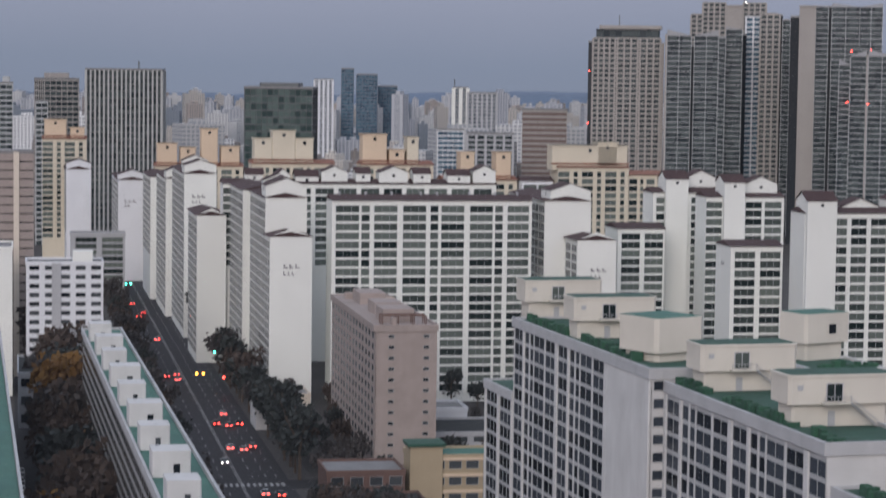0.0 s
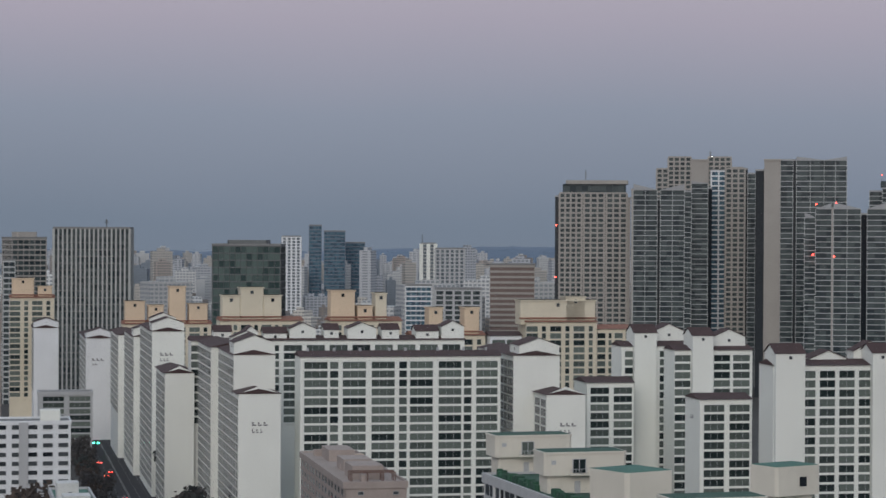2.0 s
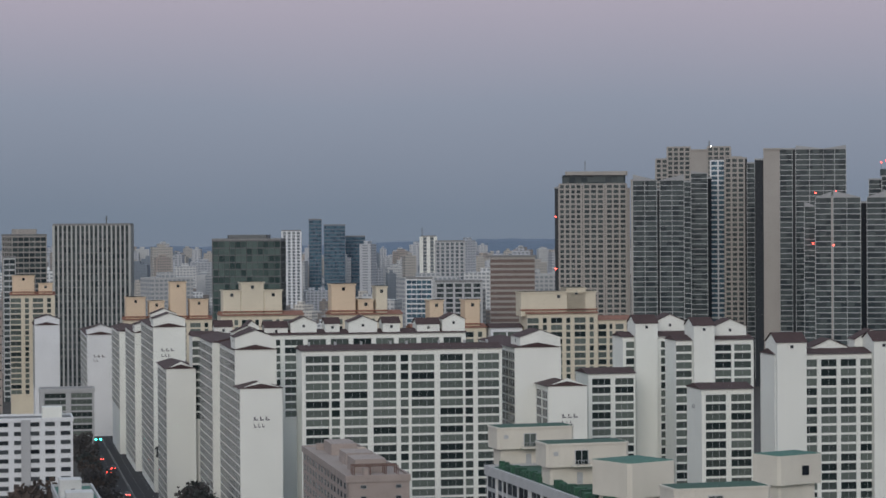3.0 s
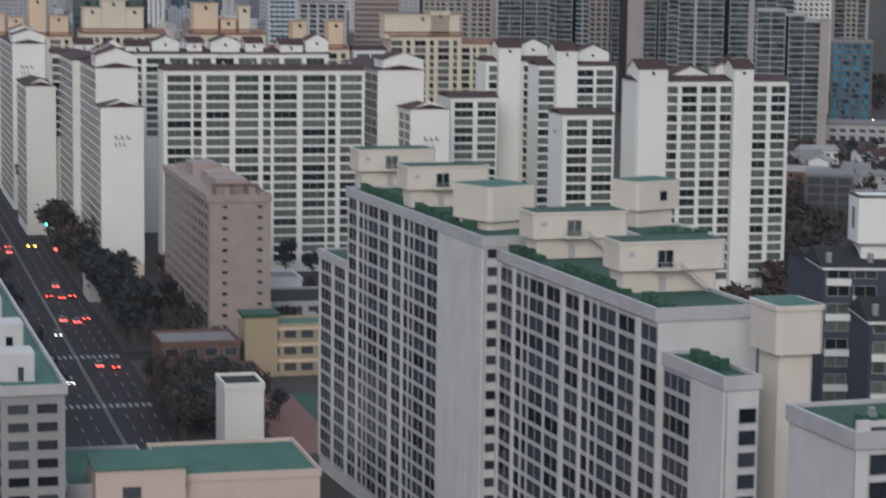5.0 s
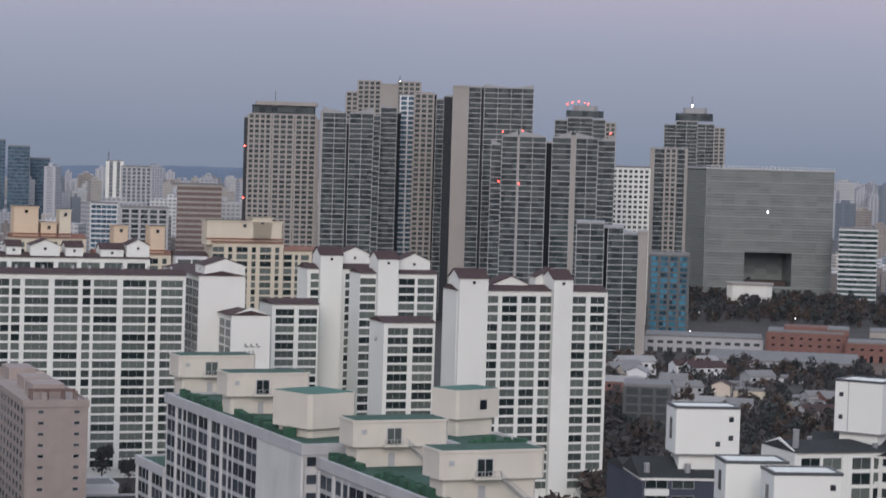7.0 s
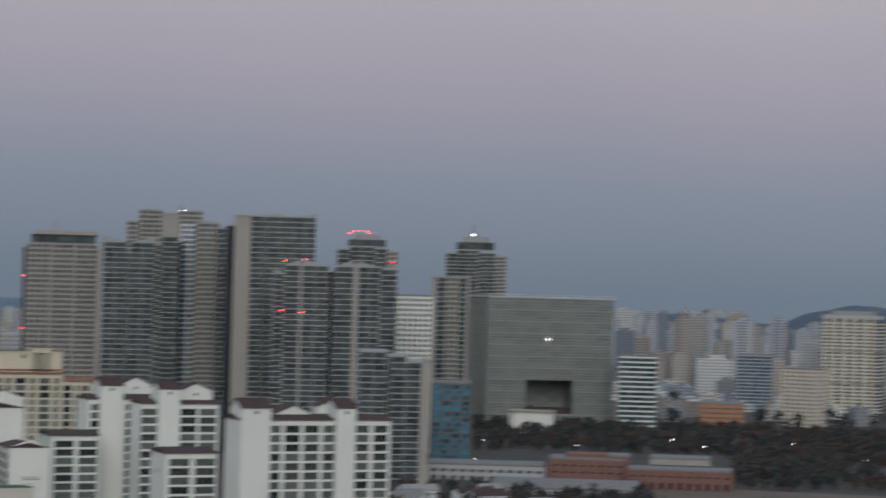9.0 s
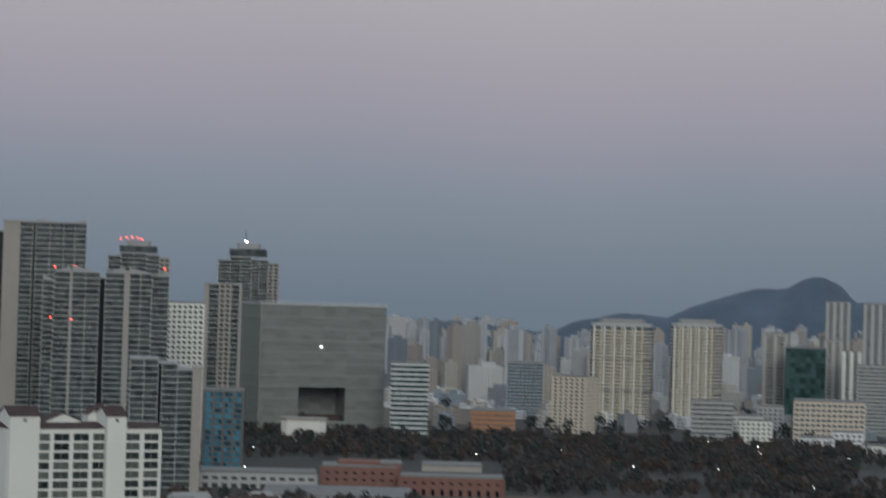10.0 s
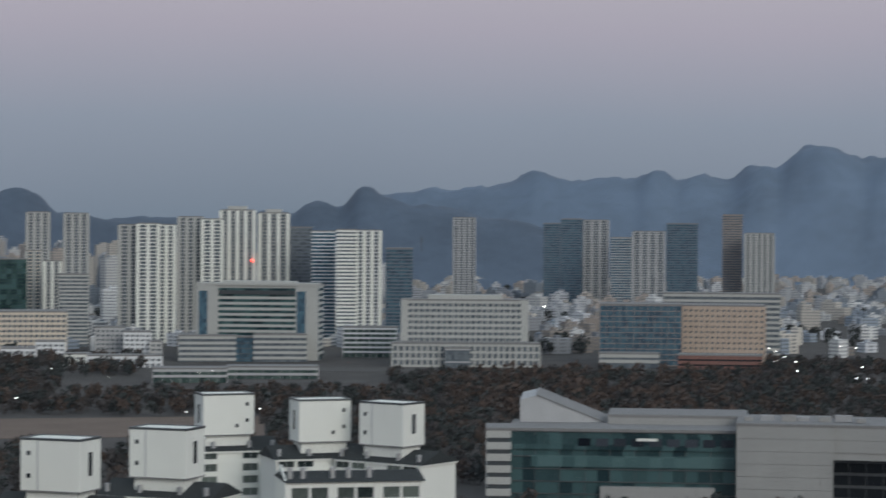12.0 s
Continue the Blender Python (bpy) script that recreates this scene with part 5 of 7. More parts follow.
def low_block(u0, u1, v0, v1, h, wall, roof, label, storeys=0, name="low_building", bays=None, gl=G_DARK):
    x, y = grid(u0, v0)
    t = thing(name, x, y, 0, TURN, label, "building")
    w, d = u1 - u0, v1 - v0
    part("wall", Mesh().box(0, w, 0, d, 0, h), wall, t)
    part("parapet", Mesh().ring(-0.2, w + 0.2, -0.2, d + 0.2, h - 0.5, h + 0.7, 0.4), wall, t)
    part("roof", Mesh().box(0.2, w - 0.2, 0.2, d - 0.2, h, h + 0.12), roof, t)
    if storeys:
        s = h / storeys
        n = max(2, round(w / 4.2))
        me = window_mesh(min(3.0, w / n * 0.75), s * 0.5, gl, M_FRAME)
        for k in range(storeys):
            for i in range(n):
                part("window", me, None, t, at=Matrix.Translation((w * (i + 0.5) / n - 1.4, -0.06, k * s + s * 0.3)))
    return t


# school with green roof, dark brick hall, white stair block, green-roofed houses
sc = low_block(90, 130, 522, 534, 11.5, M_DULLY, M_TEALR, "yellow school building with green roof and white window rows", 3, "school")
part("corner_tower", Mesh().box(-0.6, 7, -0.8, 6, 0, 14.2), M_DULLY, sc)
part("tower_roof", Mesh().box(-1.2, 7.6, -1.4, 6.6, 14.2, 14.9), M_GREEN, sc)
for k in range(3):
    part("band", Mesh().box(0.1, 39.9, -0.35, 0, 3.2 + k * 3.8, 3.9 + k * 3.8), M_PEACH, sc)
low_block(70, 88, 520, 536, 8.5, M_DKBRN, M_ROOFGY, "low dark brick hall with pale flat roof", 2, "hall")
low_block(66, 90, 505, 515, 4.5, M_DKBRN, M_ROOFDK, "low dark brick annex with flat roof")
wb = low_block(70.9, 78.5, 436, 447, 14.7, M_WHITE, M_ROOFDK, "white plastered gable block with dark roof", 0, "stair_block")
gb = low_block(47, 70.5, 343, 366, 19.0, M_PINKW, M_TEALR, "beige building with pale green flat roof", 0, "green_roofed_building")
part("upper_storey", Mesh().box(-11, 2.5, -2, 10, 0, 21.2), M_PINKW, gb)
part("upper_roof", Mesh().box(-11.3, 2.8, -2.3, 10.3, 21.2, 21.5), M_TEALR, gb)
part("small_window", Mesh().box(-7, -4.2, -2.1, -1.9, 16.8, 18.6), G_DARK, gb)
low_block(32.2, 45.8, 346, 372, 17.5, M_GREY, M_TEALR, "grey building with pale green roof", 0, "green_roofed_building")
low_block(75, 92, 552, 562, 4.0, M_OLDW, M_ROOFGY, "small low house with grey roof")
low_block(66, 80, 640, 655, 5.5, M_OLDW, M_ROOFGY, "small pale house with flat roof")
low_block(70, 84, 662, 676, 6.5, M_CREAM, M_ROOFGY, "small cream house with flat roof")
low_block(112, 126, 640, 656, 5.0, M_WHITE2, M_ROOFGY, "small white house with flat roof")
low_block(108, 135, 590, 615, 6.0, M_GREY, M_ROOFDK, "small grey building with dark roof", 2)

# ---- low slabs west of the avenue with white stair heads ----
def stair_slab(u0, u1, v0, v1, h, side, label):
    x, y = grid(u0, v0)
    t = thing("apartment_slab", x, y, 0, TURN + 1.2, label, "apartment block")
    w, d = u1 - u0, v1 - v0
    # wall colour is lowered to put the west face's shade into it
    part("wall", Mesh().box(0, w, 0, d, 0, h), M_DIMG, t)
    part("parapet", Mesh().ring(-0.4, w + 0.4, -0.4, d + 0.4, h - 0.8, h + 0.7, 0.5), M_OLDG, t)
    part("roof", Mesh().box(0.2, w - 0.2, 0.2, d - 0.2, h, h + 0.12), M_TEALR, t)
    n = int(d / 27)
    for k in range(n):
        y0 = 6 + k * 27
        wd = 5.4 if k % 2 else 4.4
        head = part("stair_head", Mesh().cham(0.4, wd + 1.2, y0, y0 + 6.5, h, h + 4.4, 0.2), M_OLDW, t)
        part("door", Mesh().box(wd * 0.7, wd * 0.9, y0 - 0.06, y0 + 0.06, h + 0.2, h + 2.3), G_DARK, head)
    rows = Mesh()
    for k in range(1, 12):
        for i in range(int(d / 5)):
            rows.box(-0.08, 0.1, 1.0 + i * 5, 4.2 + i * 5, k * 2.72 + 0.9, k * 2.72 + 2.4)
    part("side_windows", rows, G_DARK, t)["kind"] = "stuff"
    me = window_mesh(3.2, 1.6, G_DARK, M_FRAME)
    for k in range(1, 12):
        for i in range(2):
            part("window", me, None, t, at=Matrix.Translation((0.9 + i * 4.2, -0.07, k * 2.72 + 0.9)))
    return t


stair_slab(22, 31.3, 338, 585, 34.5, 1, "long white concrete slab block with white stair heads")
stair_slab(-9, 1.6, 330, 640, 33.5, 1, "long white concrete slab block with green roof")
# white blocks at the far end of the side street
wa = low_block(3.5, 26.5, 708, 724, 41, M_WHITE2, M_ROOFGY, "white apartment block with blue-grey bays", 15, gl=G_DARK)
part("roof_room", Mesh().cham(14, 20, 4, 9, 41, 44.5, 0.2), M_WHITE, wa)
part("bay_strip", Mesh().box(7.6, 10.4, -0.5, 0, 0, 41.2), M_GREY, wa)
low_block(-14, -0.6, 715, 740, 45, M_WHITE, M_ROOFGY, "white plastered block with blank wall")
low_block(1, 18, 650, 690, 15, M_GREY, M_ROOFDK, "low grey building with dark flat roof", 3)

# ---- avenue, side street, markings ----
def strip(name, u0, u1, v0, v1, z, m, label, category, kind="structure"):
    return solo(name, Mesh().box(u0, u1, v0, v1, z - 0.3, z), m, 0, 0, 0, TURN, label, category, kind=kind)


strip("pavement", 36, 72, 385, 1500, 0.14, M_PAVE, "grey concrete pavement along the avenue", "pavement")
strip("road", 42, 66, 385, 1500, 0.18, M_ASPH, "wide dark asphalt avenue", "road")
strip("side_street", 0, 12.5, 320, 900, 0.15, M_ASPH, "narrow asphalt street with parked cars", "road")
strip("cross_street", 66, 200, 548, 560, 0.17, M_ASPH, "asphalt side street by the crossing", "road")
strip("sports_court", 84, 112, 440, 500, 0.1, M_BRICK, "reddish running track beside the school", "ground")
strip("pitch", 96, 112, 455, 500, 0.16, M_GREEN, "green sports pitch inside the track", "ground")
b = Mesh()
for v in (492, 552):
    for i in range(15):
        b.box(44 + i * 1.4, 44.7 + i * 1.4, v, v + 4, 0.18, 0.2)
solo("crossing_stripes", b, M_LINE, 0, 0, 0, TURN, "white zebra crossing stripes on asphalt", "road marking", kind="stuff")
b = Mesh()
for lane in (47.0, 50.0, 57.6, 60.8, 63.4):
    for i in range(62):
        b.box(lane - 0.08, lane + 0.08, 396 + i * 12, 400 + i * 12, 0.18, 0.195)
for lane in (53.7, 54.2):
    b.box(lane - 0.08, lane + 0.08, 396, 1400, 0.18, 0.195)
solo("lane_marks", b, M_LINE, 0, 0, 0, TURN, "white lane dashes and centre lines", "road marking", kind="stuff")

car_meshes = {}


def car(u, v, paint, away=True, lit=True, label="dark parked car at the kerb", z=0.18):
    x, y = grid(u, v)
    t = thing("car", x, y, z, TURN + (0 if away else 180), label, "car", "cars on the avenue" if lit else "parked cars")
    if "body" not in car_meshes:
        q = [(-2.2, 0.25), (2.2, 0.25), (2.25, 0.7), (2.1, 0.85), (1.2, 0.95), (-1.9, 0.98), (-2.25, 0.8)]
        b = Mesh()
        n = len(q)
        b.v = [(-0.9, a, c) for a, c in q] + [(0.9, a, c) for a, c in q]
        b.f = [tuple(range(n))[::-1], tuple(range(n, 2 * n))] + [(i, (i + 1) % n, n + (i + 1) % n, n + i) for i in range(n)]
        b.m = [0] * len(b.f)
        car_meshes["body"] = b
        q = [(-1.7, 0.96), (1.1, 0.94), (0.45, 1.45), (-1.1, 1.47)]
        c = Mesh()
        c.v = [(-0.82, a, e) for a, e in q[:2]] + [(-0.68, a, e) for a, e in q[2:]] + [(0.82, a, e) for a, e in q[:2]] + [(0.68, a, e) for a, e in q[2:]]
        c.f = [(3, 2, 1, 0), (4, 5, 6, 7), (0, 1, 5, 4), (1, 2, 6, 5), (2, 3, 7, 6), (3, 0, 4, 7)]
        c.m = [0, 0, 0, 0, 1, 0]
        car_meshes["cabin"] = c
        w = Mesh().column([(0.33 * math.cos(a * math.pi / 5), 0.33 * math.sin(a * math.pi / 5)) for a in range(10)], -0.1, 0.1)
        car_meshes["wheel"] = w.data("wheel", [M_ROOFDK])
        car_meshes["tail"] = Mesh().box(-0.28, 0.28, -0.04, 0.04, -0.1, 0.1).data("tail_light", [M_RED])
        car_meshes["head"] = Mesh().box(-0.2, 0.2, -0.04, 0.04, -0.09, 0.09).data("headlight", [M_WLAMP])
    part("body", car_meshes["body"].data("body", [paint]), None, t)
    part("cabin", car_meshes["cabin"].data("cabin", [G_DARK, paint]), None, t)
    for sx in (-0.85, 0.85):
        for sy in (-1.35, 1.4):
            part("wheel", car_meshes["wheel"], None, t, at=Matrix.Translation((sx, sy, 0.33)) @ Matrix.Rotation(radians(90), 4, "Y"))
        if lit:
            part("tail_light", car_meshes["tail"], None, t, at=Matrix.Translation((sx * 0.72, -2.27, 0.74)))
            part("headlight", car_meshes["head"], None, t, at=Matrix.Translation((sx * 0.75, 2.26, 0.66)))


PAINTS = [mat("car_paint_" + n, c, 0.3, 0.05, 2) for n, c in (("black", (0.02, 0.02, 0.024)), ("grey", (0.12, 0.125, 0.13)), ("white", (0.6, 0.6, 0.6)), ("silver", (0.35, 0.36, 0.37)))]
rc = random.Random(5)
for u, v in ((48.3, 854), (51.6, 856), (48.5, 752), (51.5, 744), (52.0, 757), (55.8, 650), (59.0, 646), (62.2, 649), (55.8, 607), (59.1, 604), (61.9, 609), (58.0, 540), (61.5, 538), (49.0, 936), (51.5, 950), (49.0, 988), (59.3, 668)):
    car(u, v, rc.choice(PAINTS), True, True, "car with glowing red tail lights on the avenue")
for u, v in ((46.0, 570), (45.2, 640), (49.2, 520), (52.4, 585)):
    car(u, v, rc.choice(PAINTS), False, True, "car with lit headlights coming along the avenue")
for k in range(26):
    car(1.6, 420 + k * 6.2, rc.choice(PAINTS), rc.random() < 0.5, False, "parked car along the narrow side street", 0.15)
for k in range(10):
    car(11.0, 400 + k * 17, rc.choice(PAINTS), True, False, "parked car along the narrow side street", 0.15)


def lamp_mast(u, v, lamp, label, h=6.5, arm=5.0):
    x, y = grid(u, v)
    t = thing("traffic_light", x, y, 0.14, TURN, label, "traffic light")
    part("pole", Mesh().cham(-0.12, 0.12, -0.12, 0.12, 0, h, 0.05), M_METAL, t)
    part("arm", Mesh().box(-arm, 0.1, -0.08, 0.08, h - 0.3, h - 0.1), M_METAL, t)
    for q in (-arm + 0.4, -arm + 2.4):
        hd = part("signal_head", Mesh().box(q - 0.6, q + 0.6, -0.2, 0.15, h - 0.75, h - 0.05), M_METAL, t)
        part("signal_lamp", Mesh().cham(q - 0.35, q + 0.35, -0.26, -0.2, h - 0.65, h - 0.1, 0.12), lamp, hd)


lamp_mast(52.5, 1018, M_GLAMP, "traffic signal mast showing green over the avenue")
lamp_mast(70, 770, M_GLAMP, "traffic signal mast showing green by the kerb")
lamp_mast(67.5, 706, M_RED, "traffic signal mast showing red by the kerb")
lamp_mast(60, 715, M_ALAMP, "amber signal mast over the avenue")


def spark(name, bearing, far, z, m, r, label, foot):
    """A small lamp seen from afar: a cut ball on a post that reaches down to its foot."""
    x, y = polar(bearing, far)
    t = thing(name, x, y, foot, bearing, label, "lamp", "lamps of the city")
    part("post", Mesh().cham(-r * 0.2, r * 0.2, -r * 0.2, r * 0.2, -0.3, z - foot + 0.1, r * 0.06), M_METAL, t)
    part("bulb", Mesh().cham(-r, r, -r, r, z - foot, z - foot + r * 1.6, r * 0.55), m, t)
spark("warning_lamp", -9.34, 1332, 114.5, M_RED, 0.42, "small red warning lamp on a tower", 111.5)
spark("warning_lamp", -9.82, 1332, 115.4, M_RED, 0.42, "small red warning lamp on a tower", 112.4)
spark("warning_lamp", -11.99, 1332, 115.3, M_RED, 0.42, "small red warning lamp on a tower", 112.3)
spark("warning_lamp", -9.27, 1330, 86.1, M_RED, 0.42, "small red warning lamp on a tower", 83.1)
spark("warning_lamp", -9.77, 1330, 85.1, M_RED, 0.42, "small red warning lamp on a tower", 82.1)
spark("warning_lamp", -10.91, 1610, 137.9, M_RED, 0.42, "small red warning lamp on a tower", 129.9)
spark("warning_lamp", -11.04, 1610, 139.2, M_RED, 0.42, "small red warning lamp on a tower", 131.2)
spark("warning_lamp", -11.18, 1610, 139.7, M_RED, 0.42, "small red warning lamp on a tower", 131.7)
spark("warning_lamp", -11.32, 1610, 139.0, M_RED, 0.42, "small red warning lamp on a tower", 131.0)
spark("warning_lamp", -11.42, 1610, 138.3, M_RED, 0.42, "small red warning lamp on a tower", 130.3)
spark("warning_lamp", -4.94, 1440, 126.1, M_RED, 0.42, "small red warning lamp on a tower", 123.1)
spark("warning_lamp", -3.01, 1450, 102.1, M_RED, 0.45, "small red warning lamp on a tower", 99.1)
spark("warning_lamp", -3.00, 1450, 69.7, M_RED, 0.45, "small red warning lamp on a tower", 66.7)
spark("roof_lamp", -6.80, 1592, 149.0, M_WLAMP, 0.70, "bright white roof lamp on a tower", 133.0)
spark("roof_lamp", -13.96, 1962, 147.2, M_WLAMP, 0.90, "bright white roof lamp on a tower", 133.2)
spark("warning_lamp", -33.68, 2078, 70.1, M_RED, 0.70, "small red warning lamp on a tower", 67.1)
spark("street_lamp", -27.29, 1540, 9.0, M_WLAMP, 0.20, "small white street lamp in the park", 0.0)
spark("street_lamp", -28.83, 1503, 9.0, M_WLAMP, 0.20, "small white street lamp in the park", 0.0)
spark("street_lamp", -25.69, 1362, 9.0, M_WLAMP, 0.20, "small white street lamp in the park", 0.0)
spark("street_lamp", -33.89, 1169, 9.0, M_WLAMP, 0.20, "small white street lamp in the park", 0.0)
spark("street_lamp", -32.40, 1458, 9.0, M_WLAMP, 0.20, "small white street lamp in the park", 0.0)
spark("street_lamp", -30.18, 1425, 9.0, M_WLAMP, 0.20, "small white street lamp in the park", 0.0)
spark("street_lamp", -26.69, 1539, 9.0, M_WLAMP, 0.20, "small white street lamp in the park", 0.0)
spark("street_lamp", -27.09, 1125, 9.0, M_WLAMP, 0.20, "small white street lamp in the park", 0.0)
spark("street_lamp", -33.02, 1166, 9.0, M_WLAMP, 0.20, "small white street lamp in the park", 0.0)
spark("street_lamp", -32.74, 1476, 9.0, M_WLAMP, 0.20, "small white street lamp in the park", 0.0)
spark("street_lamp", -28.00, 1246, 9.0, M_WLAMP, 0.20, "small white street lamp in the park", 0.0)
spark("street_lamp", -32.08, 1147, 9.0, M_WLAMP, 0.20, "small white street lamp in the park", 0.0)
spark("street_lamp", -48.46, 1839, 9.0, M_WLAMP, 0.30, "white street lamp among dark trees", 0.0)
spark("street_lamp", -47.05, 1525, 9.0, M_WLAMP, 0.30, "white street lamp among dark trees", 0.0)
spark("street_lamp", -46.53, 1767, 9.0, M_WLAMP, 0.30, "white street lamp among dark trees", 0.0)
spark("street_lamp", -46.36, 1819, 9.0, M_WLAMP, 0.30, "white street lamp among dark trees", 0.0)
spark("street_lamp", -48.74, 1457, 9.0, M_WLAMP, 0.30, "white street lamp among dark trees", 0.0)
spark("street_lamp", -46.75, 1701, 9.0, M_WLAMP, 0.30, "white street lamp among dark trees", 0.0)
spark("street_lamp", -48.61, 1581, 9.0, M_WLAMP, 0.30, "white street lamp among dark trees", 0.0)
spark("street_lamp", -48.48, 1462, 9.0, M_WLAMP, 0.30, "white street lamp among dark trees", 0.0)
spark("street_lamp", -46.54, 1641, 9.0, M_WLAMP, 0.30, "white street lamp among dark trees", 0.0)
spark("street_lamp", -47.01, 1636, 9.0, M_WLAMP, 0.30, "white street lamp among dark trees", 0.0)
spark("street_lamp", -44.74, 1684, 9.0, M_WLAMP, 0.30, "white street lamp among dark trees", 0.0)
spark("street_lamp", -48.11, 1863, 9.0, M_WLAMP, 0.30, "white street lamp among dark trees", 0.0)
spark("street_lamp", -14.09, 1264, 9.0, M_WLAMP, 0.20, "small white street lamp in the park", 0.0)
spark("street_lamp", -17.21, 1323, 9.0, M_WLAMP, 0.20, "small white street lamp in the park", 0.0)
spark("street_lamp", -19.75, 1430, 9.0, M_WLAMP, 0.20, "small white street lamp in the park", 0.0)
spark("street_lamp", -26.64, 1603, 9.0, M_WLAMP, 0.20, "small white street lamp in the park", 0.0)
spark("street_lamp", -18.97, 1488, 9.0, M_WLAMP, 0.20, "small white street lamp in the park", 0.0)
spark("street_lamp", -21.88, 1488, 9.0, M_WLAMP, 0.20, "small white street lamp in the park", 0.0)
spark("street_lamp", -18.22, 1252, 9.0, M_WLAMP, 0.20, "small white street lamp in the park", 0.0)
spark("street_lamp", -17.75, 1318, 9.0, M_WLAMP, 0.20, "small white street lamp in the park", 0.0)
spark("street_lamp", -25.43, 1638, 9.0, M_WLAMP, 0.20, "small white street lamp in the park", 0.0)
spark("street_lamp", -14.29, 1427, 9.0, M_WLAMP, 0.20, "small white street lamp in the park", 0.0)
spark("street_lamp", -23.63, 1356, 9.0, M_WLAMP, 0.20, "small white street lamp in the park", 0.0)
spark("street_lamp", -16.63, 1403, 9.0, M_WLAMP, 0.20, "small white street lamp in the park", 0.0)
spark("street_lamp", -38.94, 2913, 16.0, M_WLAMP, 0.60, "small white lamp in the far city", 0.0)
spark("street_lamp", -37.82, 2686, 16.0, M_WLAMP, 0.60, "small white lamp in the far city", 0.0)
spark("street_lamp", -44.87, 2562, 16.0, M_WLAMP, 0.60, "small white lamp in the far city", 0.0)
spark("street_lamp", -43.56, 2541, 16.0, M_WLAMP, 0.60, "small white lamp in the far city", 0.0)
spark("street_lamp", -37.61, 3074, 16.0, M_WLAMP, 0.60, "small white lamp in the far city", 0.0)
spark("street_lamp", -45.44, 2712, 16.0, M_WLAMP, 0.60, "small white lamp in the far city", 0.0)
spark("street_lamp", -40.88, 2523, 16.0, M_WLAMP, 0.60, "small white lamp in the far city", 0.0)
spark("street_lamp", -42.61, 2638, 16.0, M_WLAMP, 0.60, "small white lamp in the far city", 0.0)
spark("street_lamp", -39.90, 3215, 16.0, M_WLAMP, 0.60, "small white lamp in the far city", 0.0)



# ---- masts and signs on the roofs ----
def mast(bearing, far, foot, h, label):
    x, y = polar(bearing, far)
    t = thing("roof_mast", x, y, foot, bearing, label, "mast", "roof masts")
    part("pole", Mesh().cham(-0.3, 0.3, -0.3, 0.3, -1.0, h, 0.1), M_METAL, t)
    for k in range(2):
        part("cross_arm", Mesh().box(-1.2 + k * 0.4, 1.2 - k * 0.4, -0.15, 0.15, h * (0.6 + 0.2 * k), h * (0.6 + 0.2 * k) + 0.3), M_METAL, t)


mast(-13.95, 1975, 140.9, 16.1, "thin dark mast on a tower roof")
mast(0.29, 2108, 85.7, 9.2, "thin dark mast on a tower roof")
mast(-6.77, 1595, 145.2, 8.8, "thin dark mast on a tower roof")
mast(8.01, 1312, 99.0, 5.4, "thin dark mast on a tower roof")
mast(-37.84, 2065, 81.0, 12.5, "thin dark mast on a tower roof")



# ---- trees ----
def crown_mesh(seed, r, h, n, leaf, mat_leaf, taper=0.3):
    """A crown of small clumps: tilted leaf-tuft quads spread unevenly in a lumpy volume, with gaps."""
    rnd = random.Random(seed)
    lobes = [(rnd.uniform(-0.5, 0.5) * r, rnd.uniform(-0.5, 0.5) * r, h * rnd.uniform(0.42, 0.82), r * rnd.uniform(0.4, 0.7)) for _ in range(6)]
    b = Mesh()
    for _ in range(n):
        cx, cy, cz, cr = rnd.choice(lobes)
        d = Vector((rnd.gauss(0, 1), rnd.gauss(0, 1), rnd.gauss(0, 0.8))).normalized() * cr * rnd.uniform(0.55, 1.05)
        p = Vector((cx, cy, cz)) + d
        a = Vector((rnd.gauss(0, 1), rnd.gauss(0, 1), rnd.gauss(0, 1))).normalized()
        c = a.orthogonal().normalized() * leaf * rnd.uniform(0.5, 1.1)
        e = a.cross(c).normalized() * leaf * rnd.uniform(0.4, 1.0)
        b.poly([tuple(p - c), tuple(p - e * 0.8), tuple(p + c), tuple(p + e)])
    return b


def trunk_mesh(seed, h, r):
    rnd = random.Random(seed)
    b = Mesh()

    def limb(p, q, r0, r1):
        n = len(b.v)
        ax = (q - p).normalized()
        s = ax.orthogonal().normalized()
        c = ax.cross(s)
        for o, rr in ((p, r0), (q, r1)):
            for k in range(5):
                a = k * 2 * math.pi / 5
                b.v.append(tuple(o + (s * math.cos(a) + c * math.sin(a)) * rr))
        for k in range(5):
            b.f.append((n + k, n + (k + 1) % 5, n + 5 + (k + 1) % 5, n + 5 + k))
            b.m.append(0)

    limb(Vector((0, 0, -0.2)), Vector((0, 0, h * 0.55)), h * 0.028, h * 0.016)
    for k in range(7):
        a = k * 2.4 + rnd.random()
        z = h * rnd.uniform(0.28, 0.55)
        limb(Vector((0, 0, z)), Vector((math.cos(a) * r * 0.7, math.sin(a) * r * 0.7, z + h * rnd.uniform(0.2, 0.4))), h * 0.011, h * 0.004)
    return b


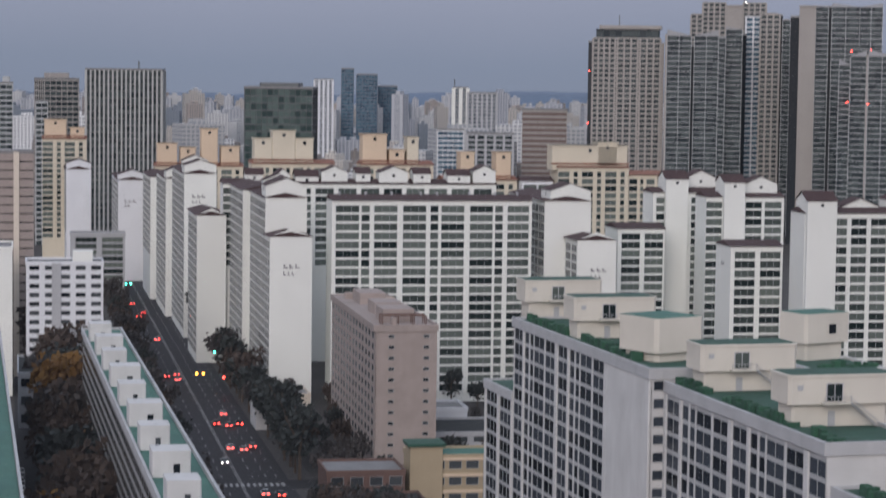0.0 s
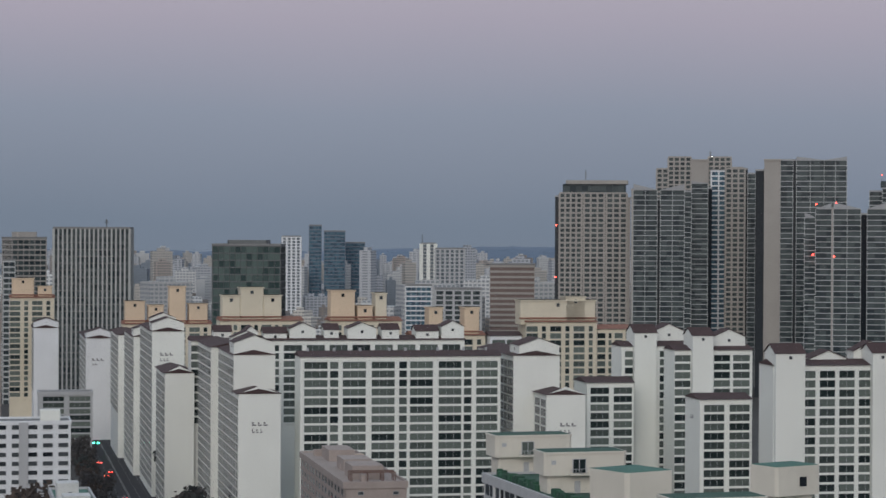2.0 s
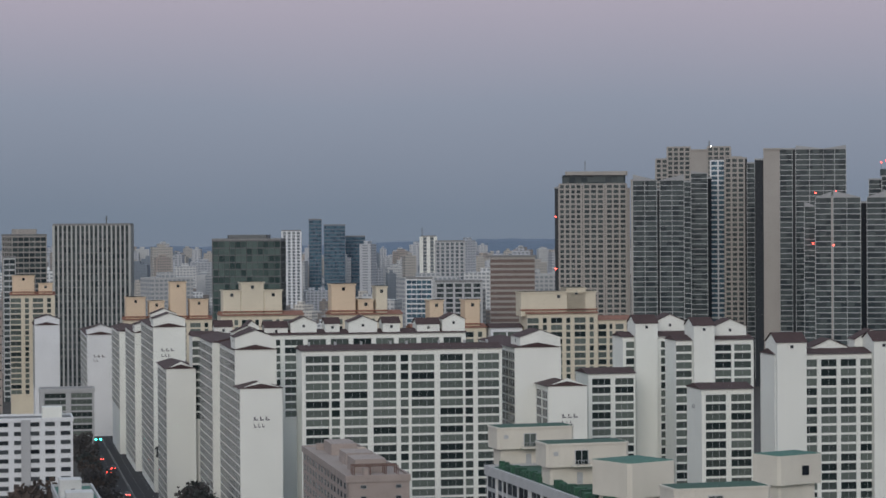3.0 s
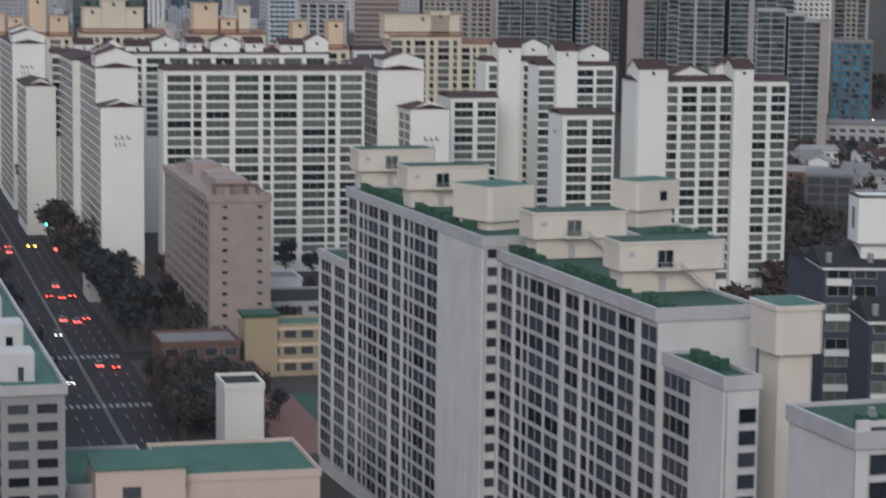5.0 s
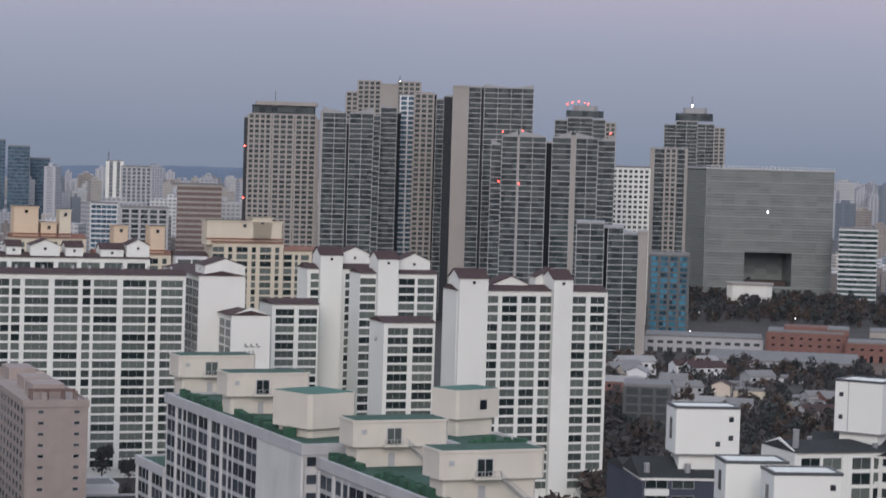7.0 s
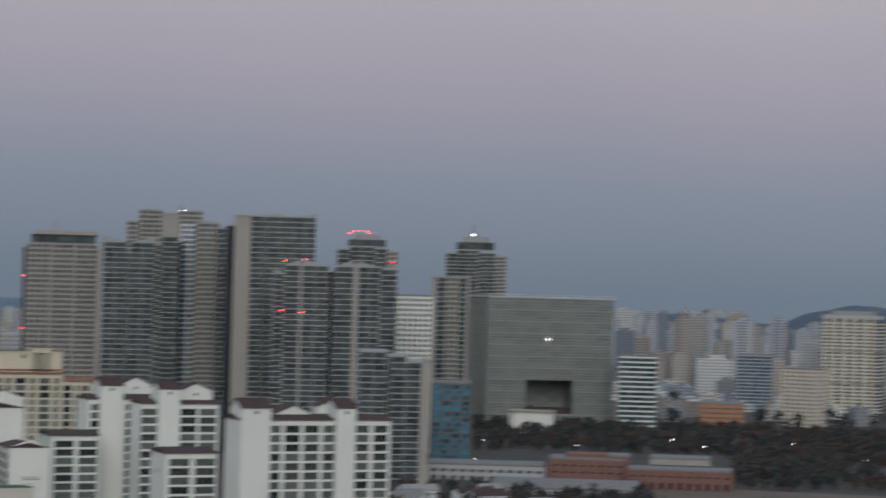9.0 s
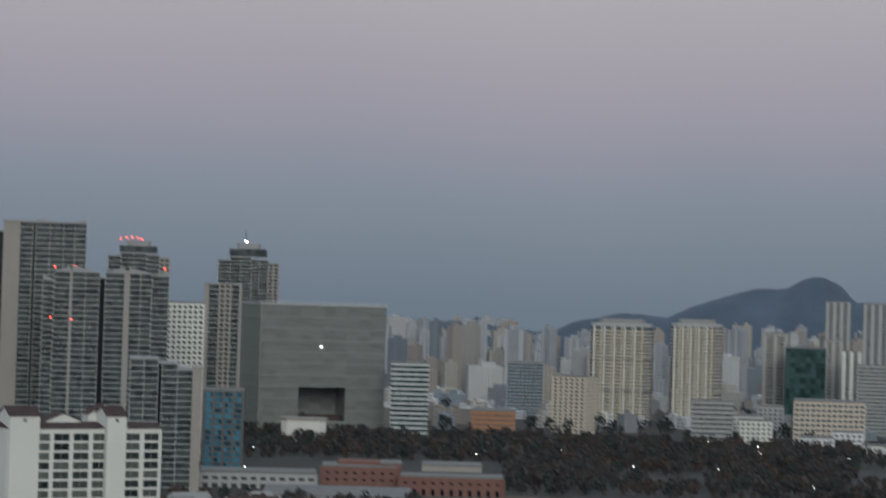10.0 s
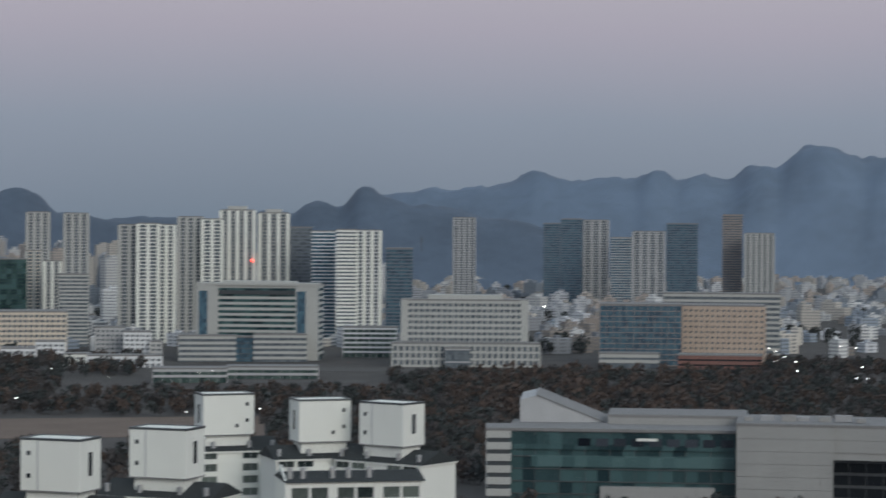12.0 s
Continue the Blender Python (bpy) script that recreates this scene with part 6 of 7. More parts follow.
tree_kinds = []
for i, (m, h, r) in enumerate(((L_DARK, 9, 3.4), (L_BROWN, 10, 3.8), (L_GOLD, 11, 3.6), (L_BARE, 10, 4.0), (L_RUST, 8.5, 3.6), (L_DARK, 13, 3.6))):
    tree_kinds.append((trunk_mesh(i, h, r).data("trunk", [M_TRUNK]), crown_mesh(20 + i, r, h, 420, 0.62, m).data("crown", [m]),
                       ("dark evergreen street tree", "brown withered autumn tree", "golden autumn ginkgo tree", "nearly bare grey-brown tree", "rust-red autumn tree", "tall dark evergreen tree")[i]))


def tree(u, v, kind, scale, turn, where):
    x, y = grid(u, v)
    tr, cr, label = tree_kinds[kind]
    t = thing("tree", x, y, 0.1, turn, label + " " + where, "tree", "trees of the estate")
    for nm, me in (("trunk", tr), ("crown", cr)):
        part(nm, me, None, t, at=Matrix.Diagonal((scale, scale, scale, 1)))


rt = random.Random(11)
for k in range(62):
    v = 560 + k * 9.5
    tree(68.6 + rt.uniform(-1.4, 1.8), v, rt.choice((0, 0, 3, 1, 5)), rt.uniform(1.1, 1.65), rt.uniform(0, 360), "by the avenue")
for k in range(30):
    tree(39 + rt.uniform(-1.5, 1.5), 480 + k * 17, rt.choice((3, 1, 0, 3)), rt.uniform(1.1, 1.5), rt.uniform(0, 360), "by the avenue")
for k in range(58):
    tree(11.5 + rt.uniform(-3.2, 3.0), 385 + k * 6.4, rt.choice((1, 1, 3, 1, 0, 2, 3)), rt.uniform(1.6, 2.4), rt.uniform(0, 360), "in the side street")
for k in range(34):
    u, v = rt.uniform(70, 92), rt.uniform(470, 690)
    if not 500 < v < 542:
        tree(u, v, rt.choice((1, 3, 0, 1)), rt.uniform(0.7, 1.0), rt.uniform(0, 360), "between low houses")
for k in range(26):
    tree(93 + k * 7, 684 + rt.uniform(-6, 3) - k * 2.0, rt.choice((0, 4, 1, 5, 4)), rt.uniform(0.7, 1.05), rt.uniform(0, 360), "before the white blocks")
for k in range(22):
    tree(rt.uniform(80, 180), rt.uniform(560, 660), rt.choice((0, 3, 1)), rt.uniform(0.7, 1.0), rt.uniform(0, 360), "between low houses")


for k in range(60):
    tree(rt.uniform(65, 82), rt.uniform(452, 503), rt.choice((1, 3, 3, 0)), rt.uniform(0.75, 1.1), rt.uniform(0, 360), "beside the school")


def tuft_wood(seed, spots, mats, name, label):
    """Far woodland as one mesh: each tree is a trunk and a lumpy crown of tufts."""
    rnd = np.random.default_rng(seed)
    for mi, m in enumerate(mats):
        mine = [s for i, s in enumerate(spots) if i % len(mats) == mi]
        vs, count = [], 0
        for x, y, h in mine:
            n = 60
            lob = rnd.normal(0, 1, (n, 3))
            lob /= np.linalg.norm(lob, axis=1)[:, None]
            lob *= rnd.uniform(0.5, 1.05, (n, 1)) * np.array([h * 0.36, h * 0.36, h * 0.40])
            c = lob + np.array([x, y, h * 0.56])
            a = rnd.normal(0, 1, (n, 3)) * h * 0.07
            e = rnd.normal(0, 1, (n, 3)) * h * 0.07
            vs.append(np.stack([c - a, c - e, c + a, c + e], 1).reshape(-1, 3))
            w = h * 0.02
            vs.append(np.array([(x - w, y, 0), (x + w, y, 0), (x + w, y, h * 0.5), (x - w, y, h * 0.5)]))
        if not vs:
            continue
        v = np.concatenate(vs)
        me = bpy.data.meshes.new(name)
        me.from_pydata(v.tolist(), [], np.arange(len(v)).reshape(-1, 4).tolist())
        me.materials.append(m)
        ob = new(name, me)
        tagged(ob, label, "woodland", kind="stuff")


rw = random.Random(3)
keep_out = []


def clear(b, d):
    return all(not (b0 < b < b1 and d0 < d < d1) for b0, b1, d0, d1 in keep_out)


# places left open among the park's trees: bearings and distances
for q in ((-20.5, -11.0, 1140, 1470), (-17.5, -12.2, 900, 1110), (-34, -18.5, 1060, 1235), (-37, -29, 1400, 1560), (-41.0, -31.0, 1560, 1840), (-37, -31.5, 1715, 1830), (-46, -41.0, 1590, 1800), (-44, -38, 800, 905), (-31.5, -27, 1760, 1840), (-50, -44, 800, 905)):
    keep_out.append(q)
spots = []
for _ in range(8600):
    b, d = rw.uniform(-53, -10.5), math.sqrt(rw.uniform(880 ** 2, 1760 ** 2))
    if b > -15 and d < 1010:
        continue
    k = noise.noise(Vector((b * 0.35, d * 0.006, 2.0)))
    if clear(b, d) and k > -0.45:
        x, y = polar(b, d)
        spots.append((x, y, rw.uniform(5, 10.5)))
rw.shuffle(spots)
n1 = len(spots)
tuft_wood(1, [s for i, s in enumerate(spots) if i % 5 in (0, 1)], [L_DARK], "park_evergreens", "dark evergreen trees of the park")
tuft_wood(2, [s for i, s in enumerate(spots) if i % 5 == 2], [L_BARE], "park_bare_trees", "bare grey-brown trees of the park")
tuft_wood(3, [s for i, s in enumerate(spots) if i % 5 == 3], [L_BROWN], "park_brown_trees", "withered brown trees of the park")
tuft_wood(4, [s for i, s in enumerate(spots) if i % 10 == 4], [L_RUST], "park_rust_trees", "rust-red autumn trees of the park")
tuft_wood(5, [s for i, s in enumerate(spots) if i % 10 == 9], [L_BARE], "park_thicket", "grey thicket of the park")
rust = []
for _ in range(220):
    b, d = rw.uniform(-45.5, -38.5), rw.uniform(1180, 1580)
    x, y = polar(b, d)
    rust.append((x, y, rw.uniform(7, 12)))
tuft_wood(6, rust, [L_RUST], "rust_grove", "grove of rust-red autumn trees")
far_spots = []
for _ in range(2600):
    b, d = rw.uniform(-55, 16), rw.uniform(1760, 3600)
    if noise.noise(Vector((b * 0.25, d * 0.003, 7.0))) > 0.08:
        x, y = polar(b, d)
        far_spots.append((x, y, rw.uniform(8, 16)))
tuft_wood(7, far_spots, [L_DARK], "far_trees", "dark trees between the far houses")
near_spots = []
for _ in range(420):
    b, d = rw.uniform(-17.5, -9.5), rw.uniform(560, 890)
    if not (-11.6 < b and d > 640):
        x, y = polar(b, d)
        near_spots.append((x, y, rw.uniform(6, 11)))
for _ in range(700):
    b, d = rw.uniform(-50, -17.5), rw.uniform(600, 900)
    if clear(b, d):
        x, y = polar(b, d)
        near_spots.append((x, y, rw.uniform(6, 11)))
for _ in range(70):
    x, y = polar(rw.uniform(-47.5, -37.5), rw.uniform(690, 812))
    near_spots.append((x, y, rw.uniform(6, 10)))
tuft_wood(8, near_spots, [L_DARK, L_BROWN, L_BARE], "garden_trees", "dark garden trees between low houses")

# ---- open ground in the park ----
def patch(name, b0, b1, d0, d1, m, label, z=0.12):
    x0 = [polar(b, d) for b, d in ((b0, d0), (b1, d0), (b1, d1), (b0, d1))]
    b = Mesh().column(x0, z - 0.3, z)
    if (x0[1][0] - x0[0][0]) * (x0[2][1] - x0[0][1]) < (x0[2][0] - x0[0][0]) * (x0[1][1] - x0[0][1]):
        b = Mesh().column(x0[::-1], z - 0.3, z)
    solo(name, b, m, label=label, category="ground", kind="structure")


patch("bare_field", -18.5, -34, 1120, 1235, M_FIELD, "bare brown earth sports field")
patch("park_road", -33, -36.5, 1500, 1530, M_PAVE, "pale paved park road")
patch("car_park", -27, -45, 1640, 1690, M_PAVE, "grey paved forecourt")

# ---- low buildings of the park ----
tower("long_hall", -13.02, -15.84, 1235, 7.9, "long low grey hall with flat roof", wall=M_GREY, sill=2.0, storey=3.6, bay=5, mull=2, depth=30, gl=G_DARK, category="building")
tower("long_hall", -13.57, -14.62, 1250, 6.8, "pale hall with flat white roof", wall=M_WHITE2, sill=2.4, storey=3.6, bay=0, depth=20, category="building")
tower("long_hall", -14.81, -15.63, 1250, 7.4, "pale hall with flat white roof", wall=M_WHITE2, sill=2.4, storey=3.6, bay=0, depth=20, category="building")
tower("brick_building", -16.01, -17.80, 1228, 13.0, "red brick building with flat grey roof", wall=M_BRICK, sill=2.6, storey=3.6, bay=5, mull=3, depth=26, gl=G_DARK, crown=3, category="building")
tower("brick_building", -17.43, -17.92, 1230, 14.9, "red brick corner block in park", wall=M_BRICK, sill=3, storey=3.6, bay=0, depth=20, category="building")
tower("brick_building", -17.93, -20.42, 1215, 9.7, "long low red brick building with pale roof", wall=M_BRICK, sill=2.6, storey=3.6, bay=5, mull=3, depth=20, gl=G_DARK, roof=M_ROOFGY, category="building")
tower("long_hall", -18.45, -19.89, 1240, 13.9, "pale flat-roofed hall in the park", wall=M_STONE, sill=3, storey=3.6, bay=0, depth=25, roof=M_ROOFGY, category="building")
tower("long_hall", -14.55, -18.23, 1140, 4.2, "wide low hall with grey roof", wall=M_GREY, sill=2.6, storey=3.4, bay=0, depth=60, category="building")
tower("long_hall", -19.26, -21.52, 1010, -3.6, "long low tan building with flat roof", wall=M_PEACH, sill=2.6, storey=3.4, bay=0, depth=14, category="building")
tower("house", -15.26, -15.92, 1000, 3.3, "small plastered house among dark trees", wall=M_YELL, sill=2.2, storey=3.0, bay=4, mull=2.2, depth=10, roof=M_ROOFGY, gl=G_DARK, category="building")
tower("house", -16.53, -17.05, 985, 2.3, "small plastered house among dark trees", wall=M_YELL, sill=2.2, storey=3.0, bay=4, mull=2.2, depth=10, roof=M_ROOFGY, gl=G_DARK, category="building")
tower("house", -14.71, -15.33, 1060, 0.2, "small plastered house among dark trees", wall=M_CREAM, sill=2.2, storey=3.0, bay=4, mull=2.2, depth=10, roof=M_ROOFGY, gl=G_DARK, category="building")
tower("house", -17.05, -17.73, 960, 4.2, "small plastered house among dark trees", wall=M_WHITE2, sill=2.2, storey=3.0, bay=4, mull=2.2, depth=10, roof=M_ROOFGY, gl=G_DARK, category="building")
tower("house", -16.35, -16.83, 1080, 2.1, "small plastered house among dark trees", wall=M_OLDW, sill=2.2, storey=3.0, bay=4, mull=2.2, depth=10, roof=M_ROOFGY, gl=G_DARK, category="building")
tower("house", -15.93, -16.26, 985, 0.3, "small plastered house among dark trees", wall=M_WHITE, sill=2.2, storey=3.0, bay=4, mull=2.2, depth=10, roof=M_ROOFGY, gl=G_DARK, category="building")
tower("office_block", -12.54, -13.64, 840, 18.9, "dark grey glass block beside the white estate", wall=M_METAL, gl=G_DARK, bay=5, mull=1.2, sill=.7, depth=20, category="building")
tower("green_hall", -31.28, -33.08, 1500, 8.7, "long green-grey low building", wall=M_GREY, gl=G_GREEN, sill=1.6, storey=3.6, bay=6, depth=20, category="building")
tower("green_hall", -33.08, -35.31, 1540, 7.5, "long low building with green glass", wall=M_GREY, gl=G_GREEN, sill=1.6, storey=3.6, bay=6, depth=20, category="building")
tower("low_building", -27.63, -28.45, 1720, 10.4, "small pale office building with flat roof", wall=M_WHITE2, sill=1.8, storey=3.4, bay=4, mull=1.6, depth=18, gl=G_DARK, category="building")
tower("low_building", -28.45, -29.14, 1750, 13.9, "small pale office building with flat roof", wall=M_WHITE2, sill=1.8, storey=3.4, bay=4, mull=1.6, depth=18, gl=G_DARK, category="building")
tower("low_building", -29.14, -29.76, 1690, 7.8, "small pale office building with flat roof", wall=M_WHITE, sill=1.8, storey=3.4, bay=4, mull=1.6, depth=18, gl=G_DARK, category="building")
tower("low_building", -29.89, -30.58, 1830, 21.0, "small pale office building with flat roof", wall=M_GREY, sill=1.8, storey=3.4, bay=4, mull=1.6, depth=18, gl=G_DARK, category="building")
tower("low_building", -30.58, -31.21, 1800, 18.8, "small pale office building with flat roof", wall=M_WHITE2, sill=1.8, storey=3.4, bay=4, mull=1.6, depth=18, gl=G_DARK, category="building")
tower("low_building", -31.21, -31.48, 1790, 11.9, "small pale office building with flat roof", wall=M_OLDW, sill=1.8, storey=3.4, bay=4, mull=1.6, depth=18, gl=G_DARK, category="building")
tower("low_building", -29.69, -31.48, 1660, 8.2, "small pale office building with flat roof", wall=M_WHITE2, sill=1.8, storey=3.4, bay=4, mull=1.6, depth=18, gl=G_DARK, category="building")
tower("low_building", -25.86, -26.74, 1830, 19.8, "small pale office building with flat roof", wall=M_OLDW, sill=1.8, storey=3.4, bay=4, mull=1.6, depth=18, gl=G_DARK, category="building")
tower("low_building", -26.20, -26.95, 1790, 18.1, "small pale office building with flat roof", wall=M_WHITE, sill=1.8, storey=3.4, bay=4, mull=1.6, depth=18, gl=G_DARK, category="building")
tower("low_building", -26.61, -27.22, 1900, 24.9, "small pale office building with flat roof", wall=M_GREY, sill=1.8, storey=3.4, bay=4, mull=1.6, depth=18, gl=G_DARK, category="building")
tower("base_wing", -31.90, -32.31, 1740, 18.6, "white wing of the public building", wall=M_PALE, gl=G_BLUE, sill=2, storey=4, bay=0, depth=40, category="building")
tower("base_wing", -31.90, -33.29, 1735, 18.9, "low white wing with window bands", wall=M_PALE, gl=G_DARK, sill=2, storey=4, bay=0, depth=12, category="building")
tower("base_wing", -33.73, -35.03, 1735, 19.9, "low white wing with window bands", wall=M_PALE, gl=G_DARK, sill=2, storey=4, bay=0, depth=12, category="building")
tower("base_wing", -33.29, -33.73, 1738, 18.0, "glazed blue entrance hall wing", wall=M_METAL, gl=G_BLUE, sill=.4, storey=4, bay=4, depth=12, category="building")
tower("base_wing", -37.14, -40.77, 1675, 16.9, "long white colonnaded ground floor wing", wall=M_PALE, gl=G_DARK, sill=1.6, storey=5, bay=4.2, mull=1.6, depth=24, category="building")
tower("entrance_porch", -38.44, -39.06, 1668, 13.9, "dark entrance porch of the public building", wall=M_GREY, gl=G_DARK, sill=1, storey=9, bay=0, depth=10, category="building")
tower("low_building", -35.93, -37.25, 1800, 22.9, "low white building with green glass", wall=M_WHITE2, gl=G_GREEN, sill=1.4, storey=3.6, bay=5, depth=20, category="building")
tower("long_hall", -42.25, -43.69, 1690, 9.9, "low white wing with pale roof", wall=M_PALE, gl=G_DARK, sill=2.4, storey=4, bay=0, depth=20, category="building")
tower("brick_building", -44.17, -46.20, 1640, 12.1, "low brown brick building among trees", wall=M_BRICK, gl=G_DARK, sill=2.4, storey=3.6, bay=0, depth=20, category="building")
tower("hall_wing", -45.63, -47.92, 832, 30.7, "tall pale blank wall of the hall building", wall=M_HALL, gl=M_HALL, sill=4.4, storey=4.5, bay=0, depth=40, category="building")
# dark glazed storeys added to stand for the shade inside the opening
tower("hall_wing", -47.92, -52.0, 846, 17.9, "dark recessed storeys standing for the shade in the hall's opening", wall=M_METAL, gl=G_DARK, sill=1.0, storey=4.5, bay=6, depth=26, category="building")
tower("hall_bridge", -47.92, -52.0, 834, 30.5, "pale upper wall over a deep opening", wall=M_HALL, gl=M_HALL, sill=4.4, storey=4.5, bay=0, depth=38, base=19.0, category="building")
for k in range(7):
    solo("roof_unit", Mesh().cham(-1.6 - k % 2, 1.6 + k % 3, 0, 2.4, 0, 1.5 + 0.4 * (k % 3), 0.2), M_STEEL if k % 2 else M_DIMG, *polar(-45.9 - k * 0.45, 842 + 3 * (k % 2)), 31.7, -46, "small metal plant unit on a flat roof", "roof unit", "roof units of the hall")
tower("hall_wing", -39.49, -40.06, 838, 27.4, "pale stair wing with open floors", wall=M_PALE, gl=G_DARK, sill=2.6, storey=4.2, bay=0, depth=20, category="building")
tower("hall_wing", -42.49, -45.87, 862, 30.8, "pale upper storey of the hall building", wall=M_HALL, gl=M_HALL, sill=3, storey=4.2, bay=0, depth=30, category="building")


# small houses between the hall and the white estate
def small_house(bearing, far, turn, w, d, h, wall, roof):
    t = thing("house", *polar(bearing, far), 0, turn, "small plastered house with a pitched roof among trees", "house", "small houses by the park")
    part("wall", Mesh().box(-w / 2, w / 2, 0, d, 0, h).gable(-w / 2, w / 2, 0, d, h, h + d * 0.22, "x"), wall, t)
    r = Mesh()
    c, k, o = d / 2, 0.25, 0.5
    for e in (-o, d + o):
        z = h - d * 0.22 * o / c
        r.poly([(-w / 2 - o, e, z + k), (w / 2 + o, e, z + k), (w / 2 + o, c, h + d * 0.22 + k), (-w / 2 - o, c, h + d * 0.22 + k)])
        r.poly([(-w / 2 - o, e, z), (w / 2 + o, e, z), (w / 2 + o, e, z + k), (-w / 2 - o, e, z + k)])
    part("roof", r, roof, t)
    n = max(2, int(w / 3.5))
    for z in (0.9, 3.9):
        if z + 1.4 < h:
            for i in range(n):
                q = -w / 2 + w * (i + 0.5) / n
                part("window", Mesh().box(q - 0.7, q + 0.7, -0.06, 0.05, z, z + 1.3), G_DARK, t)


rh = random.Random(31)
house_trees = []
for k in range(24):
    b, d = rh.uniform(-18.6, -12.4), rh.uniform(860, 1120)
    small_house(b, d, rh.choice((-20, 11, 14, 70)), rh.uniform(9, 18), rh.uniform(7, 11), rh.choice((3.4, 6.0, 6.4)), rh.choice((M_YELL, M_WHITE2, M_OLDW, M_CREAM, M_BRICK, M_GREY)), rh.choice((M_ROOFGY, M_ROOFGY, M_ROOFRED, M_DIMG)))
for _ in range(330):
    x, y = polar(rh.uniform(-18.6, -12.0), rh.uniform(850, 1125))
    house_trees.append((x, y, rh.uniform(3.5, 8)))
tuft_wood(9, house_trees, [L_DARK, L_BARE, L_RUST], "garden_bushes", "dark bushes and small trees between houses")


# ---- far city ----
# window colours lifted: reflected sky and haze are put into the base colour
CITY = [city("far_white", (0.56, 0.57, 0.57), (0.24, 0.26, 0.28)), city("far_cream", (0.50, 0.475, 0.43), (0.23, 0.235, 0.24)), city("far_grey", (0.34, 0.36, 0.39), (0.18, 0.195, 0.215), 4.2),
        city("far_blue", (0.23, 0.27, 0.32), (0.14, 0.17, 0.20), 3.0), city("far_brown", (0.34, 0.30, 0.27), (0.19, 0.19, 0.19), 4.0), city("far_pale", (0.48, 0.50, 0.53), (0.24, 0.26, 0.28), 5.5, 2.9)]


def city_mesh(kind, w, d, h):
    b = Mesh()
    b.box(-w / 2, w / 2, 0, d, 0, h)
    if kind == 0:
        b.box(-w * 0.2, w * 0.15, d * 0.2, d * 0.7, h, h + 3.5)
    elif kind == 1:
        b.box(-w / 2 + 1, w * 0.1, 1, d - 1, h, h + 6)
        b.box(-w * 0.4, -w * 0.15, d * 0.3, d * 0.6, h + 6, h + 9)
    else:
        b.box(w * 0.1, w * 0.35, d * 0.2, d * 0.6, h, h + 4)
        b.box(-w * 0.35, -w * 0.1, d * 0.2, d * 0.6, h, h + 4)
        b.box(-w / 2 - 0.3, w / 2 + 0.3, -0.3, d + 0.3, h - 0.4, h + 0.4)
    return b


rf = random.Random(8)
shapes = []
for i in range(42):
    tall = i % 3 == 0
    w, d = (rf.uniform(18, 34), rf.uniform(13, 22)) if not tall else (rf.uniform(20, 44), rf.uniform(14, 22))
    h = rf.uniform(34, 62) if tall else rf.uniform(9, 32)
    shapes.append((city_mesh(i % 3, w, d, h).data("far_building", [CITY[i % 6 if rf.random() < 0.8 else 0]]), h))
made = 0
tries = 0
while made < 285 and tries < 4000:
    tries += 1
    b = rf.uniform(-54, 15)
    d = math.sqrt(rf.uniform(1500 ** 2, 2900 ** 2))
    if b < -16 and (d < 2250 or rf.random() < 0.25):
        continue
    if b < -11 and d < 1850:
        continue
    if b > -12 and d < 1560:
        continue
    if -38 > b and d < 1900:
        continue
    me, h = rf.choice(shapes)
    if h > 100 - 0.016 * d or (b < -37 and h > 22):
        continue
    x, y = polar(b, d)
    ob = new("far_building", me)
    ob.matrix_world = pose(x, y, 0, 0, 0, b + rf.uniform(-40, 40))
    tagged(ob, "distant mid-rise city building with window rows", "building", "far city buildings")
    made += 1
# the crowded distance
for i, m in enumerate(CITY):
    b2 = Mesh()
    for _ in range(520):
        b = rf.uniform(-55, 16)
        d = rf.uniform(2500, 4550)
        cap = 100 - (0.0045 if b < -12 else 0.0105) * d * rf.uniform(0.75, 1.6)
        h = min(cap, rf.choice((rf.uniform(10, 26), rf.uniform(20, 48), rf.uniform(42, 84))))
        if b < -36:
            h = min(h, rf.uniform(6, 24))
        if h < 6:
            continue
        x, y = polar(b, d)
        w, e, a = rf.uniform(10, 26), rf.uniform(9, 16), radians(b + rf.uniform(-40, 40))
        c, s = math.cos(a), math.sin(a)
        pts = [(x + px * c - py * s, y + px * s + py * c) for px, py in ((-w / 2, 0), (w / 2, 0), (w / 2, e), (-w / 2, e))]
        b2.column(pts, 0, h)
        pts = [(x + px * c - py * s, y + px * s + py * c) for px, py in ((-w / 5, 2), (w / 6, 2), (w / 6, e - 2), (-w / 5, e - 2))]
        b2.column(pts, h, h + 3.5)
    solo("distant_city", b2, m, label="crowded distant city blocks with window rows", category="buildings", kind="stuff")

rl = random.Random(21)
for i, m in enumerate(CITY):
    b2 = Mesh()
    for _ in range(150):
        b = rl.uniform(-53, -16) if rl.random() < 0.75 else rl.uniform(-8, 12)
        d = rl.uniform(1860, 3000)
        x, y = polar(b, d)
        w, e, h, a = rl.uniform(9, 22), rl.uniform(8, 14), rl.uniform(6, 17), radians(b + rl.uniform(-45, 45))
        c, s = math.cos(a), math.sin(a)
        b2.column([(x + px * c - py * s, y + px * s + py * c) for px, py in ((-w / 2, 0), (w / 2, 0), (w / 2, e), (-w / 2, e))], 0, h)
        b2.column([(x + px * c - py * s, y + px * s + py * c) for px, py in ((-w / 4, 1), (0, 1), (0, e / 2), (-w / 4, e / 2))], h, h + 2.6)
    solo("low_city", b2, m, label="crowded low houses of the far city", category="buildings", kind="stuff")

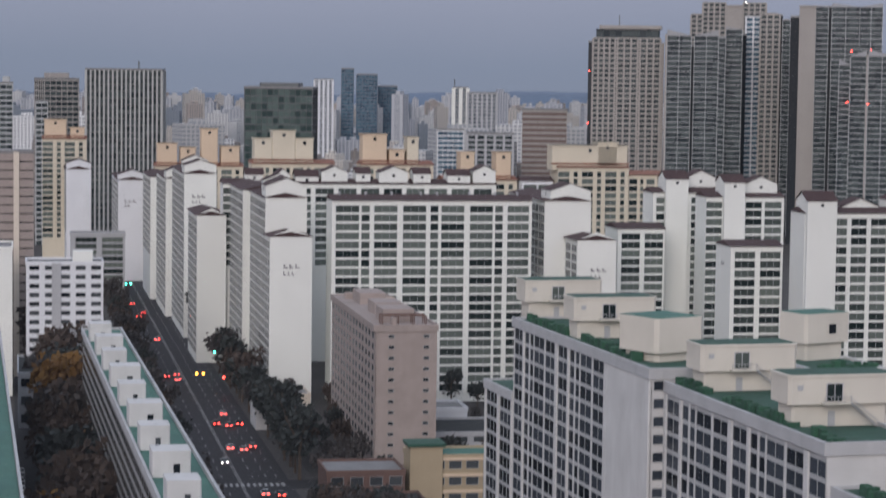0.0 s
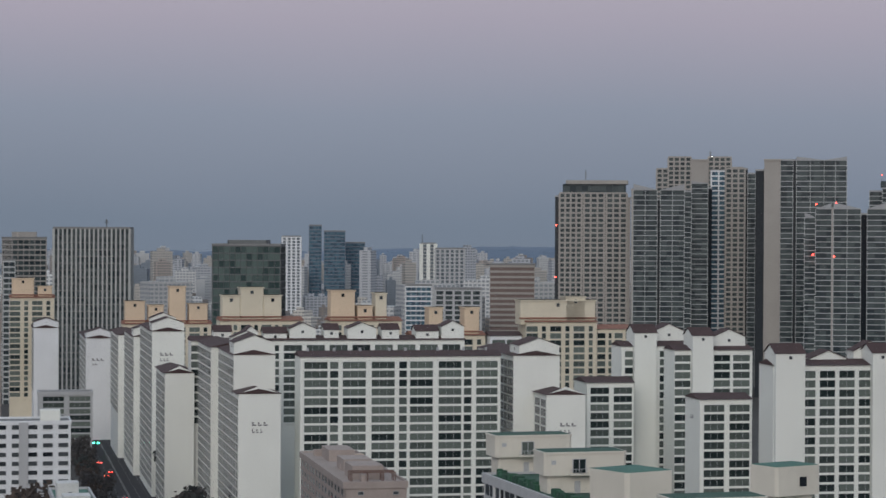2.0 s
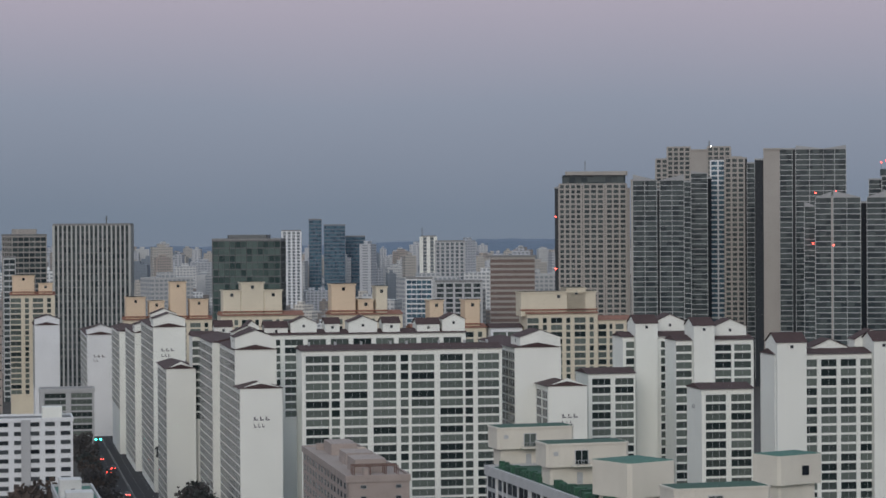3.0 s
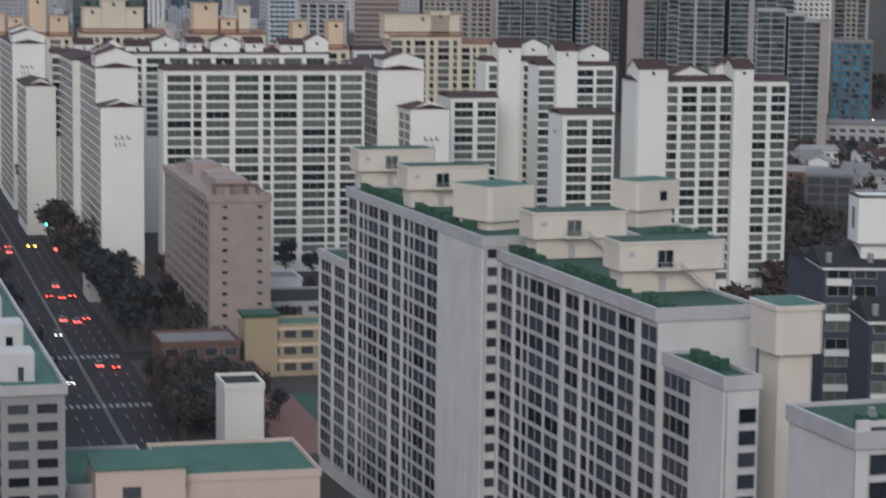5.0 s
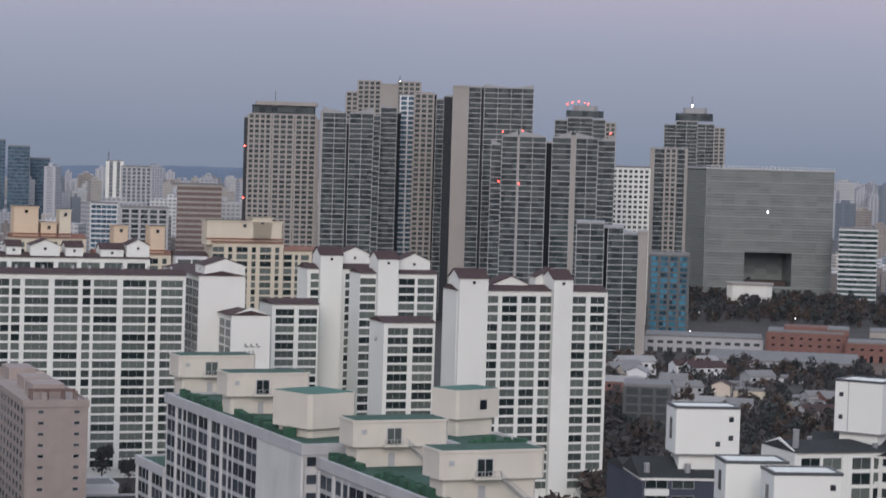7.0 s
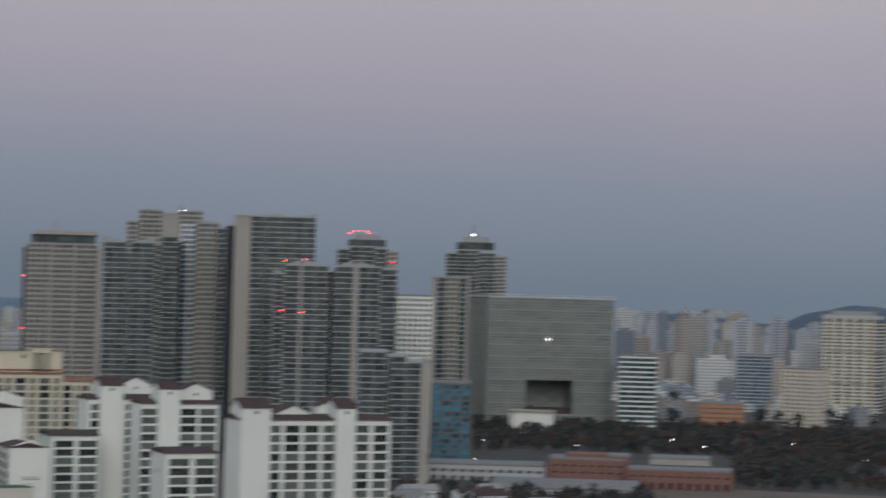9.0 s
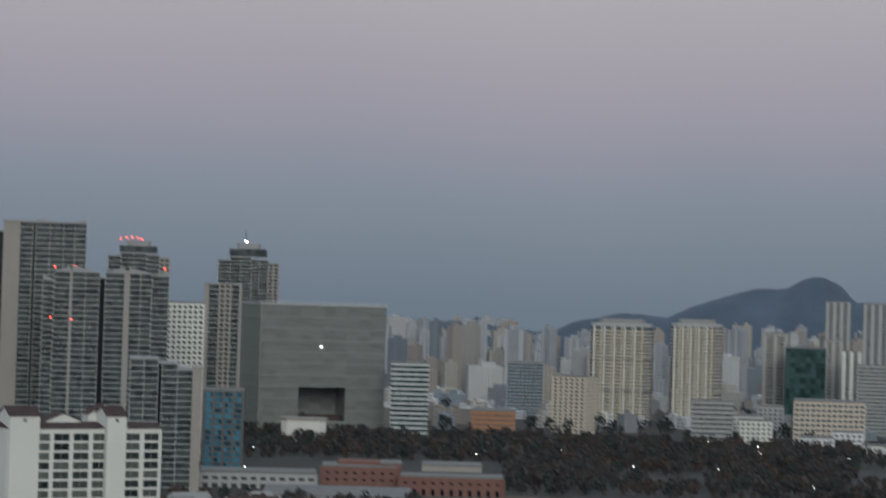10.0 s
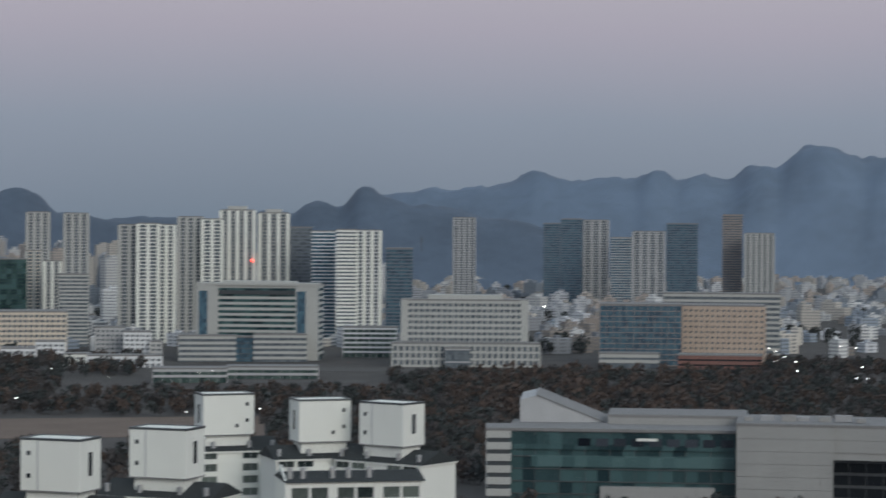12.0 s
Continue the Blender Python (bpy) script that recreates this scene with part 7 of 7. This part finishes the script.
# hall with a sloping gable behind the glass front
x, y = polar(-40.3, 868)
t = thing("hall_roof", x, y, 0, -42, "pale gabled hall with a sloping grey roof", "hall")
b = Mesh()
b.v = [(0, 0, 0), (34, 0, 0), (34, 0, 27), (6, 0, 38), (0, 0, 36.5), (0, 40, 0), (34, 40, 0), (34, 40, 27), (6, 40, 38), (0, 40, 36.5)]
b.f = [(0, 1, 2, 3, 4), (9, 8, 7, 6, 5), (1, 6, 7, 2), (0, 4, 9, 5), (3, 8, 9, 4)]
b.m = [0] * 5
part("wall", b, M_GREY, t)
b = Mesh()
b.v = [(6, -0.3, 38.05), (34.4, -0.3, 27.0), (34.4, 40.3, 27.0), (6, 40.3, 38.05), (6, -0.3, 38.5), (34.4, -0.3, 27.45), (34.4, 40.3, 27.45), (6, 40.3, 38.5)]
b.f = [(3, 2, 1, 0), (4, 5, 6, 7), (0, 1, 5, 4), (1, 2, 6, 5), (2, 3, 7, 6), (3, 0, 4, 7)]
b.m = [0] * 6
part("roof_sheet", b, M_ROOFGY, t)

# ---- hills on the horizon ----
def hills(name, b0, b1, d0, d1, peaks, floor, rough, m, label, seed):
    """A range of hills: rounded peaks (bearing, height, half-width in degrees) over a low floor, broken by ridged noise."""
    nb, nd = int(abs(b1 - b0) / 0.14), 14
    vs, fs = [], []
    for j in range(nd + 1):
        f = j / nd
        d = d0 + (d1 - d0) * f
        rise = math.sin(min(1.0, f * 1.25) * math.pi / 2) ** 1.3
        for i in range(nb + 1):
            b = b0 + (b1 - b0) * i / nb
            x, y = polar(b, d)
            h = floor
            for pb, ph, pw in peaks:
                q = abs(b - pb) / pw
                h = max(h, floor + (ph - floor) * (1 - q * q) ** 0.8 if q < 1 else 0)
            k = noise.fractal(Vector((b * 0.9, f * 2.2 + seed, seed)), 1.0, 2.0, 6) * rough + noise.noise(Vector((b * 4.5, f * 6.0, seed))) * rough * 0.35
            g = abs(noise.noise(Vector((b * 0.5, f * 3.0, seed + 4.0)))) * rough * 1.2
            vs.append((x, y, max(-1.0, (h + k * (0.3 + h / 160)) * rise - g * (1 - f) * 1.5)))
    for j in range(nd):
        for i in range(nb):
            a = j * (nb + 1) + i
            fs.append((a, a + nb + 1, a + nb + 2, a + 1))
    me = bpy.data.meshes.new(name)
    me.from_pydata(vs, [], fs)
    me.materials.append(m)
    me.polygons.foreach_set("use_smooth", [True] * len(fs))
    ob = new(name, me)
    tagged(ob, label, "mountains", kind="structure")


# blue in both colours is painted haze over wood and rock
M_HILL = mat("haze_blue_wooded_hill", (0.075, 0.105, 0.15), 0.95, 0.30, 160)
M_RANGE = mat("haze_blue_rocky_range", (0.115, 0.16, 0.225), 0.95, 0.28, 220)
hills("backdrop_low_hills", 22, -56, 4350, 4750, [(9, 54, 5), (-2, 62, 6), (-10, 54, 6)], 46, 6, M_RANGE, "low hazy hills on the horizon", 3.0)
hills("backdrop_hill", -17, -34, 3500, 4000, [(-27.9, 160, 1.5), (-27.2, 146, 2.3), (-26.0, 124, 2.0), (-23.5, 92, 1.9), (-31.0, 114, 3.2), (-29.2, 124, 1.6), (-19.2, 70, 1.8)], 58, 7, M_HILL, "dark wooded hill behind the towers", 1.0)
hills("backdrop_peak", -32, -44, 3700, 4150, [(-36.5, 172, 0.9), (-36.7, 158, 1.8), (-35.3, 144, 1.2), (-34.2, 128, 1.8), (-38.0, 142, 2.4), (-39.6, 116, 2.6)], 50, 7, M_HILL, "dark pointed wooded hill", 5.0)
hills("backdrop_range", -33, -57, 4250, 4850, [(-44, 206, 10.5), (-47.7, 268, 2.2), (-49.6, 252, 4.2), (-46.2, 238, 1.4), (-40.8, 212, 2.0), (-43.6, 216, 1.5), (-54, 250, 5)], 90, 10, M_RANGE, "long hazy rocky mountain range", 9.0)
